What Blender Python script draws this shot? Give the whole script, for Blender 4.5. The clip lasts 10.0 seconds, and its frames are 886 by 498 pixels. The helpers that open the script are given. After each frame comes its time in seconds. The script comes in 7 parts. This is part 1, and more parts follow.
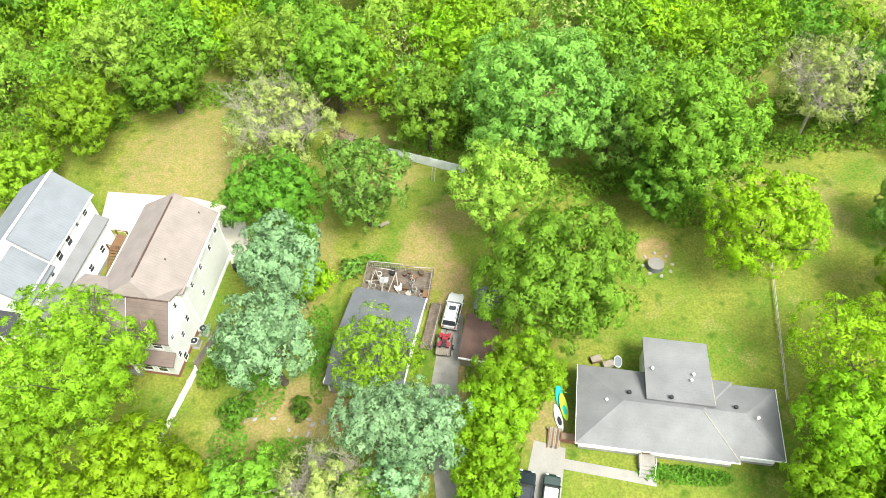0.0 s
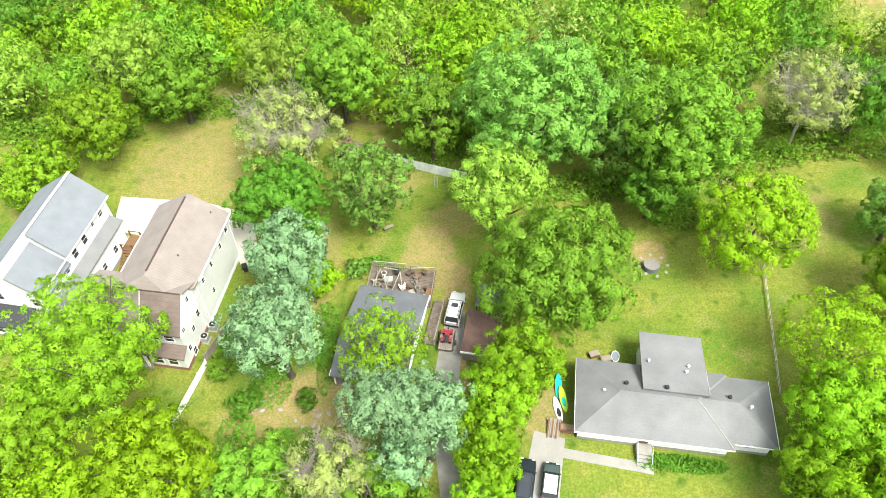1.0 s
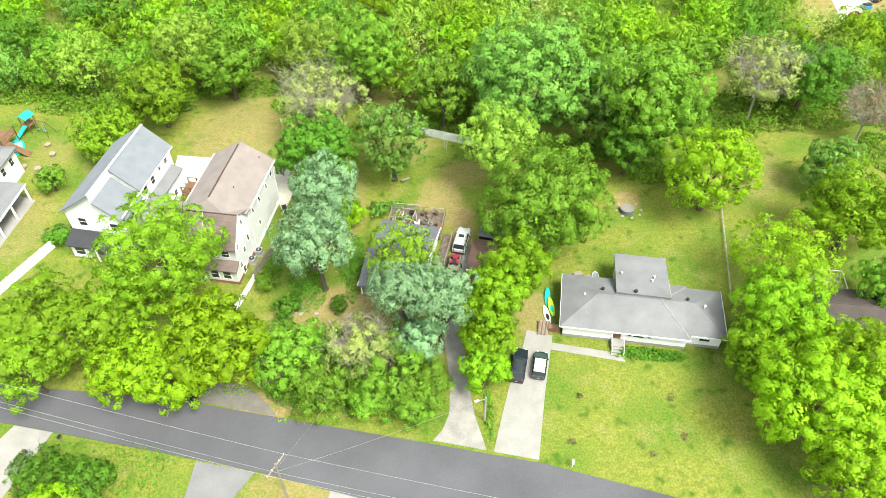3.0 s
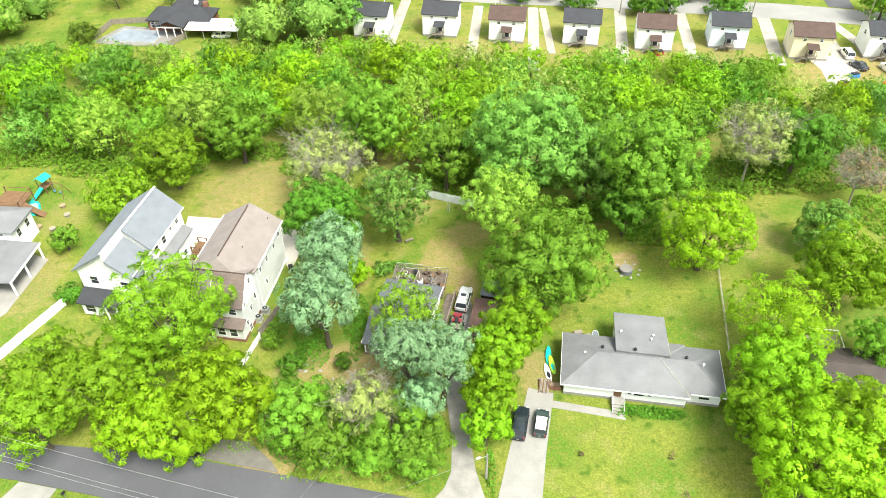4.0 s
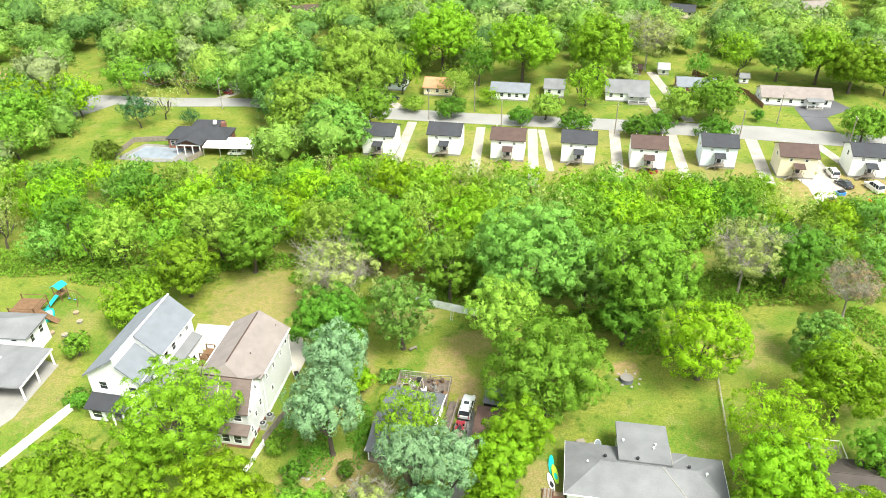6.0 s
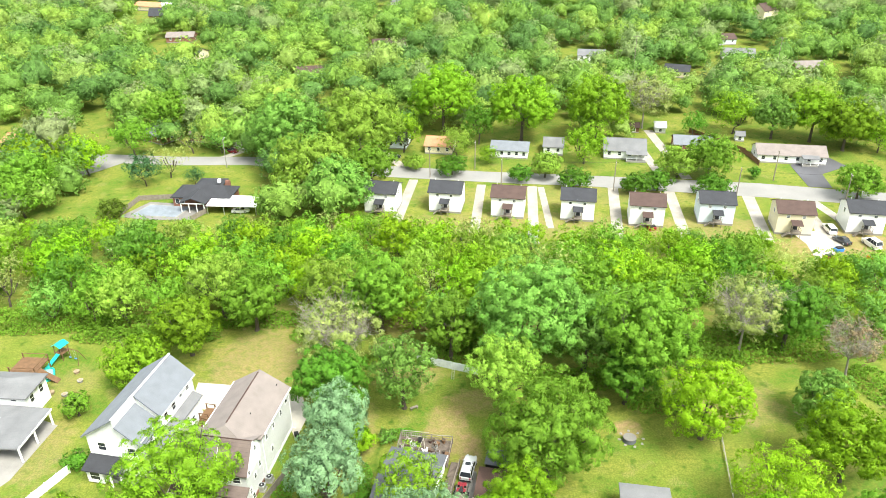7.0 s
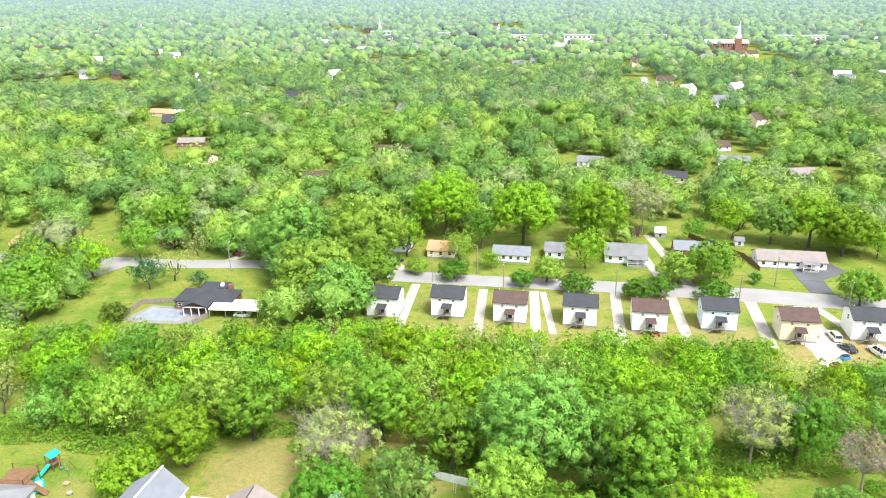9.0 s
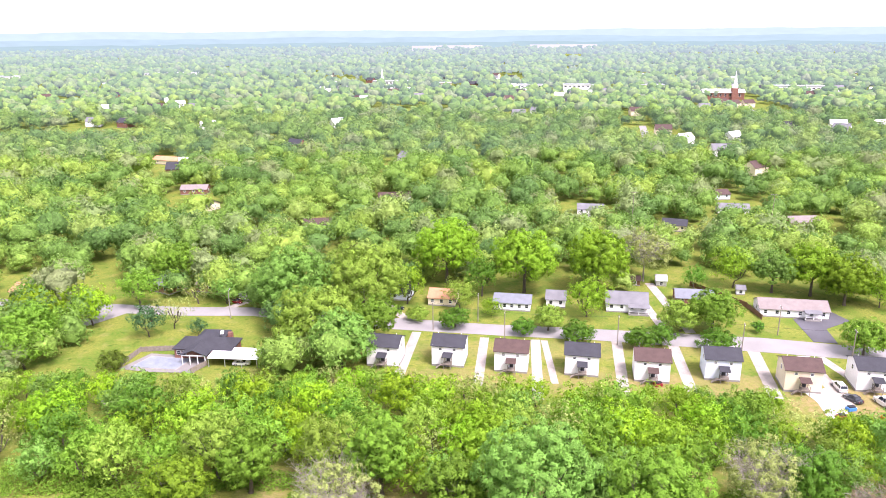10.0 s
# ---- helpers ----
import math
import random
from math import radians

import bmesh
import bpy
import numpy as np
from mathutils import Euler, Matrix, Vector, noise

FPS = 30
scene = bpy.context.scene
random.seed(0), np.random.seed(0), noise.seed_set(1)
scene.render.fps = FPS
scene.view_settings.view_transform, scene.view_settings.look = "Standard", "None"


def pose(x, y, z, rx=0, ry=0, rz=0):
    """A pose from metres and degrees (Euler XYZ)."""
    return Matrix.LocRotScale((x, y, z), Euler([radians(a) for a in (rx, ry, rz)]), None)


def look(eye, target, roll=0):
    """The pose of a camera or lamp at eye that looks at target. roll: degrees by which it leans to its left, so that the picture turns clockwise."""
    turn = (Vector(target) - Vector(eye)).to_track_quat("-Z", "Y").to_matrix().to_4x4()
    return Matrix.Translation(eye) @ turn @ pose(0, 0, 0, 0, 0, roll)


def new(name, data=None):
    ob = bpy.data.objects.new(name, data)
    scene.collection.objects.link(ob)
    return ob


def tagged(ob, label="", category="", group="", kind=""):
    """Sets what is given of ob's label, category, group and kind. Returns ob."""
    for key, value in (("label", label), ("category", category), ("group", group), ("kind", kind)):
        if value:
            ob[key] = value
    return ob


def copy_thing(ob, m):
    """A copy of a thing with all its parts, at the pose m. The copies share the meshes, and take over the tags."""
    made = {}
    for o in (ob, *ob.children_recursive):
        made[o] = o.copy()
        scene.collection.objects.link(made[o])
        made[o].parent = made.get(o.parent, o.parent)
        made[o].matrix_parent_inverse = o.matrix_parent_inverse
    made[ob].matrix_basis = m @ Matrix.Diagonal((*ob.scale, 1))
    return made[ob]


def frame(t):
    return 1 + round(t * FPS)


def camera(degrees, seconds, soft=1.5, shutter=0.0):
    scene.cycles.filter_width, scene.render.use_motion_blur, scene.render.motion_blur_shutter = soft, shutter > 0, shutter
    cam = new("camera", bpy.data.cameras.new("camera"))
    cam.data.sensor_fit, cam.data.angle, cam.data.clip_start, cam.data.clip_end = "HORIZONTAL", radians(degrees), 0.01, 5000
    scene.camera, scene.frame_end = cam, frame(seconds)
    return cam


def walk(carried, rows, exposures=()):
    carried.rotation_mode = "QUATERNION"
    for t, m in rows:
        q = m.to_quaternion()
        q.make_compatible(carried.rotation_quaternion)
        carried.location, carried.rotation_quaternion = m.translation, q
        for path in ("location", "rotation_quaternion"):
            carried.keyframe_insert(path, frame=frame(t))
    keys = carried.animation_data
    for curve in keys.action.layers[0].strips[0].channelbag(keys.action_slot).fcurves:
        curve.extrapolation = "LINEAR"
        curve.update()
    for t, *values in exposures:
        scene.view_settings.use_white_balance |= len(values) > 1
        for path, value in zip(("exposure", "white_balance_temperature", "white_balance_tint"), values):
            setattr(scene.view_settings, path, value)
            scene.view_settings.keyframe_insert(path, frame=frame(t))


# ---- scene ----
cam = camera(63.1, 10.0, soft=0.9)
PATH = [
    (0, (1.447, 28.878, 74.357), (1.441, 30.099, 72.773), -1.4),
    (0.5, (1.299, 27.129, 74.424), (1.294, 28.393, 72.874), -1.3),
    (1, (0.941, 23.769, 74.145), (0.939, 25.061, 72.618), -1.1),
    (1.5, (0.307, 16.701, 74.308), (0.308, 17.984, 72.774), -0.8),
    (2, (-0.134, 8.512, 75.295), (-0.135, 9.794, 73.759), -0.7),
    (2.5, (-0.325, 3.688, 76.332), (-0.327, 5.008, 74.829), -0.6),
    (3.8, (-0.062, -0.444, 78.733), (-0.077, 1.031, 77.382), -0.9),
    (4, (-0.063, -0.776, 78.853), (-0.078, 0.722, 77.528), -0.8),
    (4.5, (-0.163, -1.784, 79.318), (-0.177, -0.23, 78.058), -0.7),
    (5, (-0.173, -2.669, 79.756), (-0.19, -1.068, 78.558), -0.7),
    (5.5, (-0.207, -3.494, 80.161), (-0.226, -1.849, 79.023), -0.6),
    (5.7, (-0.223, -3.721, 80.257), (-0.243, -2.06, 79.144), -0.5),
    (7, (-0.107, -4.33, 81.661), (-0.131, -2.569, 80.713), -0.7),
    (7.5, (0.001, -4.179, 82.123), (-0.025, -2.386, 81.238), -0.6),
    (8, (0.068, -4.055, 82.51), (0.04, -2.232, 81.687), -0.6),
    (8.5, (-0.034, -3.847, 82.957), (-0.062, -1.998, 82.195), -0.5),
    (9, (-0.077, -3.722, 83.339), (-0.106, -1.849, 82.638), -0.5),
    (9.5, (-0.168, -3.645, 83.63), (-0.198, -1.751, 82.989), -0.4),
    (10, (-0.079, -3.465, 83.919), (-0.11, -1.551, 83.338), -0.4),
]
walk(cam, [(t, look(eye, target, roll)) for t, eye, target, roll in PATH],
     exposures=((0, 1.86, 6500, 5), (2.5, 1.8, 6500, 4), (5.7, 1.8, 6450, 4), (7.5, 1.81, 6350, 6), (8.8, 1.8, 6150, 10), (9.5, 1.79, 6150, 21), (10, 1.82, 6100, 36)))

# ---- light ----
world = bpy.data.worlds.new("overcast")
scene.world = world
world.use_nodes = True
wn, wl = world.node_tree.nodes, world.node_tree.links
sky = wn.new("ShaderNodeTexSky")
sky.sky_type, sky.sun_disc = "NISHITA", False
sky.sun_elevation, sky.sun_rotation = radians(58), radians(138.7)
sky.air_density, sky.dust_density, sky.ozone_density = 1.0, 4.0, 1.0
cloud = wn.new("ShaderNodeMix")
cloud.data_type = "RGBA"
cloud.inputs["Factor"].default_value = 0.85
cloud.inputs["B"].default_value = (6.4, 6.6, 6.7, 1)
wl.new(sky.outputs[0], cloud.inputs["A"])
wl.new(cloud.outputs["Result"], wn["Background"].inputs[0])
wn["Background"].inputs[1].default_value = 0.078
sun = new("sun", bpy.data.lights.new("sun", "SUN"))
sun.data.energy, sun.data.angle, sun.data.color = 2.6, radians(22), (1.0, 0.96, 0.88)
sun.matrix_world = look((0, 0, 300), (-0.66 * 187, 0.751 * 187, 0))

# ---- materials ----
def material(name, color, rough=0.8, metal=0.0, vary=0.15, scale=1.0, fine=12.0, bump=0.15, spec=0.3):
    """A surface with large stains, fine grain and a little relief, sized in metres."""
    m = bpy.data.materials.new(name)
    m.use_nodes = True
    n, l = m.node_tree.nodes, m.node_tree.links
    b = n["Principled BSDF"]
    b.inputs["Roughness"].default_value, b.inputs["Metallic"].default_value = rough, metal
    b.inputs["Specular IOR Level"].default_value = spec
    co = n.new("ShaderNodeTexCoord")
    big, small = n.new("ShaderNodeTexNoise"), n.new("ShaderNodeTexNoise")
    big.inputs["Scale"].default_value, small.inputs["Scale"].default_value = scale, fine
    big.inputs["Detail"].default_value = 5
    for t in (big, small):
        l.new(co.outputs["Object"], t.inputs["Vector"])
    mix = n.new("ShaderNodeMath"); mix.operation = "MULTIPLY_ADD"
    l.new(small.outputs[0], mix.inputs[0]); mix.inputs[1].default_value = 0.5
    l.new(big.outputs[0], mix.inputs[2])
    ramp = n.new("ShaderNodeMapRange")
    ramp.inputs[1].default_value, ramp.inputs[2].default_value = 0.45, 1.05
    ramp.inputs[3].default_value, ramp.inputs[4].default_value = 1 - vary, 1 + vary
    l.new(mix.outputs[0], ramp.inputs[0])
    mul = n.new("ShaderNodeVectorMath"); mul.operation = "SCALE"
    mul.inputs[0].default_value = color
    l.new(ramp.outputs[0], mul.inputs["Scale"])
    l.new(mul.outputs[0], b.inputs["Base Color"])
    if bump:
        bp = n.new("ShaderNodeBump")
        bp.inputs["Strength"].default_value, bp.inputs["Distance"].default_value = bump, 0.03
        l.new(small.outputs[0], bp.inputs["Height"]); l.new(bp.outputs[0], b.inputs["Normal"])
    return m


def banded(m, axis, size, depth, dark):
    """Courses across a surface: lap siding or shingle rows, with a shadow joint each."""
    n, l = m.node_tree.nodes, m.node_tree.links
    b = n["Principled BSDF"]
    co, sep = n.new("ShaderNodeTexCoord"), n.new("ShaderNodeSeparateXYZ")
    l.new(co.outputs["Object"], sep.inputs[0])
    saw = n.new("ShaderNodeMath"); saw.operation = "FRACT"
    div = n.new("ShaderNodeMath"); div.operation = "DIVIDE"; div.inputs[1].default_value = size
    l.new(sep.outputs[axis], div.inputs[0]); l.new(div.outputs[0], saw.inputs[0])
    bp = n.new("ShaderNodeBump"); bp.inputs["Strength"].default_value, bp.inputs["Distance"].default_value = 0.6, depth
    l.new(saw.outputs[0], bp.inputs["Height"])
    old = b.inputs["Normal"].links[0].from_socket if b.inputs["Normal"].links else None
    if old:
        l.new(old, bp.inputs["Normal"])
    l.new(bp.outputs[0], b.inputs["Normal"])
    src = b.inputs["Base Color"].links[0].from_socket
    gt = n.new("ShaderNodeMath"); gt.operation = "LESS_THAN"; gt.inputs[1].default_value = 0.12
    l.new(saw.outputs[0], gt.inputs[0])
    mr = n.new("ShaderNodeMapRange"); mr.inputs[3].default_value, mr.inputs[4].default_value = 1.0, dark
    l.new(gt.outputs[0], mr.inputs[0])
    sc = n.new("ShaderNodeVectorMath"); sc.operation = "SCALE"
    l.new(src, sc.inputs[0]); l.new(mr.outputs[0], sc.inputs["Scale"]); l.new(sc.outputs[0], b.inputs["Base Color"])
    return m


def leaves(name, color, tip, glow=0.25, attribute=False, dense=1.0):
    """Thin leaves: a soft gloss and light that shines through, varied leaf by leaf and tree by tree."""
    m = bpy.data.materials.new(name)
    m.use_nodes = True
    n, l = m.node_tree.nodes, m.node_tree.links
    b = n["Principled BSDF"]
    b.inputs["Roughness"].default_value = 0.55
    b.inputs["Specular IOR Level"].default_value = 0.12
    geo, info = n.new("ShaderNodeNewGeometry"), n.new("ShaderNodeObjectInfo")
    mix = n.new("ShaderNodeMix"); mix.data_type = "RGBA"
    mix.inputs["A"].default_value, mix.inputs["B"].default_value = (*color, 1), (*tip, 1)
    leafy = n.new("ShaderNodeMapRange")
    leafy.inputs[3].default_value, leafy.inputs[4].default_value = 0.3, 0.75
    l.new(geo.outputs["Random Per Island"], leafy.inputs[0]); l.new(leafy.outputs[0], mix.inputs["Factor"])
    out = mix.outputs["Result"]
    hs = n.new("ShaderNodeHueSaturation")
    l.new(out, hs.inputs["Color"])
    var, hue = n.new("ShaderNodeMapRange"), n.new("ShaderNodeMapRange")
    var.inputs[3].default_value, var.inputs[4].default_value = 0.76, 1.16
    hue.inputs[3].default_value, hue.inputs[4].default_value = 0.499, 0.511
    if attribute:
        at = n.new("ShaderNodeAttribute"); at.attribute_name = "tint"
        # tints made bluer and duller: some distance haze is in the leaf colour
        pick = n.new("ShaderNodeValToRGB")
        e = pick.color_ramp.elements
        e[0].color, e[1].color = (0.108, 0.218, 0.052, 1), (0.25, 0.305, 0.125, 1)
        for p, c in ((0.25, (0.16, 0.295, 0.053)), (0.5, (0.208, 0.36, 0.057)), (0.72, (0.28, 0.415, 0.062)), (0.88, (0.23, 0.335, 0.105))):
            q = e.new(p); q.color = (*c, 1)
        l.new(at.outputs["Fac"], pick.inputs[0]); l.new(pick.outputs[0], hs.inputs["Color"])
        l.new(geo.outputs["Random Per Island"], var.inputs[0]); hs.inputs["Hue"].default_value = 0.5
        l.new(var.outputs[0], hs.inputs["Value"])
    else:
        l.new(info.outputs["Random"], var.inputs[0]); l.new(var.outputs[0], hs.inputs["Value"])
        l.new(info.outputs["Random"], hue.inputs[0]); l.new(hue.outputs[0], hs.inputs["Hue"])
    # leaf tone differs at random, sprig by sprig and bough by bough
    tone = None
    for scale, lo, hi in ((1.5, 0.74, 1.14), (0.4, 0.86 * dense, 1.1 * dense)):
        g, r = n.new("ShaderNodeTexNoise"), n.new("ShaderNodeMapRange")
        g.inputs["Scale"].default_value, g.inputs["Detail"].default_value = scale, 2
        r.inputs[1].default_value, r.inputs[2].default_value, r.inputs[3].default_value, r.inputs[4].default_value = 0.34, 0.66, lo, hi
        l.new(geo.outputs["Position"], g.inputs["Vector"]); l.new(g.outputs[0], r.inputs[0])
        if tone:
            mu = n.new("ShaderNodeMath"); mu.operation = "MULTIPLY"
            l.new(tone, mu.inputs[0]); l.new(r.outputs[0], mu.inputs[1])
        tone = mu.outputs[0] if tone else r.outputs[0]
    sc = n.new("ShaderNodeVectorMath"); sc.operation = "SCALE"
    l.new(hs.outputs[0], sc.inputs[0]); l.new(tone, sc.inputs["Scale"])
    l.new(sc.outputs[0], b.inputs["Base Color"])
    if attribute:      # tufts of leaves on far crowns
        tuft, bp = n.new("ShaderNodeTexNoise"), n.new("ShaderNodeBump")
        tuft.inputs["Scale"].default_value, tuft.inputs["Detail"].default_value = 0.9, 4
        bp.inputs["Strength"].default_value, bp.inputs["Distance"].default_value = 0.42, 1.1
        l.new(geo.outputs["Position"], tuft.inputs["Vector"]); l.new(tuft.outputs[0], bp.inputs["Height"]); l.new(bp.outputs[0], b.inputs["Normal"])
    tr, add = n.new("ShaderNodeBsdfTranslucent"), n.new("ShaderNodeMixShader")
    add.inputs[0].default_value = glow
    l.new(sc.outputs[0], tr.inputs[0]); l.new(b.outputs[0], add.inputs[1]); l.new(tr.outputs[0], add.inputs[2])
    l.new(add.outputs[0], n["Material Output"].inputs[0])
    return m


LEAF = {
    "lime": leaves("leaf_lime", (0.205, 0.385, 0.008), (0.345, 0.53, 0.02)),
    "fresh": leaves("leaf_fresh", (0.165, 0.325, 0.010), (0.29, 0.455, 0.028)),
    "spring": leaves("leaf_spring", (0.165, 0.345, 0.008), (0.285, 0.47, 0.02)),
    "green": leaves("leaf_green", (0.138, 0.30, 0.018), (0.245, 0.415, 0.042)),
    "deep": leaves("leaf_deep", (0.086, 0.215, 0.014), (0.15, 0.305, 0.03)),
    "pale": leaves("leaf_pale", (0.143, 0.31, 0.034), (0.258, 0.44, 0.085)),
    "silver": leaves("leaf_silver", (0.175, 0.35, 0.132), (0.365, 0.545, 0.295)),
    "yellow": leaves("leaf_yellow", (0.207, 0.37, 0.03), (0.350, 0.49, 0.07)),
    "twig": leaves("leaf_bud", (0.265, 0.345, 0.07), (0.40, 0.445, 0.14)),
    "red": leaves("leaf_red", (0.239, 0.17, 0.10), (0.304, 0.22, 0.13)),
    "pine": leaves("needle", (0.055, 0.13, 0.045), (0.083, 0.17, 0.06), 0.2),
    "bush": leaves("leaf_clipped", (0.097, 0.16, 0.014), (0.156, 0.21, 0.025), 0.25),
}
WOODS = leaves("leaf_woods", (0.1, 0.24, 0.02), (0.15, 0.3, 0.03), attribute=True)
bark = material("bark", (0.085, 0.07, 0.052), 0.95, vary=0.35, scale=2, fine=25, bump=0.5)
bark_pale = material("bark_pale", (0.27, 0.245, 0.20), 0.95, vary=0.3, scale=2, fine=25, bump=0.5)
asphalt = material("asphalt", (0.086, 0.085, 0.094), 0.9, vary=0.3, scale=0.1, fine=9, bump=0.1)
concrete = material("concrete", (0.252, 0.24, 0.222), 0.9, vary=0.16, scale=0.5, fine=6)
bright_concrete = material("new_concrete", (0.46, 0.42, 0.365), 0.9, vary=0.12, scale=0.4, fine=5)
street = material("worn_street", (0.235, 0.227, 0.218), 0.9, vary=0.15, scale=0.15, fine=4)
sandy = material("sandy_concrete", (0.31, 0.283, 0.246), 0.95, vary=0.28, scale=0.35, fine=3, bump=0.3)
gravel = material("gravel", (0.245, 0.23, 0.212), 0.95, vary=0.3, scale=0.6, fine=7, bump=0.5)
dirt = material("dirt", (0.30, 0.23, 0.15), 0.95, vary=0.3, scale=0.5, fine=5, bump=0.4)
grey_shingle = banded(material("grey_shingle", (0.160, 0.161, 0.167), 0.85, vary=0.22, scale=0.35, fine=8), 1, 0.35, 0.012, 0.955)
dark_shingle = banded(material("dark_shingle", (0.04, 0.041, 0.047), 0.85, vary=0.2, scale=0.5, fine=8), 1, 0.35, 0.015, 0.88)
blue_shingle = banded(material("blue_grey_shingle", (0.165, 0.178, 0.20), 0.85, vary=0.14, scale=0.6, fine=8), 1, 0.35, 0.015, 0.9)
brown_shingle = banded(material("brown_shingle", (0.213, 0.182, 0.168), 0.85, vary=0.16, scale=0.6, fine=8), 1, 0.35, 0.015, 0.88)
fawn_shingle = banded(material("fawn_shingle", (0.155, 0.118, 0.105), 0.85, vary=0.2, scale=0.8, fine=9), 1, 0.35, 0.015, 0.85)
umber_shingle = banded(material("umber_shingle", (0.078, 0.05, 0.043), 0.85, vary=0.2, scale=0.6, fine=8), 1, 0.35, 0.015, 0.88)
deep_brown_shingle = banded(material("deep_brown_shingle", (0.062, 0.05, 0.046), 0.85, vary=0.2, scale=0.6, fine=8), 1, 0.35, 0.015, 0.88)
orange_shingle = banded(material("orange_shingle", (0.42, 0.22, 0.12), 0.85, vary=0.18, scale=0.6, fine=8), 1, 0.35, 0.015, 0.88)
white_siding = banded(material("white_siding", (0.80, 0.80, 0.79), 0.6, vary=0.05, scale=0.4, fine=3, bump=0.05), 2, 0.2, 0.02, 0.86)
grey_siding = banded(material("grey_siding", (0.64, 0.645, 0.635), 0.7, vary=0.06, scale=0.4, fine=3, bump=0.05), 2, 0.2, 0.02, 0.86)
cream_siding = banded(material("cream_siding", (0.70, 0.62, 0.45), 0.7, vary=0.06, scale=0.4, fine=3, bump=0.05), 2, 0.2, 0.02, 0.86)
blue_siding = banded(material("pale_blue_siding", (0.62, 0.68, 0.74), 0.7, vary=0.06, scale=0.4, fine=3, bump=0.05), 2, 0.2, 0.02, 0.86)
brick_wall = banded(material("red_brick_wall", (0.23, 0.11, 0.08), 0.9, vary=0.25, scale=0.8, fine=9), 2, 0.225, 0.012, 0.75)
white_paint = material("white_paint", (0.80, 0.80, 0.79), 0.5, vary=0.04, scale=1, fine=6, bump=0.03)
membrane = material("dark_membrane", (0.10, 0.105, 0.118), 0.8, vary=0.25, scale=0.4, fine=5)
rust = material("rusty_sheet", (0.105, 0.063, 0.052), 0.8, vary=0.35, scale=0.7, fine=5)
plank = material("weathered_plank", (0.22, 0.19, 0.155), 0.9, vary=0.3, scale=1.5, fine=10, bump=0.3)
cedar = material("brown_timber", (0.15, 0.085, 0.045), 0.85, vary=0.25, scale=1.5, fine=10)
steel = material("galvanised_steel", (0.55, 0.56, 0.57), 0.45, 0.7, vary=0.12, scale=2, fine=8)
black_metal = material("black_metal", (0.03, 0.03, 0.033), 0.5, 0.3, vary=0.2, scale=3, fine=10)
rubber = material("rubber", (0.025, 0.025, 0.027), 0.9, vary=0.2, scale=4, fine=20)
glass = material("dark_window", (0.03, 0.035, 0.042), 0.08, vary=0.1, scale=0.7, fine=3, bump=0, spec=0.6)
plastic_teal = material("teal_plastic", (0.02, 0.42, 0.36), 0.4, vary=0.06)
plastic_green = material("lime_plastic", (0.42, 0.72, 0.04), 0.4, vary=0.06)
plastic_red = material("red_plastic", (0.24, 0.02, 0.03), 0.35, vary=0.1)
plastic_blue = material("blue_plastic", (0.05, 0.2, 0.5), 0.4, vary=0.1)
plastic_orange = material("orange_plastic", (0.7, 0.16, 0.03), 0.4, vary=0.1)
pool_deck = material("pool_deck", (0.19, 0.18, 0.165), 0.9, vary=0.2, scale=0.4, fine=4)
pool_cover = material("pool_cover", (0.19, 0.215, 0.245), 0.5, vary=0.3, scale=0.4, fine=3)
stone = material("pale_stone", (0.27, 0.255, 0.225), 0.9, vary=0.25, scale=1.5, fine=8, bump=0.5)


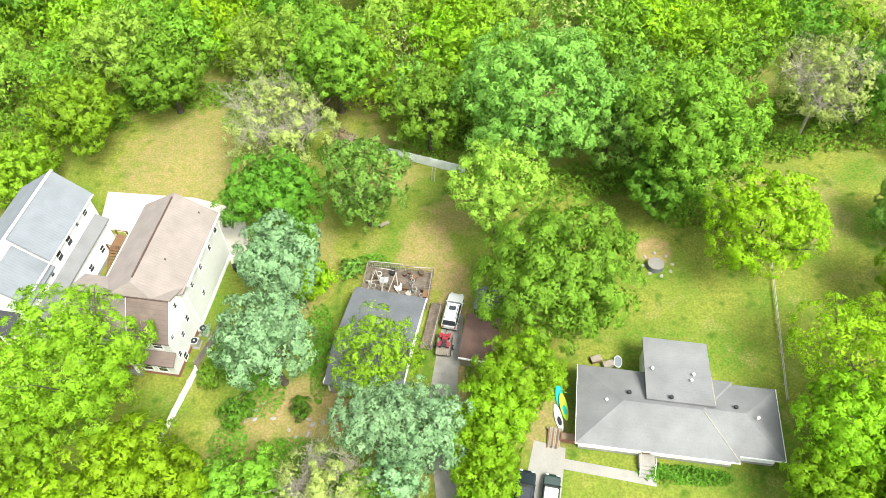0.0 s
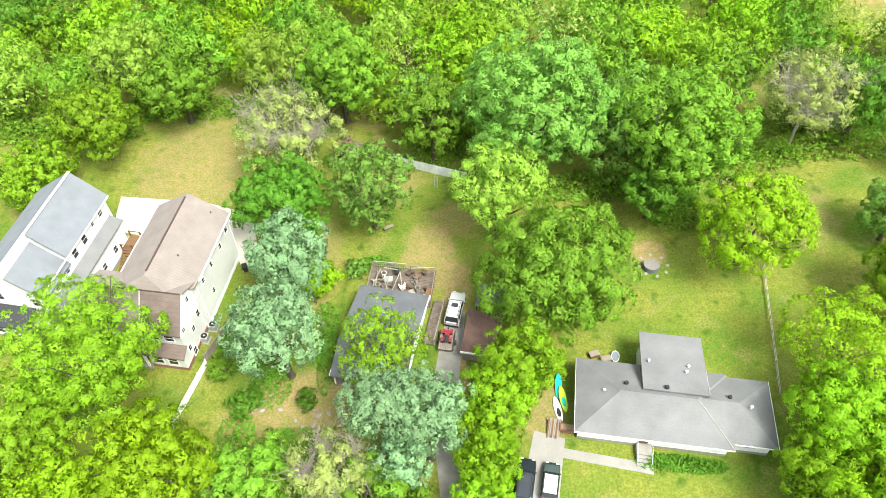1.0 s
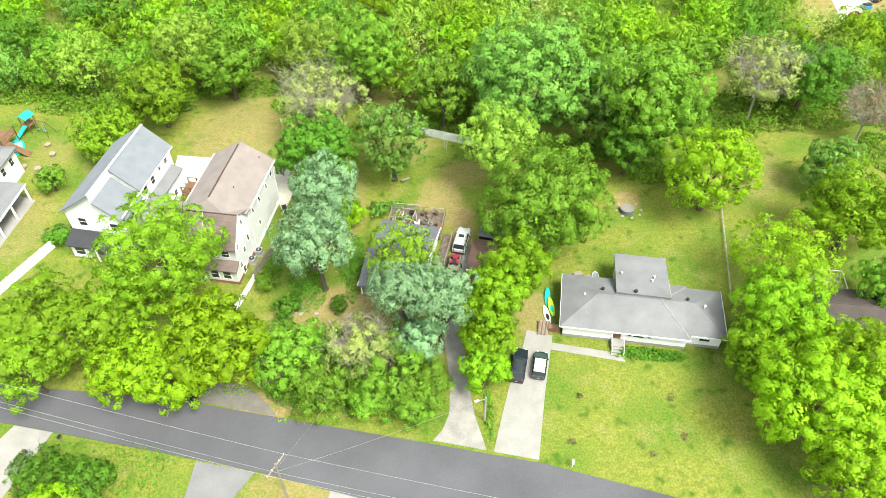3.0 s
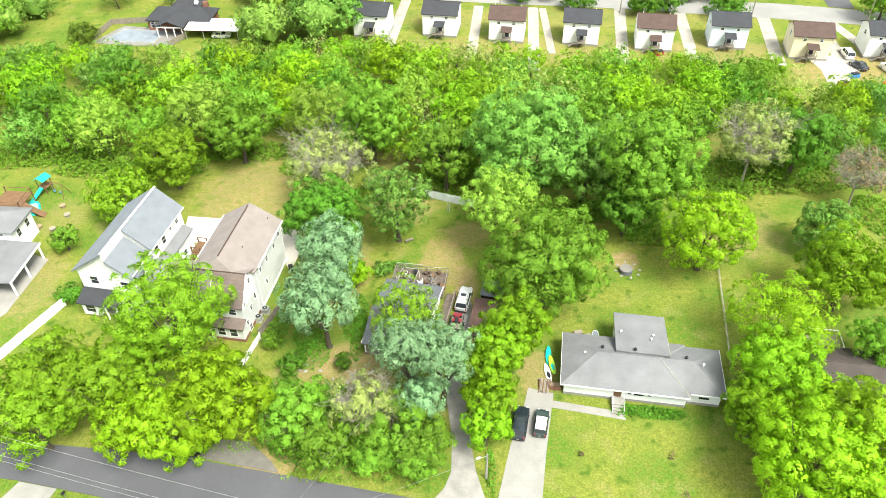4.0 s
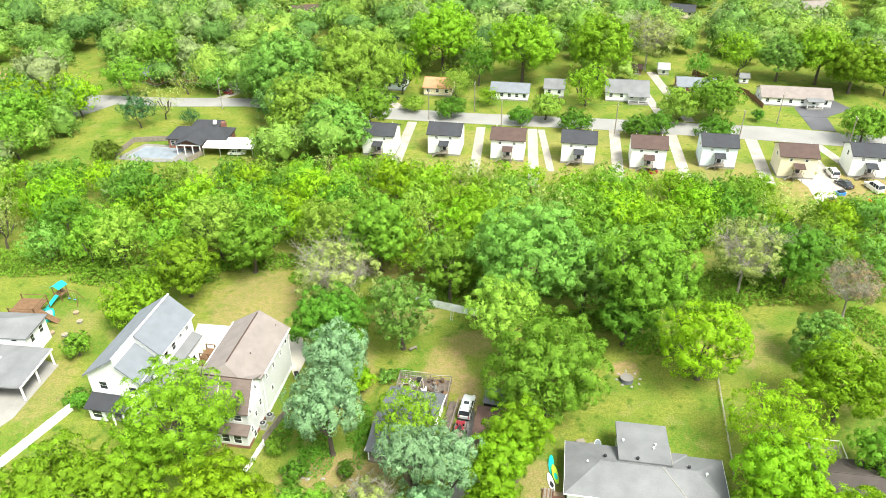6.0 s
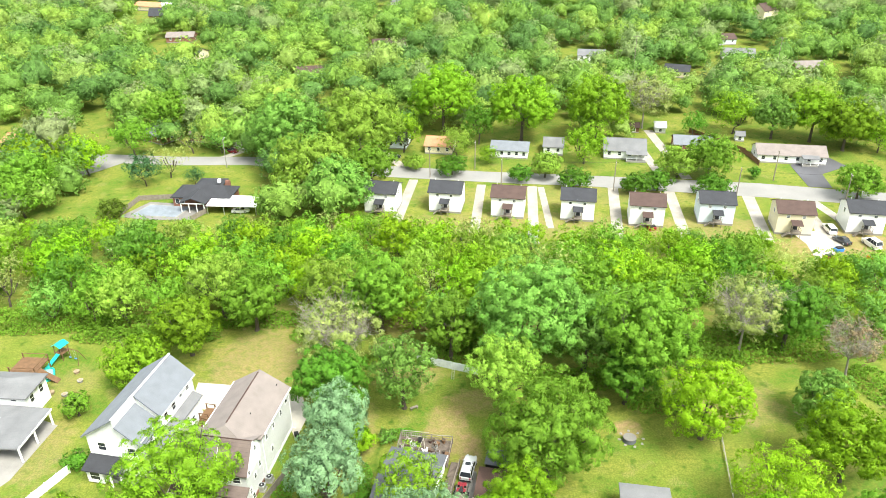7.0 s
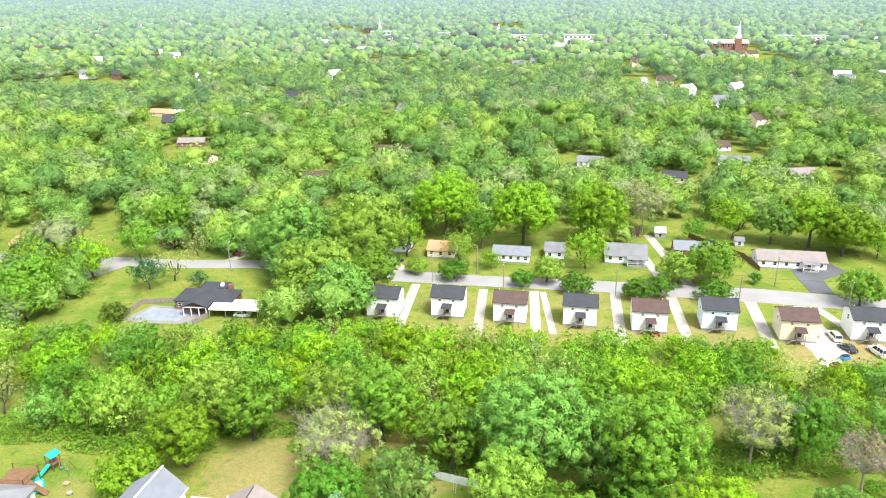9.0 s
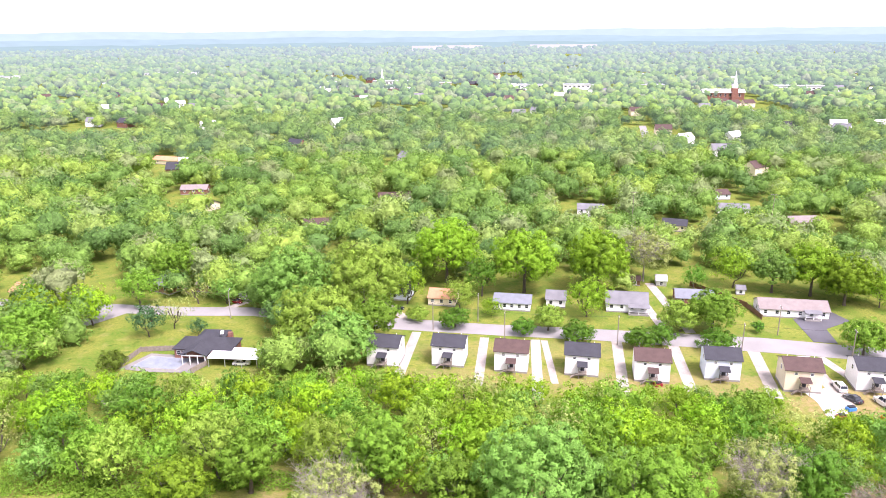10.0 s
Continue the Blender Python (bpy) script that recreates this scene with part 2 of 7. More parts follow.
def ground_material():
    """Lawn with dry and bare patches of their own shape."""
    m = bpy.data.materials.new("lawn")
    m.use_nodes = True
    n, l = m.node_tree.nodes, m.node_tree.links
    b = n["Principled BSDF"]
    b.inputs["Roughness"].default_value, b.inputs["Specular IOR Level"].default_value = 0.95, 0.1
    co = n.new("ShaderNodeNewGeometry")

    def noisy(scale, detail=6):
        t = n.new("ShaderNodeTexNoise")
        t.inputs["Scale"].default_value, t.inputs["Detail"].default_value = scale, detail
        l.new(co.outputs["Position"], t.inputs["Vector"])
        return t.outputs[0]

    def ramp(fac, a, b_):
        r = n.new("ShaderNodeMapRange"); r.interpolation_type = "SMOOTHSTEP"
        r.inputs[1].default_value, r.inputs[2].default_value = a, b_
        l.new(fac, r.inputs[0])
        return r.outputs[0]

    def mixed(fac, a, b_):
        x = n.new("ShaderNodeMix"); x.data_type = "RGBA"
        l.new(fac, x.inputs["Factor"])
        for key, v in (("A", a), ("B", b_)):
            if isinstance(v, tuple):
                x.inputs[key].default_value = (*v, 1)
            else:
                l.new(v, x.inputs[key])
        return x.outputs["Result"]

    grass = mixed(ramp(noisy(0.12), 0.36, 0.62), (0.084, 0.155, 0.017), (0.185, 0.200, 0.036))
    grass = mixed(ramp(noisy(1.3, 8), 0.38, 0.66), grass, (0.130, 0.160, 0.026))
    grass = mixed(ramp(noisy(0.45), 0.56, 0.72), grass, (0.056, 0.112, 0.012))
    dry = mixed(ramp(noisy(0.9, 8), 0.35, 0.65), (0.27, 0.195, 0.095), (0.205, 0.185, 0.06))
    col = grass
    # centre, half sizes and strength of the worn and bare places
    for x, y, rx, ry, s in ((-36, 103, 11, 13, 0.72), (-1, 85, 4.5, 8, 0.8), (3, 92, 5, 4, 0.6), (-14, 64, 9, 5, 0.9), (-21, 58, 5, 9, 0.6),
                            (28.5, 85, 2.8, 2.8, 1.0), (2.4, 80, 2.4, 7, 0.95), (3.2, 68, 1.6, 9, 0.9), (48, 92, 9, 8, 0.55), (-16, 84, 4, 12, 0.55), (12, 62, 3.4, 6, 0.75), (-68, 97, 6, 6, 0.35),
                            (-22, 48.5, 6, 2.4, 0.9), (-16, 38, 9, 3, 0.7), (-8, 102, 8, 8, 0.7), (5, 118, 60, 8, 0.7), (15, 160, 48, 9, 0.55), (62, 158, 26, 8, 0.6), (94, 149, 20, 11, 0.9), (-65, 80, 5, 9, 0.5), (30, 178, 70, 8, 0.35)):
        sub, sca, ln = n.new("ShaderNodeVectorMath"), n.new("ShaderNodeVectorMath"), n.new("ShaderNodeVectorMath")
        sub.operation, sca.operation, ln.operation = "SUBTRACT", "MULTIPLY", "LENGTH"
        sub.inputs[1].default_value, sca.inputs[1].default_value = (x, y, 0), (1 / rx, 1 / ry, 0)
        l.new(co.outputs["Position"], sub.inputs[0]); l.new(sub.outputs[0], sca.inputs[0]); l.new(sca.outputs[0], ln.inputs[0])
        ad = n.new("ShaderNodeMath"); ad.operation = "MULTIPLY_ADD"; ad.inputs[1].default_value = -1.1
        l.new(noisy(0.5), ad.inputs[0]); l.new(ln.outputs["Value"], ad.inputs[2])
        f = n.new("ShaderNodeMath"); f.operation = "MULTIPLY"; f.inputs[1].default_value = s
        l.new(ramp(ad.outputs[0], 0.45, 0.0), f.inputs[0])
        col = mixed(f.outputs[0], col, dry)
    straw = mixed(ramp(noisy(0.28, 7), 0.54, 0.70), col, (0.225, 0.205, 0.07))
    col = mixed(ramp(noisy(5.5, 6), 0.30, 0.75), col, straw)
    fleck = mixed(ramp(noisy(3.6, 9), 0.36, 0.66), (0.80, 0.81, 0.80), (1.16, 1.15, 1.16))
    mu = n.new("ShaderNodeVectorMath"); mu.operation = "MULTIPLY"
    l.new(col, mu.inputs[0]); l.new(fleck, mu.inputs[1]); l.new(mu.outputs[0], b.inputs["Base Color"])
    bp = n.new("ShaderNodeBump"); bp.inputs["Strength"].default_value, bp.inputs["Distance"].default_value = 0.3, 0.1
    l.new(noisy(3.0, 8), bp.inputs["Height"]); l.new(bp.outputs[0], b.inputs["Normal"])
    return m


lawn = ground_material()


# ---- building blocks ----
def part(name, bm, mat, parent=None, label="", smooth=False):
    me = bpy.data.meshes.new(name)
    bmesh.ops.recalc_face_normals(bm, faces=bm.faces)
    bm.to_mesh(me); bm.free()
    me.materials.append(mat)
    if smooth:
        me.polygons.foreach_set("use_smooth", [True] * len(me.polygons))
    ob = new(name, me)
    ob.parent = parent
    return tagged(ob, label)


def thing(name, label, category, m=None, group="", kind=""):
    ob = new(name)
    ob.matrix_world = m or Matrix()
    ob.empty_display_size = 0.3
    return tagged(ob, label, category, group, kind)


def box(bm, x0, x1, y0, y1, z0, z1, m=None):
    v = [bm.verts.new((x, y, z)) for z in (z0, z1) for x, y in ((x0, y0), (x1, y0), (x1, y1), (x0, y1))]
    for f in ((3, 2, 1, 0), (4, 5, 6, 7), (0, 1, 5, 4), (1, 2, 6, 5), (2, 3, 7, 6), (3, 0, 4, 7)):
        bm.faces.new([v[i] for i in f])
    if m:
        bmesh.ops.transform(bm, matrix=m, verts=v)
    return bm


def cube(*a, bevel=0.0, m=None):
    bm = box(bmesh.new(), *a, m=m)
    if bevel:
        bmesh.ops.bevel(bm, geom=bm.edges[:], offset=bevel, segments=2, affect="EDGES", profile=0.6)
    return bm


def prism(pts, z0, z1, bm=None):
    """An upright slab with the outline pts."""
    bm = bm or bmesh.new()
    lo, hi = [bm.verts.new((x, y, z0)) for x, y in pts], [bm.verts.new((x, y, z1)) for x, y in pts]
    bm.faces.new(hi); bm.faces.new(lo[::-1])
    for i in range(len(pts)):
        j = (i + 1) % len(pts)
        bm.faces.new((lo[i], lo[j], hi[j], hi[i]))
    return bm


def hull(*rings):
    """Closed shell through rings with the same count of corners."""
    bm = bmesh.new()
    vs = [[bm.verts.new(p) for p in r] for r in rings]
    k = len(vs[0])
    for a, b in zip(vs, vs[1:]):
        for i in range(k):
            f = (a[i], a[(i + 1) % k], b[(i + 1) % k], b[i])
            bm.faces.new(f)
    bm.faces.new(vs[0][::-1]); bm.faces.new(vs[-1])
    bmesh.ops.remove_doubles(bm, verts=bm.verts, dist=1e-4)
    return bm


def slab(pts, thick, bm=None):
    """A sloping plate: its top corners, and its thickness downwards."""
    bm = bm or bmesh.new()
    hi, lo = [bm.verts.new(p) for p in pts], [bm.verts.new((p[0], p[1], p[2] - thick)) for p in pts]
    bm.faces.new(hi); bm.faces.new(lo[::-1])
    k = len(pts)
    for i in range(k):
        bm.faces.new((lo[i], lo[(i + 1) % k], hi[(i + 1) % k], hi[i]))
    return bm


def tube(bm, p, q, r0, r1, n=6):
    p, q = Vector(p), Vector(q)
    turn = (q - p).to_track_quat("Z", "Y").to_matrix()
    a = [bm.verts.new(p + turn @ Vector((r0 * math.cos(2 * math.pi * i / n), r0 * math.sin(2 * math.pi * i / n), 0))) for i in range(n)]
    b = [bm.verts.new(q + turn @ Vector((r1 * math.cos(2 * math.pi * i / n), r1 * math.sin(2 * math.pi * i / n), 0))) for i in range(n)]
    for i in range(n):
        bm.faces.new((a[i], a[(i + 1) % n], b[(i + 1) % n], b[i]))
    bm.faces.new(a[::-1]); bm.faces.new(b)
    return bm


def hip_roof(x0, x1, y0, y1, z, zr, r0, r1, yr, drop=0.2):
    """A hip roof over a rectangle: eaves at z, ridge from r0 to r1 at zr."""
    bm = bmesh.new()
    e = [bm.verts.new(p) for p in ((x0, y0, z), (x1, y0, z), (x1, y1, z), (x0, y1, z))]
    d = [bm.verts.new((v.co.x, v.co.y, z - drop)) for v in e]
    a, b = bm.verts.new((r0, yr, zr)), bm.verts.new((r1, yr, zr))
    for f in ((e[0], e[1], b, a), (e[1], e[2], b), (e[2], e[3], a, b), (e[3], e[0], a), d[::-1]):
        bm.faces.new(f)
    for i in range(4):
        j = (i + 1) % 4
        bm.faces.new((d[i], d[j], e[j], e[i]))
    return bm


def gable_walls(x0, x1, y0, y1, z, zr, along="x"):
    """Walls up to the eaves with a gable at either end of the ridge."""
    if along == "x":
        ym = (y0 + y1) / 2
        return hull(*[[(x, y0, 0), (x, y1, 0), (x, y1, z), (x, ym, zr), (x, y0, z)] for x in (x0, x1)])
    xm = (x0 + x1) / 2
    return hull(*[[(x0, y, 0), (x1, y, 0), (x1, y, z), (xm, y, zr), (x0, y, z)] for y in (y0, y1)])


def window(parent, x, y, z, w, h, face="y-", frame_mat=None, deep=0.06):
    """A framed window on a wall of a house, in the house's own axes."""
    turn = {"y-": 0, "x+": 90, "y+": 180, "x-": -90}[face]
    m = pose(x, y, z, 0, 0, turn)
    bm = bmesh.new()
    for a in ((-w / 2 - 0.09, -w / 2, -h / 2 - 0.09, h / 2 + 0.09), (w / 2, w / 2 + 0.09, -h / 2 - 0.09, h / 2 + 0.09), (-w / 2, w / 2, h / 2, h / 2 + 0.09), (-w / 2, w / 2, -h / 2 - 0.09, -h / 2)):
        box(bm, a[0], a[1], -deep, 0.02, a[2], a[3])
    box(bm, -w / 2, w / 2, -deep * 0.6, 0.0, -0.025, 0.025)
    bmesh.ops.transform(bm, matrix=m, verts=bm.verts)
    win = part("window", bm, frame_mat or white_paint, parent)
    bm = cube(-w / 2, w / 2, -0.02, 0.01, -h / 2, h / 2)
    bmesh.ops.transform(bm, matrix=m, verts=bm.verts)
    part("pane", bm, glass, win, "dark window glass")
    return win


def door(parent, x, y, z, w=0.95, h=2.05, face="y-", mat=None):
    turn = {"y-": 0, "x+": 90, "y+": 180, "x-": -90}[face]
    bm = cube(-w / 2, w / 2, -0.05, 0.02, 0, h, bevel=0.015)
    bmesh.ops.transform(bm, matrix=pose(x, y, z, 0, 0, turn), verts=bm.verts)
    return part("door", bm, mat or umber_shingle, parent)


# ---- leaves ----
def leaf_cards(centres, normals, sizes, rng):
    """Corner points of pointed leaf sprays, four to each."""
    n = normals / np.linalg.norm(normals, axis=-1, keepdims=True)
    r = rng.normal(size=n.shape)
    a = np.cross(n, r); a /= np.linalg.norm(a, axis=-1, keepdims=True) + 1e-9
    b = np.cross(n, a)
    s = sizes[..., None]
    return np.stack((centres + a * s, centres + b * s * 0.62 + n * s * 0.12, centres - a * s, centres - b * s * 0.62 + n * s * 0.12), axis=-2)


def mesh_of(name, verts, faces_per, mat, tint=None, lean=None):
    """A mesh of loose faces with faces_per corners each, from an array of corner points; lean holds the soft normal of every corner."""
    v = np.ascontiguousarray(verts.reshape(-1, 3), dtype=np.float32)
    k = len(v) // faces_per
    me = bpy.data.meshes.new(name)
    me.vertices.add(len(v)); me.loops.add(len(v)); me.polygons.add(k)
    me.vertices.foreach_set("co", v.ravel())
    me.loops.foreach_set("vertex_index", np.arange(len(v), dtype=np.int32))
    me.polygons.foreach_set("loop_start", np.arange(k, dtype=np.int32) * faces_per)
    me.update(calc_edges=True)
    me.materials.append(mat)
    if tint is not None:
        at = me.attributes.new("tint", "FLOAT", "FACE")
        at.data.foreach_set("value", np.ascontiguousarray(tint, dtype=np.float32))
    if lean is not None:
        q = np.ascontiguousarray(lean.reshape(-1, 3), dtype=np.float32)
        q /= np.linalg.norm(q, axis=1, keepdims=True) + 1e-9
        at = me.attributes.new("custom_normal", "FLOAT_VECTOR", "POINT")
        at.data.foreach_set("vector", q.ravel())
    return me


def bough_set(rng, lobes, flat=1.0):
    """Middles and radii of the round boughs of a crown of radius 1."""
    k = np.arange(lobes) + 0.5
    zz = 0.95 - 1.45 * k / lobes + rng.uniform(-0.1, 0.1, lobes)
    a = k * 2.39996 + rng.uniform(0, 6.28) + rng.uniform(-0.35, 0.35, lobes)
    zz = np.clip(zz, -0.5, 0.95)
    r = np.sqrt(1 - zz * zz)
    out = rng.uniform(0.5, 0.72, lobes)
    L = np.stack((np.cos(a) * r * out, np.sin(a) * r * out, zz * out * flat), axis=1)
    return L, rng.uniform(0.27, 0.42, lobes) * (14 / max(lobes, 9)) ** 0.25


def crown_shell(rng, R, half, leaf, sprays, lobes=11, clump=0.75, low=-0.8, rough=0.5, loose=0.0, pointed=False, fork=2, inner=0.0):
    """Leaf triangles of a crown round the origin, with their soft normals: boughs, rounded clumps on them, leaves on those."""
    L, lr = bough_set(rng, lobes)
    size = np.array((R, R, half))
    rc = clump / R
    want = int(max(26, 3.3 / (rc * rc)))
    pick = rng.integers(0, lobes, want * 7)
    d = rng.normal(size=(want * 7, 3)); d /= np.linalg.norm(d, axis=1, keepdims=True)
    c = L[pick] + d * (lr[pick] * rng.uniform(0.84 + min(loose, 0), 1.12 + loose, want * 7))[:, None]
    inside = (np.linalg.norm(c[:, None] - L[None], axis=2) < lr[None] * 0.8).any(axis=1)
    keep = ~inside & (c[:, 2] > low * 0.9)
    c, d = c[keep][:want], d[keep][:want]
    k = len(c)
    per = max(6, int(sprays / k))
    c = c * size
    out = c / np.linalg.norm(c, axis=1, keepdims=True)
    rr = clump * rng.uniform(0.7, 1.35, k)
    n = rng.normal(size=(k, per, 3)) * 0.62 + (d * 0.55 + out * 0.45)[:, None] + np.array((0, 0, 0.32))
    n /= np.linalg.norm(n, axis=2, keepdims=True)
    stretch = np.array((1, 1, 1.5 if pointed else 0.85))
    p = c[:, None] + n * (rr[:, None] * rng.uniform(0.8, 1.08, (k, per)))[..., None] * stretch
    soft = n * 0.95 + out[:, None] * 0.12
    p, n, soft = p.reshape(-1, 3), n.reshape(-1, 3), soft.reshape(-1, 3)
    tris, norms = [], []
    for q in range(fork):
        g = n + rng.normal(size=n.shape) * rough
        g /= np.linalg.norm(g, axis=1, keepdims=True)
        u = np.cross(g, rng.normal(size=g.shape)); u /= np.linalg.norm(u, axis=1, keepdims=True) + 1e-9
        w = np.cross(g, u)
        z = (leaf * rng.uniform(0.65, 1.35, len(p)))[:, None]
        m = p + rng.normal(size=p.shape) * leaf * 0.6
        tris.append(np.stack((m - u * z * 0.8 - w * z * 0.46, m + u * z * 1.1, m - u * z * 0.8 + w * z * 0.46)[::-1], axis=1))
        f = soft * 0.95 + g * 0.14
        norms.append(np.repeat(f[:, None], 3, axis=1))
    if inner:      # larger, older leaves deeper in the crown
        k2 = int(len(p) * inner)
        pick = rng.integers(0, lobes, k2 * 3)
        d = rng.normal(size=(k2 * 3, 3)); d /= np.linalg.norm(d, axis=1, keepdims=True)
        c = L[pick] + d * (lr[pick] * rng.uniform(0.4, 0.7, k2 * 3))[:, None]
        ok = ~(np.linalg.norm(c[:, None] - L[None], axis=2) < lr[None] * 0.38).any(axis=1) & (c[:, 2] > low)
        c, d = c[ok][:k2] * size, d[ok][:k2]
        g = d + rng.normal(size=d.shape) * 0.55
        g /= np.linalg.norm(g, axis=1, keepdims=True)
        u = np.cross(g, rng.normal(size=g.shape)); u /= np.linalg.norm(u, axis=1, keepdims=True) + 1e-9
        w = np.cross(g, u)
        z = (leaf * 1.7 * rng.uniform(0.7, 1.3, len(c)))[:, None]
        tris.append(np.stack((c - u * z * 0.8 - w * z * 0.62, c + u * z, c - u * z * 0.8 + w * z * 0.62)[::-1], axis=1))
        norms.append(np.repeat((d * 0.75 + g * 0.25)[:, None], 3, axis=1))
    tris, norms = np.concatenate(tris), np.concatenate(norms)
    face = np.cross(tris[:, 1] - tris[:, 0], tris[:, 2] - tris[:, 0])
    wrong = (face * norms[:, 0]).sum(axis=1) < 0
    tris[wrong] = tris[wrong][:, ::-1]
    return tris, norms, (L, lr)


def crown_core(lobes, rng, level, shrink, R, half, inset=0.8):
    """The dense leaves inside a crown, lumpy like its boughs, with soft normals."""
    q, tri = inner_leaves(lobes, rng, level, shrink)
    q = q * np.array((R, R, half)) * inset
    n = q / (np.array((R, R, half)) ** 2)
    n /= np.linalg.norm(n, axis=1, keepdims=True)
    t = q[tri]
    face = np.cross(t[:, 1] - t[:, 0], t[:, 2] - t[:, 0])
    wrong = (face * n[tri[:, 0]]).sum(axis=1) < 0
    tri = np.where(wrong[:, None], tri[:, ::-1], tri); face[wrong] *= -1
    soft = np.zeros_like(q)
    for k in range(3):
        np.add.at(soft, tri[:, k], face)
    soft /= np.linalg.norm(soft, axis=1, keepdims=True) + 1e-9
    return q[tri], soft[tri] + n[tri] * 0.2


def crown_points(rng, R, half, clumps, per, size, spread=1.0, low=-0.55, rough=0.5, lobes=9, tight=1.0):
    """Centres, normals and sizes of the leaf sprays of a crown round the origin: boughs, clumps on them, sprays on those."""
    a = np.arange(lobes) * 2.4 + rng.uniform(0, 6.28)
    zz = rng.uniform(-0.45, 0.62, lobes)
    out = np.sqrt(1 - zz * zz) * rng.uniform(0.22, 0.66, lobes) * tight
    L = np.stack((np.cos(a) * out, np.sin(a) * out, zz * 0.72), axis=1)
    L[0] = (rng.uniform(-0.12, 0.12), rng.uniform(-0.12, 0.12), 0.42)
    lr = rng.uniform(0.33, 0.53, lobes) + 0.22 * (1 - tight)
    pick = rng.integers(0, lobes, clumps * 6)
    d = rng.normal(size=(clumps * 6, 3)); d /= np.linalg.norm(d, axis=1, keepdims=True)
    c = L[pick] + d * (lr[pick] * rng.uniform(0.75, 1.0, clumps * 6))[:, None]
    inside = (np.linalg.norm(c[:, None] - L[None], axis=2) < lr[None] * 0.74).any(axis=1)
    c, d = c[~inside & (d[:, 2] > low)][:clumps], d[~inside & (d[:, 2] > low)][:clumps]
    k = len(c)
    c = c * np.array((R, R, half))
    rc = R * rng.uniform(0.07, 0.16, k) * spread
    n = rng.normal(size=(k, per, 3)) * 0.7 + d[:, None] * 0.85 + np.array((0, 0, 0.4))
    n /= np.linalg.norm(n, axis=2, keepdims=True)
    p = c[:, None] + n * (rc[:, None] * rng.uniform(0.2, 1.15, (k, per)) ** 0.7)[..., None] * np.array((1, 1, 0.8))
    nn = n * 0.7 + rng.normal(size=n.shape) * rough + np.array((0, 0, 0.25))
    s = size * rng.uniform(0.6, 1.3, (k, per))
    return p.reshape(-1, 3), nn.reshape(-1, 3), s.reshape(-1), (L, lr)


def ball(level):
    """Points and triangles of the upper part of a round crown."""
    bm = bmesh.new(); bmesh.ops.create_icosphere(bm, subdivisions=level, radius=1.0)
    bmesh.ops.delete(bm, geom=[f for f in bm.faces if f.calc_center_median().z < -0.5], context="FACES")
    index = {v: i for i, v in enumerate(bm.verts)}
    base, tri = np.array([v.co[:] for v in bm.verts]), np.array([[index[v] for v in f.verts] for f in bm.faces])
    bm.free()
    return base, tri


def inner_leaves(lobes, rng, level, shrink):
    """The dense inside of a crown, lumpy like its boughs, for a crown of radius 1."""
    (L, lr), (d, tri) = lobes, ball(level)
    b = d @ L.T
    q = b * b - (L * L).sum(axis=1)[None] + (lr * shrink)[None] ** 2
    r = np.where(q > 0, b + np.sqrt(np.maximum(q, 0)), 0.32).max(axis=1) * rng.uniform(0.93, 1.05, len(d))
    return d * np.maximum(r, 0.32)[:, None], tri


def trunk_mesh(name, rng, height, crown_at, reach, thick, mat, limbs=9, twigs=0, tips=None):
    """A tapered trunk with limbs that fork into the crown."""
    bm = bmesh.new()
    lean = Vector((rng.uniform(-0.3, 0.3), rng.uniform(-0.3, 0.3), 0))
    z0, zf = -0.15, height * 0.32
    fork = Vector((lean.x, lean.y, zf))
    tube(bm, (0, 0, z0), (lean.x * 0.3, lean.y * 0.3, 0.5), thick * 1.45, thick, 8)
    tube(bm, (lean.x * 0.3, lean.y * 0.3, 0.48), fork, thick, thick * 0.72, 8)
    for i in range(limbs):
        a = 2 * math.pi * (i + rng.uniform(0, 0.7)) / limbs
        out, up = reach * rng.uniform(0.45, 0.85), rng.uniform(0.5, 1.0)
        knee = fork + Vector((math.cos(a) * out * 0.45, math.sin(a) * out * 0.45, (crown_at - zf) * 0.55 * up))
        tip = fork + Vector((math.cos(a) * out, math.sin(a) * out, (height - zf) * 0.85 * up))
        tube(bm, fork, knee, thick * 0.45, thick * 0.28, 5); tube(bm, knee, tip, thick * 0.28, 0.03, 5)
        for j in range(twigs):
            s = knee.lerp(tip, rng.uniform(0.1, 1.0))
            e = s + Vector((rng.normal() * reach * 0.25, rng.normal() * reach * 0.25, abs(rng.normal()) * reach * 0.22))
            tube(bm, s, e, 0.028, 0.014, 3)
            for q in range(4):
                s2 = s.lerp(e, rng.uniform(0.3, 1))
                tube(bm, s2, s2 + Vector((rng.normal() * reach * 0.12, rng.normal() * reach * 0.12, abs(rng.normal()) * reach * 0.13)), 0.02, 0.009, 3)
    me = bpy.data.meshes.new(name)
    bm.to_mesh(me); bm.free()
    me.materials.append(mat)
    return me


KINDS = {"lime": "bright lime-green broadleaf tree in fresh leaf", "green": "green broadleaf tree in full spring leaf", "spring": "tall bright green feathery tree in new leaf", "fresh": "broad spreading tree in fresh yellowish-green leaf",
         "deep": "dense deep-green broadleaf tree", "pale": "pale green broadleaf tree with a wide loose crown",
         "silver": "silver-green tree with pale fluttering leaves", "yellow": "yellow-green tree with young spring leaves",
         "twig": "half-bare tree with grey twigs and pale buds", "red": "sparse tree with reddish brown spring twigs",
         "pine": "dark conifer with drooping needle boughs", "bush": "rounded clipped dark evergreen bush"}
tree_count = [0]


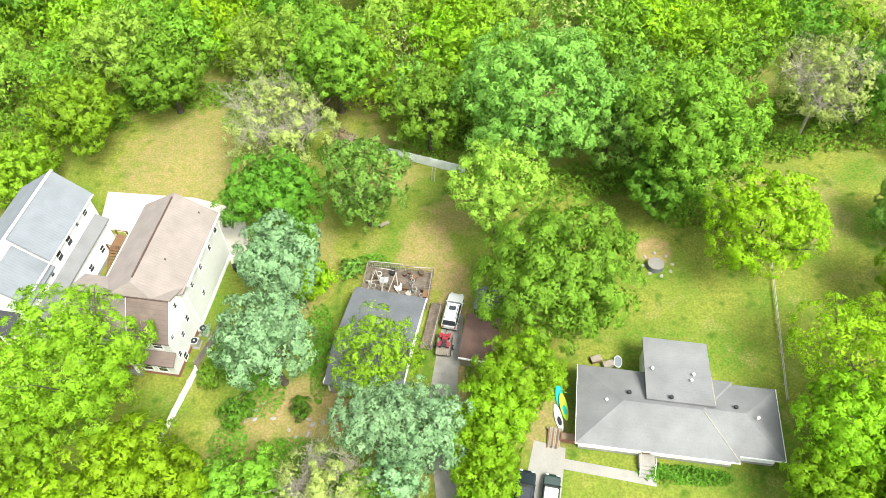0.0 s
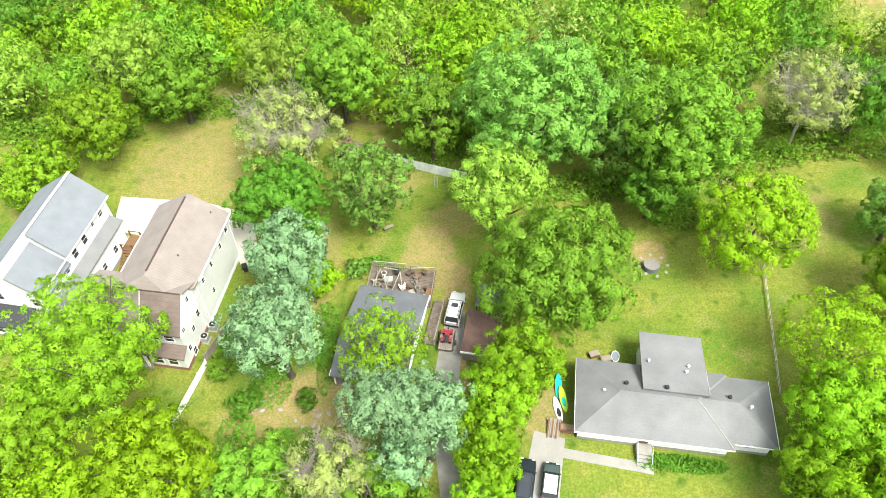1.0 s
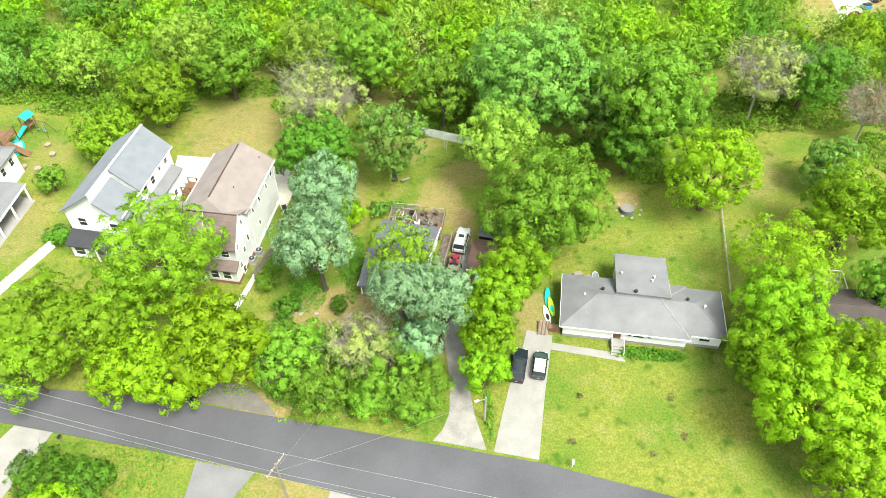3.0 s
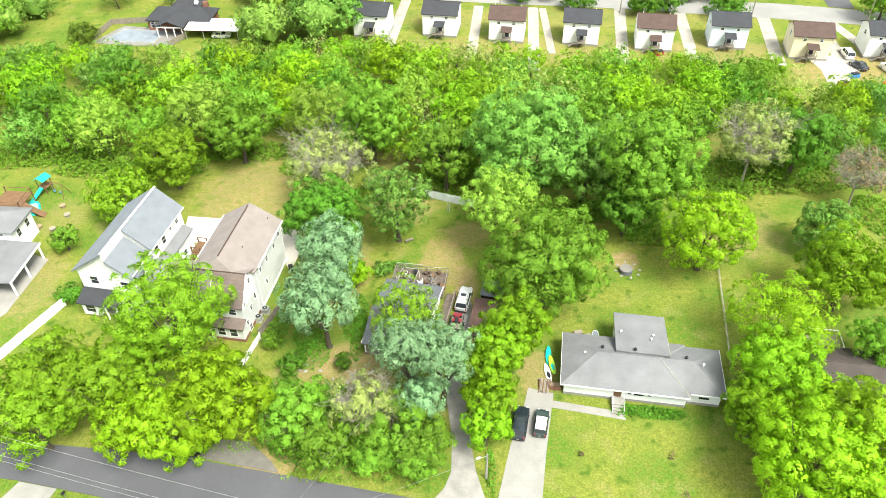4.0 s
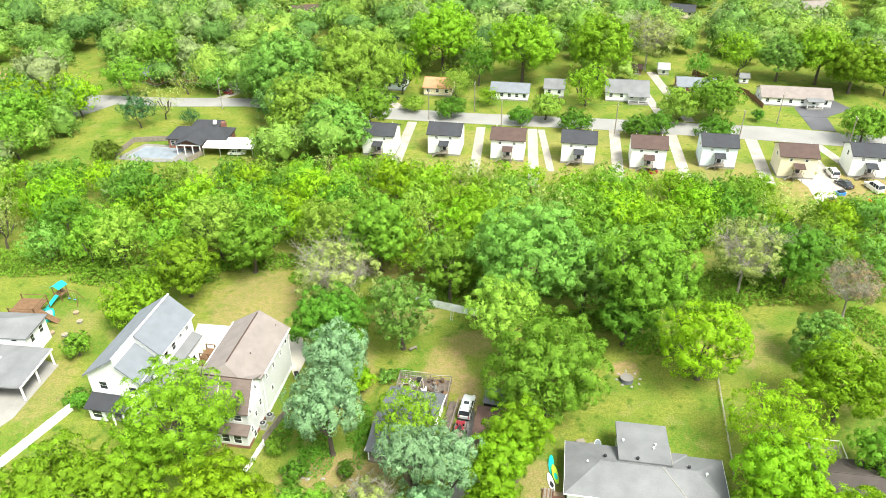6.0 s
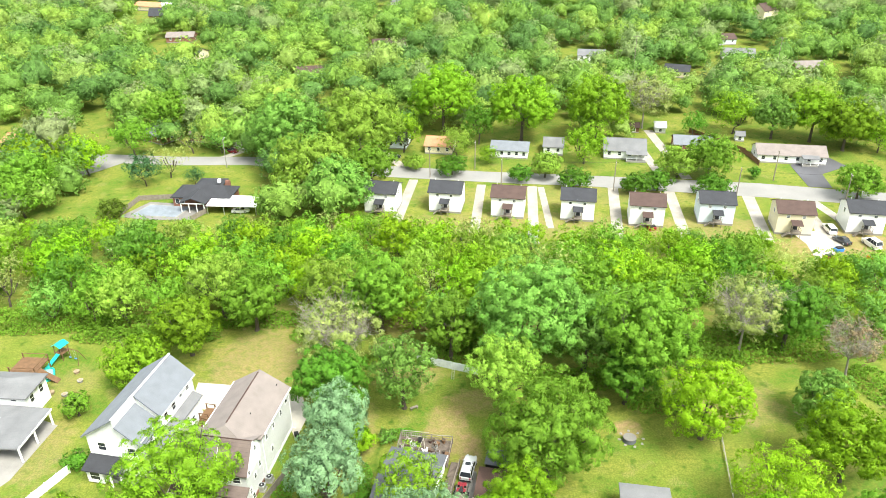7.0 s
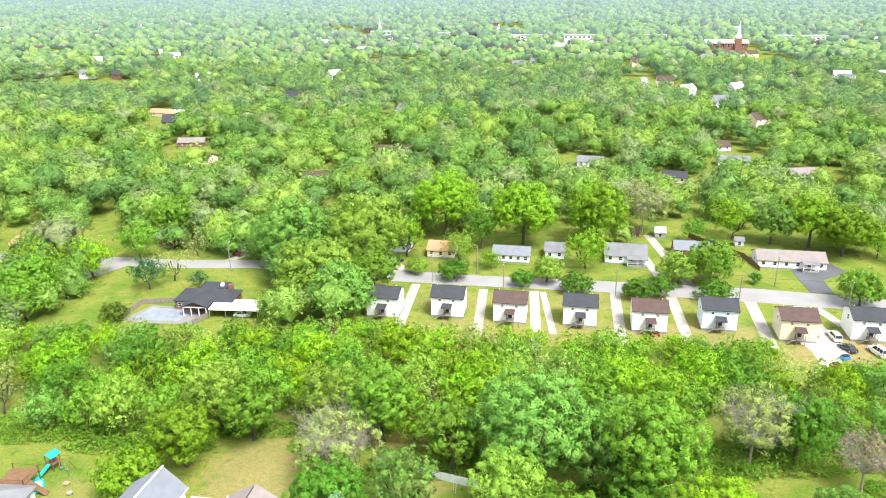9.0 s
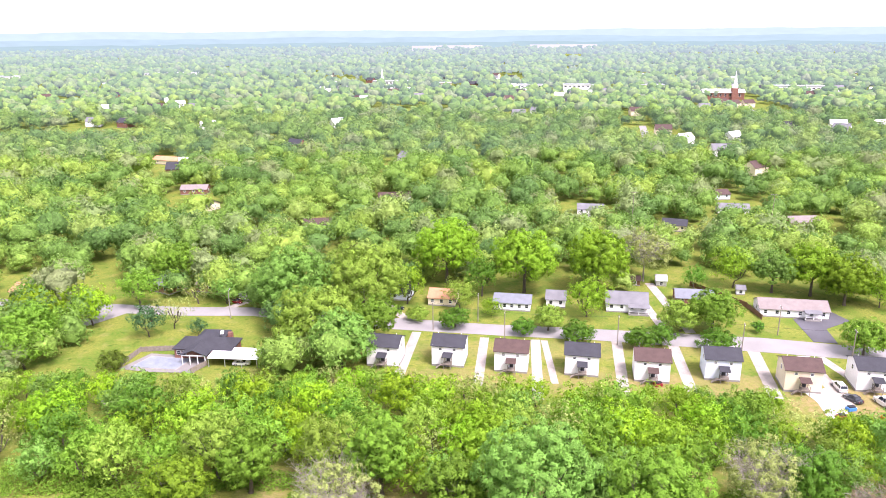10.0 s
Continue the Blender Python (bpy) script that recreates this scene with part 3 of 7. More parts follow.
def tree(x, y, zc, R, kind, leaf=0.42, density=1.0, group="trees round the houses"):
    """One tree or bush with its crown's middle at height zc and radius R."""
    tree_count[0] += 1
    rng = np.random.default_rng(1000 + tree_count[0])
    small = zc < 2.2
    half = min(R * 0.85, zc * 0.93)
    top = zc + half
    if not small and kind in ("green", "deep", "pale", "lime", "fresh", "spring", "silver"):      # foliage hangs low
        half = min(max(half, top * 0.43), R) if kind != "silver" else R * 0.74
        zc = top - half
    t = thing("bush" if small or kind == "bush" else "tree", ("low rounded " + ("deep-green" if kind == "deep" else "green") + " garden bush on the lawn") if small else KINDS[kind],
              "bush" if small or kind == "bush" else "tree", pose(x, y, 0, 0, 0, 0), group)
    thin = {"twig": 0.62, "red": 0.28}.get(kind, 1.0) * density
    area = 2.2 * R * half + 0.6 * R * R
    tris, norms, lobes = crown_shell(rng, R, half, leaf, int(thin * 2.1 * area / (leaf * leaf * 0.8)), lobes=int(11 + 1.3 * R), clump=(0.45 + 0.055 * R) * (0.8 if small else 1),
                                     low=-0.75 if not small else -0.4, loose=0.10 if density < 1 or thin < 0.5 else 0.03, rough=0.6 if kind == "silver" else 0.48, pointed=kind == "silver",
                                     inner=0.3 if density == 1.0 and thin > 0.8 else 0.2 if density < 1 else 0)
    me = mesh_of("crown", tris + np.array((0, 0, zc)), 3, LEAF[kind], lean=norms)
    me_t = trunk_mesh("trunk", rng, top, zc, R, (0.1 + 0.022 * top) * (0.62 if kind in ("twig", "red") else 1) if not small else 0.05, bark_pale if kind in ("twig", "red") else bark, (9 if kind in ("twig", "red", "yellow") else 6) if not small else 5, 40 if kind in ("twig", "red") else 2)
    for nm, d in (("trunk", me_t), ("crown", me)):
        ob = new(nm, d); ob.parent = t
    return t

# ---- ground and roads ----
bm = bmesh.new()
bmesh.ops.create_grid(bm, x_segments=2, y_segments=2, size=4800)
tagged(part("ground", bm, lawn), "spring lawn with dry tan patches", "ground", kind="structure")
GRID = -9.5  # the streets and houses all lie at this turn


def along(o, ang, pts):
    c, s = math.cos(radians(ang)), math.sin(radians(ang))
    return [(o[0] + u * c - v * s, o[1] + u * s + v * c) for u, v in pts]


def paved(name, pts, mat, label, category, top=0.05, kind="structure"):
    return tagged(part(name, prism(pts, -0.3, top), mat), label, category, kind=kind)


# the road in front bends slightly
paved("road", [(-400, 93), (-120, 62), (-55.3, 51.9), (-33.9, 49.6), (-12.8, 45.4), (10.7, 40.7), (30.2, 35.0), (90, 17), (300, -48),
               (300, -56), (88, 9.5), (28.0, 28.2), (8.5, 33.2), (-5.8, 35.5), (-21.9, 39.9), (-38.9, 43.5), (-53.1, 46.4), (-120, 55.5), (-400, 86)],
      asphalt, "dark worn asphalt road with patched edges", "road", 0.06)
paved("driveway", [(-1.9, 43.7), (4.4, 42.4), (3.1, 47.4), (2.5, 52), (2.0, 58.3), (2.6, 68), (3.2, 73), (3.5, 76), (1.4, 77), (0.4, 72), (-0.6, 66), (-0.4, 58), (0.2, 52), (0.1, 47.4), (-0.7, 45.2)],
      gravel, "pale worn gravel driveway beside the small house", "driveway", 0.03)
paved("driveway", [(5.2, 42.2), (10.4, 41.1), (12.0, 50), (13.9, 58.9), (10.6, 59.9), (8.9, 54), (7.6, 51)], concrete, "pale concrete driveway with two parked cars", "driveway", 0.045)
paved("road_shoulder", [(-31.6, 49.4), (-21.0, 47.2), (-22.2, 48.8), (-25.4, 51.6), (-29.6, 52.0)], material("packed_gravel", (0.135, 0.125, 0.11), 0.95, vary=0.3, scale=0.6, fine=6, bump=0.5), "grey gravel shoulder beside the road", "gravel", 0.035)
paved("footpath", [(13.2, 56.7), (22.8, 54.6), (22.9, 55.8), (13.5, 57.8)], concrete, "narrow concrete path to the front steps", "path", 0.05)
paved("driveway", [(-47.5, 45.2), (-52.5, 46.2), (-58, 36), (-62, 20), (-54, 20), (-50.5, 36)], concrete, "pale concrete driveway across the road", "driveway", 0.045)
paved("driveway", [(-29.4, 41.3), (-22.3, 39.9), (-25.3, 35), (-29, 24), (-34, 24), (-29.8, 35)], material("old_grey_concrete", (0.165, 0.163, 0.165), 0.9, vary=0.18, scale=0.4, fine=6), "worn grey concrete driveway across the road", "driveway", 0.035)
paved("driveway", [(-13.4, 37.7), (-6.6, 35.9), (-9, 26), (-15, 26)], concrete, "white concrete driveway across the road", "driveway", 0.045)
paved("yard_slab", [(-42.5, 70), (-36.8, 70), (-35.2, 86), (-26.8, 86), (-25.4, 83), (-24.4, 88), (-26, 93.5), (-33, 96), (-45.5, 97.5), (-45, 91), (-41, 90)], bright_concrete, "pale concrete yard between the two tall houses", "yard", 0.03)
paved("yard_slab", [(-67, 74.5), (-65.5, 86.5), (-74, 90), (-86, 90), (-80, 66), (-74, 62)], concrete, "concrete pad under the carport", "yard", 0.04)
paved("driveway", [(-41, 51.5), (-35, 50.3), (-35.5, 56), (-40, 57)], concrete, "concrete driveway under the trees", "driveway", 0.035)
paved("road", [(-190, 222), (-88, 210), (-63.6, 209.4), (-14.5, 200), (9.4, 195.8), (40.8, 192), (64.4, 188.8), (87.5, 185.5), (108.4, 180.4), (200, 163), (330, 138),
               (330, 130), (200, 154.5), (113.4, 170), (83.7, 176.2), (61.9, 180), (39.2, 184.2), (15.5, 187), (-19.1, 192.2), (-61.9, 202.5), (-83, 202.6), (-190, 214)],
      street, "pale worn street between small houses", "road", 0.05)
paved("road", [(-102, 205), (-107, 198), (-124, 180), (-150, 160), (-153, 163), (-128, 184), (-112, 201), (-110, 207)], street, "narrow pale side street", "road", 0.045)
for a, b, w in (((-11, 190), (-14.5, 160), 3.2), ((8.5, 186), (5.5, 156), 3.0), ((22.8, 184.5), (19.8, 150), 3.2), ((25.2, 184), (24.8, 158), 2.2), ((45.5, 184), (40.6, 152), 3.4), ((60.5, 181), (56.8, 150), 3.4), ((81, 177), (76.0, 150), 3.8),
                ((93, 174), (91.0, 146), 4.0), ((97, 173), (99.5, 158), 3.2), ((112, 171), (113, 150), 4.5), ((-23, 214), (-14, 199), 3.4), ((60.5, 214), (61.0, 189), 3.2), ((67, 232), (68.0, 189), 3.6), ((-66, 216), (-76, 204), 3.2)):
    d = (Vector(b) - Vector(a)).normalized(); nrm = Vector((-d.y, d.x)) * w * 0.42
    a, b = Vector(a), Vector(b)
    paved("driveway", [tuple(a + nrm), tuple(a - nrm), tuple(b - nrm), tuple(b + nrm)], sandy, "pale worn sandy driveway between small houses", "driveway", 0.03)
paved("yard_slab", [(84.0, 153.2), (84.8, 148.9), (83.6, 140.6), (89.2, 143.6), (91.6, 150.0), (90.4, 156)], bright_concrete, "pale concrete patio behind a cream house", "patio", 0.04)
paved("yard_path", [(-84.6, 149.6), (-80.4, 148.8), (-79.2, 147.2), (-83.2, 147.6)], bright_concrete, "pale concrete slab at the edge of a lawn", "slab", 0.05)
paved("parking_pad", [(101.7, 199.5), (116, 205), (118, 198), (108, 192), (106.2, 181.7), (100.1, 183)], asphalt, "grey asphalt parking pad of a long low house", "parking", 0.06)


# ---- the ranch house ----
def ranch_house():
    h = thing("house", "long white ranch house with grey hipped shingle roof", "house", pose(14.9, 58.6, 0, 0, 0, -8.8))
    part("wall", prism([(0.2, 0.4), (16.0, 0.4), (16.0, 1.1), (20.4, 1.1), (20.4, 8.3), (13.3, 8.3), (13.3, 12.3), (7.0, 12.3), (7.0, 8.5), (0.2, 8.5)], 0, 2.62), white_siding, h)
    part("foundation", prism([(0.17, 0.37), (16.03, 0.37), (16.03, 1.07), (20.43, 1.07), (20.43, 8.33), (0.17, 8.53)], -0.1, 0.45), concrete, h)
    roof = part("roof", hip_roof(-0.35, 16.3, -0.25, 8.95, 2.75, 4.95, 4.2, 12.3, 4.1), grey_shingle, h)
    part("roof", hip_roof(8.0, 20.85, 0.5, 8.65, 2.72, 4.75, 12.0, 16.7, 4.35), grey_shingle, h)
    part("roof", hull([(6.6, 4.6, 4.7), (13.6, 4.6, 4.7), (13.6, 4.6, 5.02), (6.6, 4.6, 5.02)], [(6.6, 12.75, 3.6), (13.6, 12.75, 3.6), (13.6, 12.75, 3.85), (6.6, 12.75, 3.85)]), grey_shingle, h)
    part("wall", hull([(7.0, 5, 2.5), (13.3, 5, 2.5), (13.3, 5, 4.72), (7.0, 5, 4.72)], [(7.0, 12.3, 2.5), (13.3, 12.3, 2.5), (13.3, 12.3, 3.64), (7.0, 12.3, 3.64)]), white_siding, h)
    bm = bmesh.new()
    for a in ((-0.36, 16.31, -0.29, -0.25), (16.3, 20.86, 0.46, 0.5), (-0.39, -0.35, -0.25, 8.95), (20.85, 20.89, 0.5, 8.65)):
        box(bm, *a, 2.53, 2.76)
    part("fascia", bm, white_paint, h)
    bm = bmesh.new()
    for a, b in (((12.3, 4.1, 4.96), (16.28, -0.22, 2.78)), ((13.6, 8.3, 4.4), (13.6, 4.7, 5.03))):
        tube(bm, a, b, 0.07, 0.07, 5)
    part("flashing", bm, stone, h)
    for x, y, z, r, mat in ((4.9, 5.3, 4.4, 0.22, black_metal), (9.1, 5.0, 4.96, 0.22, black_metal), (15.8, 5.0, 4.4, 0.22, black_metal)):
        bm = tube(bmesh.new(), (x, y, z - 0.1), (x, y, z + 0.28), r * 0.75, r * 0.75, 10); tube(bm, (x, y, z + 0.26), (x, y, z + 0.4), r * 1.15, r * 0.9, 10)
        part("roof_vent", bm, mat, h, "black round roof vent")
    for x, y, z in ((2.6, 4.3, 4.0), (11.7, 8.2, 4.5), (11.4, 7.4, 4.6), (17.9, 4.0, 4.5), (7.4, 8.4, 4.45)):
        bm = tube(bmesh.new(), (x, y, z - 0.1), (x, y, z + 0.35), 0.07, 0.07, 8); tube(bm, (x, y, z + 0.3), (x, y, z + 0.42), 0.17, 0.15, 8)
        part("flue", bm, white_paint, h, "small white flue pipe")
    door(h, 7.2, 0.39, 0.75, 1.0, 1.8, mat=cedar)
    for x, z, w, hh in ((9.9, 1.75, 1.3, 0.75), (8.75, 1.75, 0.45, 0.6), (11.3, 1.75, 0.5, 0.6), (3.0, 2.1, 1.2, 0.35), (14.3, 2.1, 1.0, 0.35)):
        window(h, x, 0.4, z, w, hh)
    window(h, 18.3, 1.1, 1.7, 1.3, 0.9); window(h, 20.4, 4.5, 1.7, 1.2, 1.1, "x+"); window(h, 0.2, 4.5, 1.7, 1.2, 1.1, "x-")
    s = thing("front_steps", "concrete front steps with a landing by the door", "steps", pose(14.9, 58.6, 0, 0, 0, -8.8))
    part("landing", cube(6.55, 8.15, -0.95, 0.36, 0, 0.74, bevel=0.02), concrete, s)
    for i in range(3):
        part("step", cube(6.6, 8.1, -1.3 - 0.35 * i, -0.94 - 0.35 * i, 0, 0.56 - 0.19 * i, bevel=0.015), concrete, s)
    for x in (6.6, 8.1):
        bm = tube(bmesh.new(), (x, 0.2, 1.55), (x, -0.9, 1.55), 0.025, 0.025); tube(bm, (x, -0.9, 1.55), (x, -1.95, 0.95), 0.025, 0.025)
        tube(bm, (x, -0.9, 0.7), (x, -0.9, 1.55), 0.025, 0.025); tube(bm, (x, -1.95, 0.2), (x, -1.95, 0.95), 0.025, 0.025)
        part("handrail", bm, white_paint, s)


ranch_house()


# ---- the two tall houses ----
def brown_house():
    h = thing("house", "tall narrow two-storey house with brown shingle roof and grey siding", "house", pose(-36.9, 76.3, 0, 0, 0, -9.3))
    W, D, E, R = 9.2, 11.4, 8.3, 11.2
    part("wall", gable_walls(0.35, W - 0.35, -0.5, D - 0.3, E - 0.1, R - 0.3, "y"), grey_siding, h)
    part("wall", hull(*[[(x, -5.5, 0), (x, 0.1, 0), (x, 0.1, 8.2), (x, -2.8, 9.8), (x, -5.5, 6.4)] for x in (-2.4, W - 0.5)]), grey_siding, h)
    part("wall", hull(*[[(x, -5.48, 5.0), (x, 0.08, 5.0), (x, 0.08, 8.2), (x, -2.8, 9.78), (x, -5.48, 6.38)] for x in (W - 0.5, W - 0.42)]), white_siding, h, "white upper wall of the side gable")
    for s in (1, -1):
        a, b = (-0.1, W / 2) if s > 0 else (W + 0.1, W / 2)
        part("roof", slab([(a, -0.6, E), (b, -1.6, R), (b, D, R), (a, D, E)][::s], 0.22), brown_shingle, h)
    part("roof", slab([(-2.8, -5.9, 6.0), (4.2, -5.9, 6.0), (4.2, -2.8, 9.9), (-2.8, -2.8, 9.9)], 0.2), brown_shingle, h)
    part("roof", slab([(4.25, -5.9, 6.15), (W - 0.1, -5.9, 6.15), (W - 0.1, -2.8, 10.05), (4.25, -2.8, 10.05)], 0.2), fawn_shingle, h)
    part("roof", slab([(-2.8, -2.8, 9.95), (W - 0.1, -2.8, 10.05), (W - 0.1, 0.6, 8.25), (-2.8, 0.6, 8.25)], 0.2), brown_shingle, h)
    part("roof", slab([(W / 2 - 2.6, -2.8, 9.9), (W / 2 + 2.6, -2.8, 9.9), (W / 2, -1.55, R + 0.01)], 0.2), brown_shingle, h)
    for s in (-1, 1):
        part("roof", slab([(W / 2, -1.55, R + 0.01), (W / 2 + s * 2.6, -2.8, 9.9), (W / 2 + s * 4.7, -0.6, E + 0.01)][::s], 0.1), brown_shingle, h)
    part("ridge_cap", tube(bmesh.new(), (-2.8, -2.8, 9.98), (W - 0.1, -2.8, 10.06), 0.09, 0.09, 5), umber_shingle, h)
    part("rake", slab([(W - 0.1, -5.9, 6.17), (W - 0.02, -5.9, 6.17), (W - 0.02, -2.8, 10.07), (W - 0.1, -2.8, 10.07)], 0.22), white_paint, h)
    part("rake", slab([(4.17, -5.9, 6.17), (4.25, -5.9, 6.17), (4.25, -2.8, 10.07), (4.17, -2.8, 10.07)], 0.2), white_paint, h)
    part("roof", slab([(3.9, -7.0, 3.0), (W - 0.2, -7.0, 3.0), (W - 0.2, -5.5, 3.75), (3.9, -5.5, 3.75)], 0.15), fawn_shingle, h, "small brown pent roof over the bay")
    part("bay", cube(4.3, W - 0.5, -6.6, -5.45, 0.5, 3.05), grey_siding, h)
    part("foundation", cube(-2.45, W - 0.45, -6.62, 0.2, -0.1, 0.55), brick_wall, h)
    part("ridge_vent", tube(bmesh.new(), (W / 2, -1.0, R + 0.02), (W / 2, D - 0.7, R + 0.02), 0.12, 0.12, 5), umber_shingle, h)
    for x, y, z in ((6.6, 2.6, 9.8), (7.6, 10.2, 9.2)):
        part("flue", tube(bmesh.new(), (x, y, z - 0.2), (x, y, z + 0.4), 0.07, 0.07), black_metal, h)
    for x in (5.4, 7.2):
        window(h, x, -6.6, 1.8, 1.1, 1.5); window(h, x, -5.5, 4.9, 1.1, 1.1)
    for y, z, w, hh in ((2.0, 6.4, 0.6, 0.8), (4.6, 6.3, 0.6, 0.9), (7.6, 6.2, 0.6, 0.9), (10.0, 6.8, 0.7, 1.2), (3.2, 3.0, 0.6, 0.9)):
        window(h, W - 0.35, y, z, w, hh, "x+")
    for y, z, w, hh in ((-1.9, 7.9, 0.5, 0.8), (-4.6, 5.6, 0.5, 0.7), (-1.2, 4.2, 0.6, 1.1), (-3.0, 3.6, 0.6, 0.9), (-4.9, 2.4, 0.6, 0.9), (-4.3, 0.9, 0.7, 1.2)):
        window(h, W - 0.42, y, z, w, hh, "x+")
    for y in (0.35, D - 0.4):
        bm = tube(bmesh.new(), (W - 0.25, y, E - 0.2), (W - 0.25, y, 0.2), 0.06, 0.06, 6); tube(bm, (W - 0.25, y, 0.22), (W + 0.3, y, 0.1), 0.06, 0.06, 6)
        part("downspout", bm, white_paint, h)
    for x in (-0.18, W + 0.18):
        part("gutter", cube(x - 0.08, x + 0.08, 0.6, D, E - 0.22, E - 0.05), white_paint, h)
    part("trim", cube(W - 0.34, W - 0.27, 0.5, D - 0.3, 0.0, 0.5), white_paint, h)
    for x in (-2.2, 0.9, 4.0):
        part("porch_post", cube(x - 0.12, x + 0.12, -7.0, -6.76, 0, 2.9), white_paint, h)
    part("porch_roof", slab([(-2.7, -7.2, 2.9), (3.9, -7.2, 2.9), (3.9, -5.48, 3.5), (-2.7, -5.48, 3.5)], 0.15), umber_shingle, h)
    part("porch_floor", cube(-2.5, 4.3, -7.1, -5.5, 0, 0.5), concrete, h)


def white_house():
    h = thing("house", "tall narrow white house with blue-grey shingle roof", "house", pose(-45.4, 74.0, 0, 0, 0, -10.5))
    k = -3.75
    part("wall", hull(*[[(-9.3, y, 0), (-0.3, y, 0), (-0.3, y, 8.1), (k, y, z - 0.3), (-9.3, y, 7.6)] for y, z in ((5.8, 11.6), (15.7, 11.6))]), white_siding, h)
    part("wall", hull(*[[(-9.3, y, 0), (-0.3, y, 0), (-0.3, y, 6.9), (k, y, 9.9), (k - 0.1, y, 11.3), (-9.3, y, 7.6)] for y in (0.5, 5.9)]), white_siding, h)
    part("roof", slab([(-9.7, -0.1, 7.55), (k, -0.1, 11.62), (k, 16.1, 11.62), (-9.7, 16.1, 7.55)], 0.22), blue_shingle, h)
    part("roof", slab([(k, 5.5, 11.6), (0.15, 5.5, 8.1), (0.15, 16.1, 8.1), (k, 16.1, 11.6)], 0.22), blue_shingle, h)
    part("roof", slab([(k + 0.05, -0.1, 10.3), (0.15, -0.1, 7.0), (0.15, 5.55, 7.0), (k + 0.05, 5.55, 10.3)], 0.22), blue_shingle, h)
    part("riser", cube(k - 0.02, k + 0.1, -0.1, 5.5, 9.9, 11.6), white_siding, h)
    part("fascia", slab([(k - 0.1, 16.12, 11.72), (k + 0.2, 16.12, 11.72), (k + 0.2, -0.14, 11.72), (k - 0.1, -0.14, 11.72)], 0.1), white_paint, h, "white ridge cap")
    part("fascia", cube(0.13, 0.22, -0.1, 16.1, 7.85, 8.05), white_paint, h)
    part("wing", cube(-0.35, 1.0, -1.0, 14.8, 0, 4.6), white_siding, h)
    part("wing_roof", slab([(-0.32, -1.3, 5.2), (1.35, -1.3, 4.55), (1.35, 15.2, 4.55), (-0.32, 15.2, 5.2)], 0.18), grey_shingle, h)
    for y, z, w, hh in ((7.3, 6.7, 0.9, 1.3), (9.6, 6.7, 0.9, 1.3), (11.9, 7.0, 0.5, 0.6), (13.9, 6.9, 0.8, 0.8), (5.0, 6.1, 0.6, 0.7), (2.8, 6.1, 0.6, 0.7)):
        window(h, -0.3, y, z, w, hh, "x+")
    for y in (2.0, 5.5, 9.0, 12.0):
        window(h, 1.0, y, 2.2, 0.8, 1.0, "x+")
    part("porch_roof", slab([(-9.4, -2.2, 3.0), (-3.0, -2.2, 3.0), (-3.0, 0.5, 3.9), (-9.4, 0.5, 3.9)], 0.18), dark_shingle, h)
    part("bay", cube(-9.1, -6.4, -1.7, 0.5, 0.3, 3.0), white_siding, h)
    window(h, -7.7, -1.7, 1.7, 1.5, 1.4); window(h, -7.0, 0.5, 5.6, 1.2, 1.4); window(h, -2.2, 0.5, 5.2, 1.2, 1.4)
    for x in (-5.0, -3.2):
        part("porch_post", cube(x - 0.1, x + 0.1, -2.0, -1.8, 0, 2.9), white_paint, h)
    part("foundation", cube(-9.33, 1.03, -1.03, 15.7, -0.1, 0.5), concrete, h)
    d = thing("deck_stairs", "brown timber stair and landing at the back of the white house", "stairs", pose(-45.4, 74.0, 0, 0, 0, -10.5))
    part("landing", cube(2.3, 4.0, 11.6, 14.2, 2.7, 2.85), cedar, d)
    for x, y in ((2.4, 11.7), (3.9, 11.7), (2.4, 14.1), (3.9, 14.1)):
        part("post", cube(x - 0.08, x + 0.08, y - 0.08, y + 0.08, 0, 3.8), cedar, d)
    for y in (11.7, 14.1):
        part("rail", cube(2.3, 4.0, y - 0.04, y + 0.04, 3.7, 3.8), cedar, d)
    for x in (2.45, 3.85):
        bm = slab([(x - 0.05, 11.6, 2.8), (x + 0.05, 11.6, 2.8), (x + 0.05, 7.6, 0.1), (x - 0.05, 7.6, 0.1)], 0.28)
        part("stringer", bm, cedar, d)
    for i in range(12):
        part("tread", cube(2.4, 3.9, 11.3 - i * 0.32, 11.6 - i * 0.32, 2.62 - i * 0.215, 2.66 - i * 0.215), cedar, d)


brown_house()
white_house()


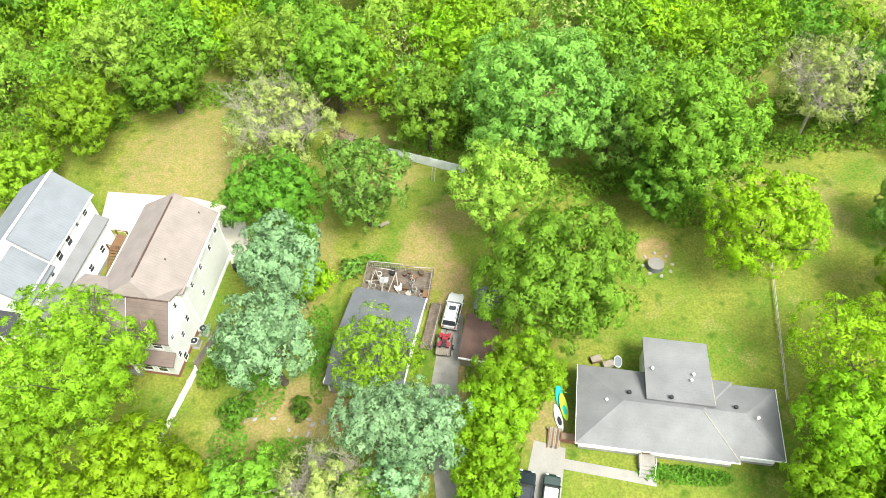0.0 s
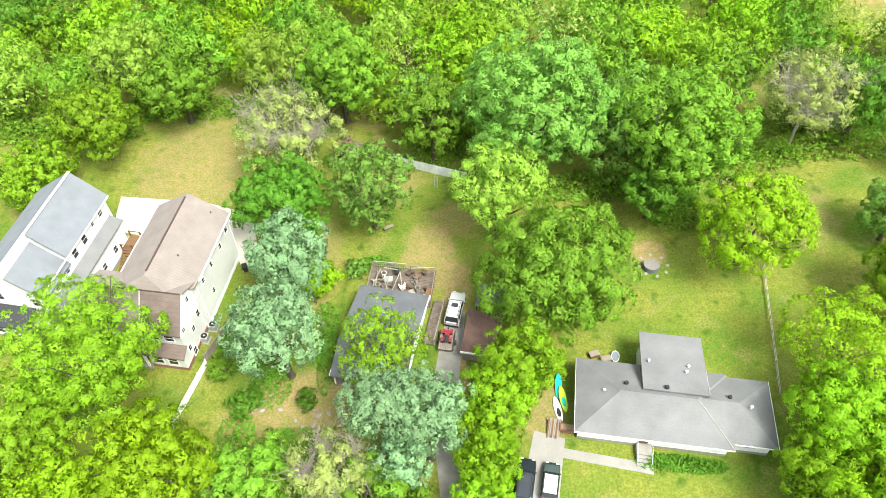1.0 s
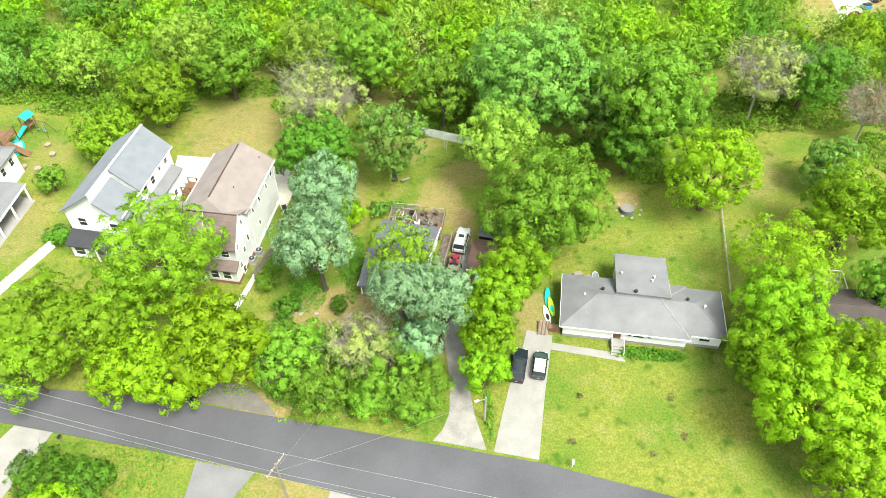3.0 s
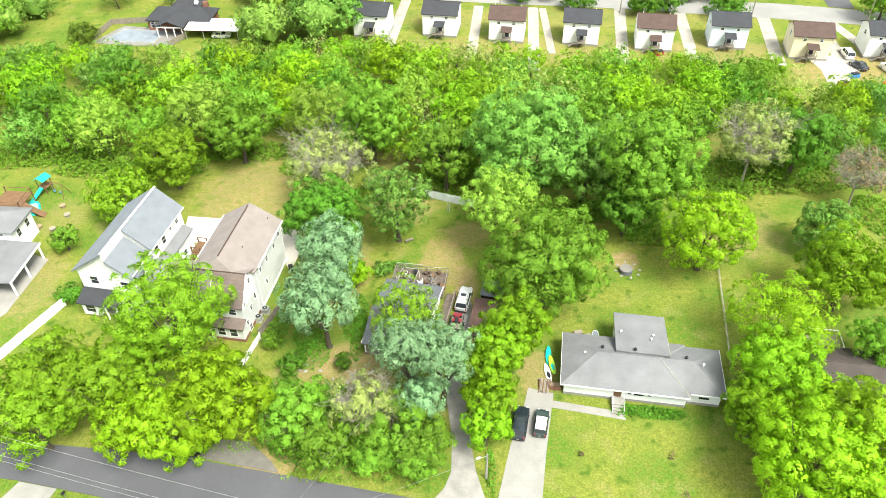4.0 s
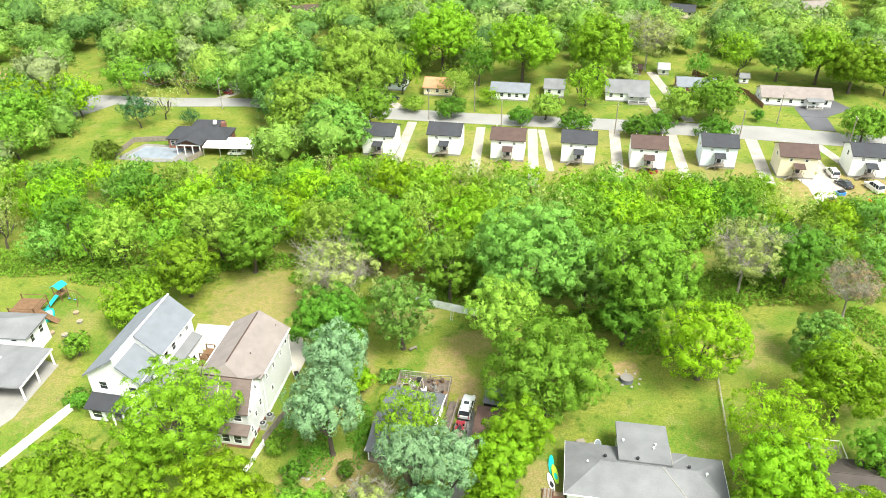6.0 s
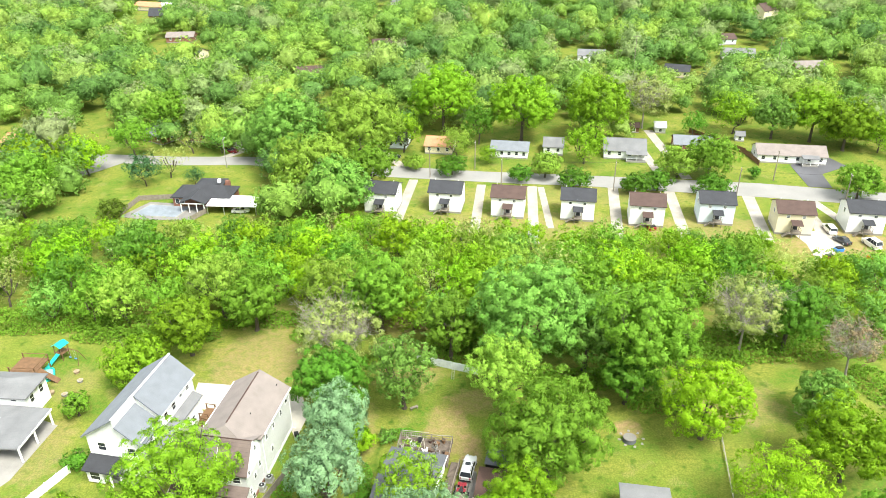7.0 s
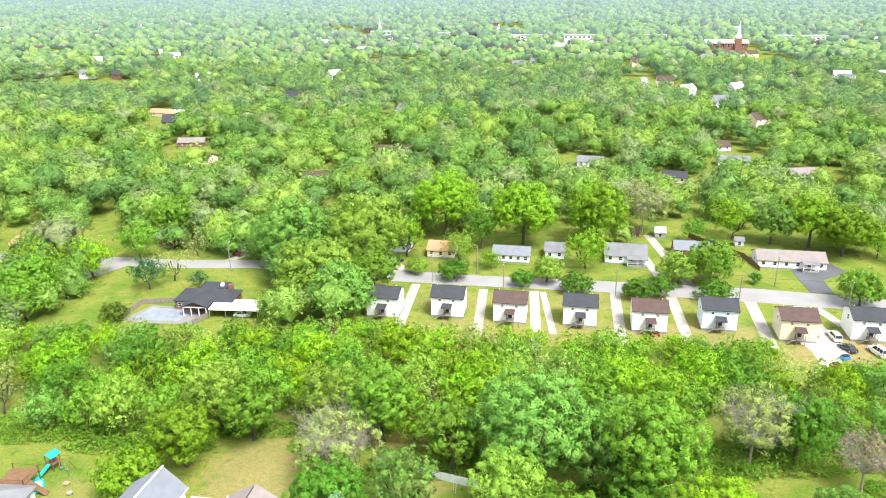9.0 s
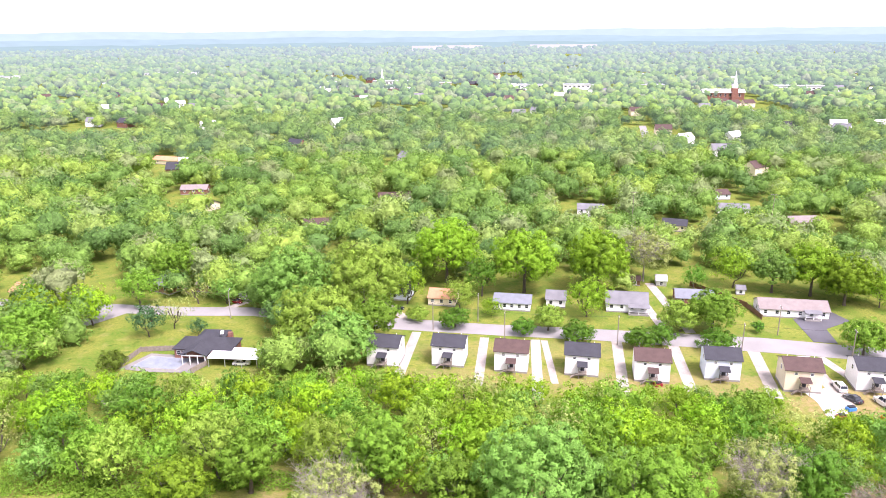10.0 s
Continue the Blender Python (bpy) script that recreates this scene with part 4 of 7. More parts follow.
def gable_house(name, x, y, w, d, z, zr, ang, wall_mat, roof_mat, label, group="", front=True, windows=4, base=0.4, over=0.35, stoop=None, category="house"):
    """A plain house: ridge along its width, windows on both long sides, one corner at x, y."""
    h = thing(name, label, category, pose(x, y, 0, 0, 0, ang), group)
    part("wall", gable_walls(0, w, 0, d, z, zr - 0.12), wall_mat, h)
    part("foundation", cube(-0.03, w + 0.03, -0.03, d + 0.03, -0.1, base), concrete, h)
    f = (zr - z) / (d / 2)
    for a, b in ((-over, d / 2), (d + over, d / 2)):
        za = z - over * f
        p = [(-over, a, za), (w + over, a, za), (w + over, b, zr), (-over, b, zr)]
        part("roof", slab(p if a < b else p[::-1], 0.16), roof_mat, h)
    part("ridge_cap", tube(bmesh.new(), (-over, d / 2, zr - 0.02), (w + over, d / 2, zr - 0.02), 0.09, 0.09, 5), roof_mat, h)
    for i in range(windows):
        xx = w * (i + 0.5) / windows
        window(h, xx, 0, z - 1.1, 0.9, 1.1)
        window(h, xx, d, z - 1.1, 0.9, 1.1, "y+")
    window(h, 0, d / 2, z - 1.1, 0.9, 1.1, "x-"); window(h, w, d / 2, z - 1.1, 0.9, 1.1, "x+")
    return h


# small houses on the next street, their backs to the woods
ROW = ((-23.0, 168.2, dark_shingle, white_siding, "grey"), (-6.0, 168.2, dark_shingle, white_siding, "dark grey"), (10.1, 164.8, umber_shingle, white_siding, "brown"),
       (27.8, 162.8, dark_shingle, white_siding, "dark grey"), (44.6, 159.4, umber_shingle, white_siding, "brown"), (62.2, 160.2, dark_shingle, blue_siding, "dark grey"),
       (79.2, 154.2, umber_shingle, cream_siding, "brown"), (96.4, 154.2, dark_shingle, white_siding, "dark grey"), (115.0, 150.5, umber_shingle, white_siding, "brown"))
for i, (x, y, roof_mat, wall_mat, tone) in enumerate(ROW):
    h = gable_house("house", x, y, 8.4, 7.6, 5.9, 7.6, GRID, wall_mat, roof_mat, ("pale blue" if wall_mat is blue_siding else "cream" if wall_mat is cream_siding else "white") + " small house with a " + tone + " gable roof", "row of small houses", windows=0, base=0.5)
    for u in (2.3, 5.9):
        window(h, u, 0, 4.9, 0.65, 0.6); window(h, u, 7.6, 4.2, 0.9, 1.3, "y+"); window(h, u, 7.6, 1.6, 0.9, 1.3, "y+")
    part("stoop", cube(3.4, 5.4, -1.9, 0, 1.3, 1.5), plank, h)
    for u in (3.5, 5.3):
        for v in (-1.8, -0.1):
            part("stoop_post", cube(u - 0.06, u + 0.06, v - 0.06, v + 0.06, 0, 2.45), plank, h)
        part("stoop_rail", cube(u - 0.04, u + 0.04, -1.85, 0, 2.38, 2.46), plank, h)
    part("stoop_roof", slab([(3.0, -2.3, 3.6), (5.6, -2.3, 3.6), (5.6, 0.0, 4.1), (3.0, 0.0, 4.1)], 0.12), roof_mat, h)
    door(h, 4.4, 0, 1.5, mat=dark_shingle)
    for k in range(5):
        part("stoop_step", cube(2.5 - 0.28 * k, 3.4 - 0.28 * k if k == 0 else 2.78 - 0.28 * k, -1.8, -0.8, 1.15 - 0.24 * k - 0.05, 1.2 - 0.24 * k), plank, h)
    for u, v in ((1.0, 4.3), (7.2, 4.2)):
        part("flue", tube(bmesh.new(), (u, v, 7.0), (u, v, 7.8), 0.07, 0.07, 6), white_paint, h)

# houses over the next street
gable_house("house", 12.2, 207.4, 11.4, 7.5, 2.8, 4.4, GRID, white_siding, blue_shingle, "low white house with a slate-blue roof and dark shutters", windows=5)
gable_house("house", -8.4, 211.3, 8.6, 8.0, 2.8, 4.6, GRID, cream_siding, orange_shingle, "low cream house with an orange-brown roof", windows=3)
gable_house("house", -21, 216, 6.5, 7.0, 2.9, 4.6, GRID, blue_siding, dark_shingle, "small pale house half hidden by trees", windows=2)
gable_house("house", 28.8, 209.5, 6.0, 7.5, 2.9, 4.6, GRID, white_siding, grey_shingle, "small white house with a grey roof", windows=2)
gable_house("house", 47.0, 205.8, 12.4, 8.0, 3.0, 5.6, GRID, white_siding, grey_shingle, "white cottage with grey roof and front porch", windows=4)
gable_house("house", 69.8, 210.4, 11.5, 8.0, 3.0, 4.6, GRID, brick_wall, blue_shingle, "low red brick house with blue-grey roof", windows=3)
gable_house("house", 92.6, 201.8, 19.6, 8.4, 2.8, 4.7, GRID, white_siding, brown_shingle, "long white ranch house with a tan roof", windows=6)
gable_house("shed", 92.6, 220.4, 2.6, 2.6, 2.2, 3.1, GRID, white_siding, grey_shingle, "small white garden shed", windows=1, category="shed")
gable_house("shed", 60.0, 229.6, 3.2, 3.0, 2.2, 3.2, GRID, cedar, umber_shingle, "small brown timber shed", windows=1, category="shed")
gable_house("shed", 68.6, 229.0, 3.4, 5.0, 2.2, 3.4, GRID, steel, steel, "grey metal garden shed", windows=1, category="shed")
gable_house("house", -146.5, 217.5, 11.0, 8.0, 2.8, 4.6, -12, cream_siding, orange_shingle, "low tan house with a reddish roof", windows=3)
gable_house("house", -104.5, 226.0, 11.0, 8.0, 3.0, 5.0, -30, brick_wall, blue_shingle, "red brick house with a blue-grey roof", windows=3)
gable_house("house", -87, 224.0, 14.0, 8.0, 2.8, 4.6, -14, brick_wall, brown_shingle, "low brick house behind a bare tree", windows=4)
gable_house("house", -70.5, 216.5, 7.5, 11.0, 3.0, 5.2, -14, grey_siding, dark_shingle, "small dark house at the end of a drive", windows=2)


def porch(x, y, w, d, ang):
    p = thing("porch", "white front porch with posts and railing", "porch", pose(x, y, 0, 0, 0, ang))
    part("porch_floor", cube(0, w, 0, d, 0, 0.5), concrete, p)
    part("porch_roof", slab([(-0.2, -0.2, 2.6), (w + 0.2, -0.2, 2.6), (w + 0.2, d, 3.0), (-0.2, d, 3.0)], 0.14), grey_shingle, p)
    n = max(3, int(w / 1.6))
    for i in range(n):
        u = 0.1 + (w - 0.2) * i / (n - 1)
        part("porch_post", cube(u - 0.08, u + 0.08, 0.05, 0.21, 0.5, 2.5), white_paint, p)
    part("railing", cube(0, w, 0.1, 0.16, 1.15, 1.25), white_paint, p)


porch(53.2, 202.6, 6.0, 2.0, GRID)
porch(104.6, 197.8, 4.5, 2.0, GRID)


# ---- house with the pool ----
def pool_house():
    h = thing("house", "low red brick house with dark hipped roof", "house", pose(-75.6, 172.2, 0, 0, 0, -4.0))
    part("wall", cube(0.4, 16.0, 0.5, 8.0, 0, 2.8), brick_wall, h)
    part("wall", cube(4.0, 11.0, 7.9, 13.0, 0, 2.8), brick_wall, h)
    part("roof", hip_roof(0, 16.5, 0, 8.5, 2.9, 4.9, 3.5, 13.5, 4.2), dark_shingle, h)
    part("roof", hip_roof(3.6, 11.5, 4.0, 13.5, 2.95, 4.9, 6.8, 8.3, 8.5), dark_shingle, h)
    part("roof", slab([(7.3, -3.6, 4.3), (3.6, -3.6, 2.8), (3.6, 3.6, 2.9), (7.3, 3.6, 4.4)], 0.16), dark_shingle, h)
    part("roof", slab([(7.3, -3.6, 4.3), (7.3, 3.6, 4.4), (11.0, 3.6, 2.9), (11.0, -3.6, 2.8)], 0.16), dark_shingle, h)
    part("gable", prism([(4.0, -3.3), (10.6, -3.3), (10.6, -3.2), (4.0, -3.2)], 2.5, 2.8), white_paint, h)
    for u in (4.2, 6.3, 8.4, 10.4):
        part("porch_post", cube(u - 0.1, u + 0.1, -3.4, -3.2, 0, 2.7), white_paint, h)
    part("chimney", cube(13.4, 14.6, 5.8, 6.8, 2.8, 5.4), brick_wall, h)
    part("dish", tube(bmesh.new(), (11.6, 6.8, 5.0), (11.3, 6.5, 5.2), 0.7, 0.6, 12), white_paint, h, "white satellite dish")
    for u in (1.6, 3.0, 12.6, 14.6):
        window(h, u, 0.5, 1.6, 1.0, 1.2)
    c = thing("carport", "long open carport with a flat white metal roof", "carport", pose(-64.6, 167.3, 0, 0, 0, -4.0))
    part("roof", slab([(0, 0, 2.6), (13.5, 0, 2.6), (13.5, 6.2, 2.9), (0, 6.2, 2.9)], 0.18), white_paint, c)
    for u in (0.2, 4.6, 9.0, 13.2):
        for v in (0.2, 6.0):
            part("post", cube(u - 0.07, u + 0.07, v - 0.07, v + 0.07, 0, 2.6), steel, c)
    p = thing("swimming_pool", "covered swimming pool with pale concrete surround", "pool", pose(-86.0, 165.6, 0, 0, 0, -4.0))
    part("surround", prism([(-1.5, 0.5), (6, -0.8), (19, -0.6), (19.5, 9), (2.5, 10)], -0.2, 0.08), pool_deck, p)
    part("cover", prism([(1.2, 1.6), (13.5, 1.0), (15.0, 7.2), (3.6, 8.2)], 0.0, 0.16), pool_cover, p, "grey-blue pool cover")
    part("coping", prism([(0.9, 1.3), (13.8, 0.7), (15.4, 7.5), (3.3, 8.5)], 0.0, 0.12), stone, p)
    for a, b, nm in (((-87.5, 167.5), (-86, 176.5), 6), ((-86, 176.5), (-76, 177.5), 6), ((-67.6, 163.4), (-65.0, 168.2), 3)):
        fence_run(a, b, nm, 1.5, plank, "weathered timber fence round the pool")


pale_board = material("silvered_board", (0.46, 0.44, 0.38), 0.9, vary=0.2, scale=1.5, fine=10, bump=0.3)
pale_plank = material("bleached_plank", (0.31, 0.285, 0.245), 0.9, vary=0.3, scale=1.5, fine=10, bump=0.3)


def fence_run(a, b, count, height, mat, label, posts=True, gap=0.06):
    """A straight fence from a to b: panels between posts."""
    a, b = Vector(a), Vector(b)
    ln = (b - a).length
    f = thing("fence", label, "fence", pose(a.x, a.y, 0, 0, 0, math.degrees(math.atan2(b.y - a.y, b.x - a.x))))
    s = ln / count
    for i in range(count):
        part("panel", cube(i * s + 0.05, (i + 1) * s - 0.05, -0.025, 0.025, 0.05, height, bevel=0.01), mat, f)
    for i in range(count + 1):
        part("post", cube(i * s - 0.06, i * s + 0.06, -0.07, 0.07, 0, height + 0.1), mat, f)
    return f


pool_house()
fence_run((-6.6, 103.4), (4.4, 99.4), 7, 1.7, material("flaking_white_panel", (0.62, 0.66, 0.67), 0.7, vary=0.25, scale=0.9, fine=4), "old white panel fence across the back garden")
fence_run((-63.8, 64.9), (-58.5, 76.0), 6, 1.7, white_paint, "white vinyl panel fence on the lawn")
fence_run((-70.5, 50.0), (-63.8, 64.9), 8, 1.7, white_paint, "white vinyl panel fence on the lawn")
fence_run((-29.9, 60.0), (-27.4, 69.0), 5, 1.3, white_paint, "long white vinyl fence by the grey house")
fence_run((-27.6, 69.5), (-24.9, 76.2), 4, 1.5, plank, "dark weathered timber fence beside the air conditioners")
rail_fence = thing("fence", "low open post-and-rail fence between the gardens", "fence", pose(38.9, 63.8, 0, 0, 0, 78.8))
for i in range(10):
    part("post", cube(i * 2.1 - 0.05, i * 2.1 + 0.05, -0.05, 0.05, 0, 0.85), pale_plank, rail_fence)
    if i < 9:
        for z in (0.35, 0.7):
            part("rail", cube(i * 2.1 + 0.05, i * 2.1 + 2.05, -0.035, 0.035, z, z + 0.06), pale_plank, rail_fence)
fence_run((80.0, 229), (91.5, 209), 9, 1.8, cedar, "brown timber fence between gardens")
fence_run((91.5, 209), (92.2, 199), 4, 1.6, cedar, "brown timber fence beside the long house")


# ---- the small grey house with its deck and sheds ----
deck_board = material("old_deck_board", (0.125, 0.10, 0.082), 0.9, vary=0.35, scale=1.2, fine=10, bump=0.3)
def small_house():
    h = thing("house", "small low house with a worn dark grey roof", "house", pose(-12.2, 65.9, 0, 0, 0, -12.5))
    part("wall", cube(0.3, 8.3, 2.2, 12.6, 0, 2.7), white_siding, h)
    part("roof", slab([(-0.1, 4.6, 4.15), (8.7, 4.6, 4.15), (8.7, 13.0, 2.75), (-0.1, 13.0, 2.75)], 0.2), membrane, h)
    part("roof", slab([(-0.1, 0.0, 2.4), (8.7, 0.0, 2.4), (8.7, 4.62, 4.15), (-0.1, 4.62, 4.15)], 0.2), membrane, h)
    part("wall", hull(*[[(x, 2.2, 2.6), (x, 12.6, 2.6), (x, 4.6, 3.95), (x, 2.2, 3.0)] for x in (0.3, 8.3)]), white_siding, h)
    part("fascia", cube(-0.14, -0.1, 0.0, 13.0, 2.4, 2.6), white_paint, h)
    bm = bmesh.new()
    for a, b in (((8.72, 0, 2.35), (8.72, 4.6, 4.1)), ((8.72, 4.6, 4.1), (8.72, 13, 2.7))):
        tube(bm, a, b, 0.09, 0.09, 5)
    part("gutter", bm, white_paint, h)
    part("porch_floor", cube(0.2, 8.4, 0.2, 2.2, 0, 0.4), plank, h)
    for x in (0.3, 2.9, 5.6, 8.3):
        part("porch_post", cube(x - 0.07, x + 0.07, 0.2, 0.34, 0.4, 2.3), white_paint, h)
    for i in range(4):
        window(h, 1.4 + 2 * i, 2.2, 1.5, 0.9, 1.2)
    for i in range(3):
        window(h, 0.3, 4.5 + 3 * i, 1.6, 1.0, 1.1, "x-"); window(h, 8.3, 4.5 + 3 * i, 1.6, 1.0, 1.1, "x+")
    d = thing("deck", "weathered timber deck with broken railings behind the house", "deck", pose(-9.4, 77.7, 0, 0, 0, -8.0))
    for i in range(22):
        part("board", cube(0.2, 8.6, 0.15 + i * 0.25, 0.375 + i * 0.25, 0.5, 0.55), deck_board, d)
    for i in range(5):
        part("joist", cube(0.3 + 2.0 * i, 0.42 + 2.0 * i, 0.15, 5.6, 0.28, 0.5), plank, d)
    for i in range(6):
        for v in (5.55, 0.3):
            if v > 1 or i in (0, 5):
                part("post", cube(0.25 + 1.65 * i, 0.37 + 1.65 * i, v, v + 0.12, 0, 1.6), plank, d)
        if i < 5:
            part("rail", cube(0.3 + 1.65 * i, 1.95 + 1.65 * i, 5.56, 5.62, 1.4, 1.52), plank, d)
            part("rail", cube(0.3 + 1.65 * i, 1.95 + 1.65 * i, 5.56, 5.62, 0.9, 0.98), plank, d)
    for u in (0.25, 8.5):
        part("rail", cube(u, u + 0.08, 0.3, 5.6, 1.4, 1.52), plank, d)
    for i in range(14):
        u = 0.5 + 0.3 * i
        part("baluster", cube(u, u + 0.06, 5.54, 5.6, 0.55, 1.45), pale_plank, d)
        part("baluster", cube(0.26, 0.32, 0.5 + 0.36 * i, 0.56 + 0.36 * i, 0.55, 1.45), pale_plank, d)
    for (ua, va, za), (ub, vb, zb) in (((0.6, 0.6, 0.6), (1.6, 4.2, 2.0)), ((1.6, 4.2, 2.0), (3.3, 1.0, 0.7)), ((2.0, 4.6, 1.9), (3.9, 4.4, 1.9)), ((3.3, 1.0, 0.7), (4.2, 4.0, 2.1)), ((4.2, 4.0, 2.1), (5.0, 1.2, 0.7)),
                                       ((0.6, 2.8, 1.5), (2.6, 3.1, 1.5)), ((5.2, 5.2, 0.6), (5.4, 4.2, 2.6)), ((1.0, 5.0, 0.6), (1.4, 1.6, 1.8)), ((2.6, 0.6, 0.6), (2.9, 3.3, 2.1)), ((6.2, 5.3, 1.7), (8.3, 5.4, 1.75)), ((0.4, 5.5, 1.9), (4.8, 5.5, 1.9))):
        part("loose_timber", tube(bmesh.new(), (ua, va, za), (ub, vb, zb), 0.06, 0.06, 4), pale_plank, d)
    for i in range(6):
        part("broken_board", tube(bmesh.new(), (8.8 + 0.2 * (i % 3), -1.6 + 0.35 * i, 0.12 + 0.1 * (i % 3)), (10.3 - 0.3 * (i % 2), -0.9 + 0.3 * i, 0.2 + 0.1 * (i % 2)), 0.07, 0.06, 4), cedar if i % 2 else plank, d)
    w = thing("side_deck", "narrow weathered side deck along the house", "deck", pose(-1.75, 71.3, 0, 0, 0, -12.5))
    for i in range(26):
        part("board", cube(0, 1.4, i * 0.25, 0.225 + i * 0.25, 0.45, 0.5), deck_board, w)
    for v in (0.1, 3.2, 6.2):
        part("post", cube(1.28, 1.4, v, v + 0.12, 0, 1.5), plank, w)
    part("rail", cube(1.3, 1.38, 0.1, 6.3, 1.35, 1.45), plank, w)
    for i, (x, y, s, mat, lab) in enumerate(((-6.2, 80.6, 0.5, steel, "grey metal tub on the deck"), (-4.4, 79.6, 0.45, white_paint, "white plastic bin on the deck"), (-2.6, 81.0, 0.4, cedar, "brown wooden crate on the deck"),
                                             (-1.0, 78.4, 0.5, cedar, "brown crate of scrap on the deck"), (-5.2, 82.0, 0.4, black_metal, "black bucket on the deck"), (-3.2, 78.6, 0.35, stone, "grey planter on the deck"))):
        o = thing("crate" if "crate" in lab else "bin", lab, "clutter", pose(x, y, 0.55, 0, 0, 25 * i))
        part("body", hull([(-s * 0.8, -s * 0.6, 0), (s * 0.8, -s * 0.6, 0), (s * 0.8, s * 0.6, 0), (-s * 0.8, s * 0.6, 0)], [(-s, -s * 0.8, s * 1.4), (s, -s * 0.8, s * 1.4), (s, s * 0.8, s * 1.4), (-s, s * 0.8, s * 1.4)]), mat, o)
        part("rim", cube(-s * 1.06, s * 1.06, -s * 0.86, s * 0.86, s * 1.34, s * 1.46, bevel=0.02), mat, o)
    rng = np.random.default_rng(19)
    for i in range(44):
        u, v = rng.uniform(0.6, 8.2), rng.uniform(0.6, 5.2)
        x, y = -9.4 + u * 0.99 + v * 0.139, 77.7 - u * 0.139 + v * 0.99
        mat, lab = ((plank, "old wooden box among the deck clutter"), (steel, "dented metal pot among the deck clutter"), (rust, "rusty drum among the deck clutter"), (cedar, "brown flower pot among the deck clutter"), (white_paint, "white plastic bucket among the deck clutter"))[i % 5 if i % 10 != 4 else 1]
        o = thing("box" if i % 5 == 0 else "pot", lab, "clutter", pose(x, y, 0.55, 0, 0, rng.uniform(0, 90)), "deck clutter")
        k, r, hh = (4 if i % 5 == 0 else 10), rng.uniform(0.12, 0.34), rng.uniform(0.25, 0.8)
        part("body", hull(*[[(q * r * math.cos(2 * math.pi * j / k), q * r * math.sin(2 * math.pi * j / k), z) for j in range(k)] for q, z in ((0.8, 0), (1.0, hh))]), mat, o)
        part("filling", tube(bmesh.new(), (0, 0, hh - 0.05), (0, 0, hh + 0.015), r * 0.85, r * 0.85, k), bark, o)
    s = thing("shed", "low lean-to shed with a rusty brown sheet roof", "shed", pose(2.7, 69.0, 0, 0, 0, -11))
    part("wall", cube(0.2, 3.8, 0.2, 5.6, 0, 2.1), plank, s)
    part("roof", slab([(0, 0, 2.2), (4.0, 0, 2.25), (4.2, 5.9, 2.45), (0, 5.9, 2.4)], 0.1), rust, s)
    for i in range(9):
        part("roof_rib", slab([(0.2 + 0.45 * i, 0, 2.25), (0.26 + 0.45 * i, 0, 2.25), (0.26 + 0.45 * i, 5.9, 2.46), (0.2 + 0.45 * i, 5.9, 2.46)], 0.05), rust, s)
    part("fascia", cube(-0.05, 4.05, -0.08, 0.0, 1.9, 2.2), white_paint, s)
    s = thing("shed", "dark grey low shed with a felt roof", "shed", pose(4.6, 75.4, 0, 0, 0, -11))
    part("wall", cube(0.15, 3.2, 0.15, 3.3, 0, 2.05), black_metal, s)
    part("roof", slab([(0, 0, 2.3), (3.4, 0, 2.1), (3.4, 3.5, 2.1), (0, 3.5, 2.3)], 0.12), membrane, s)
    l = thing("ladder", "grey ladder leaning on the white garden fence", "ladder", pose(-0.3, 98.3, 0, 0, 0, -18))
    for x in (0, 0.45):
        part("stile", tube(bmesh.new(), (x, 0, 0), (x, 0.95, 3.0), 0.035, 0.035), steel, l)
    for i in range(9):
        f = (i + 0.7) / 10
        part("rung", tube(bmesh.new(), (0, 0.95 * f, 3.0 * f), (0.45, 0.95 * f, 3.0 * f), 0.02, 0.02), steel, l)


small_house()


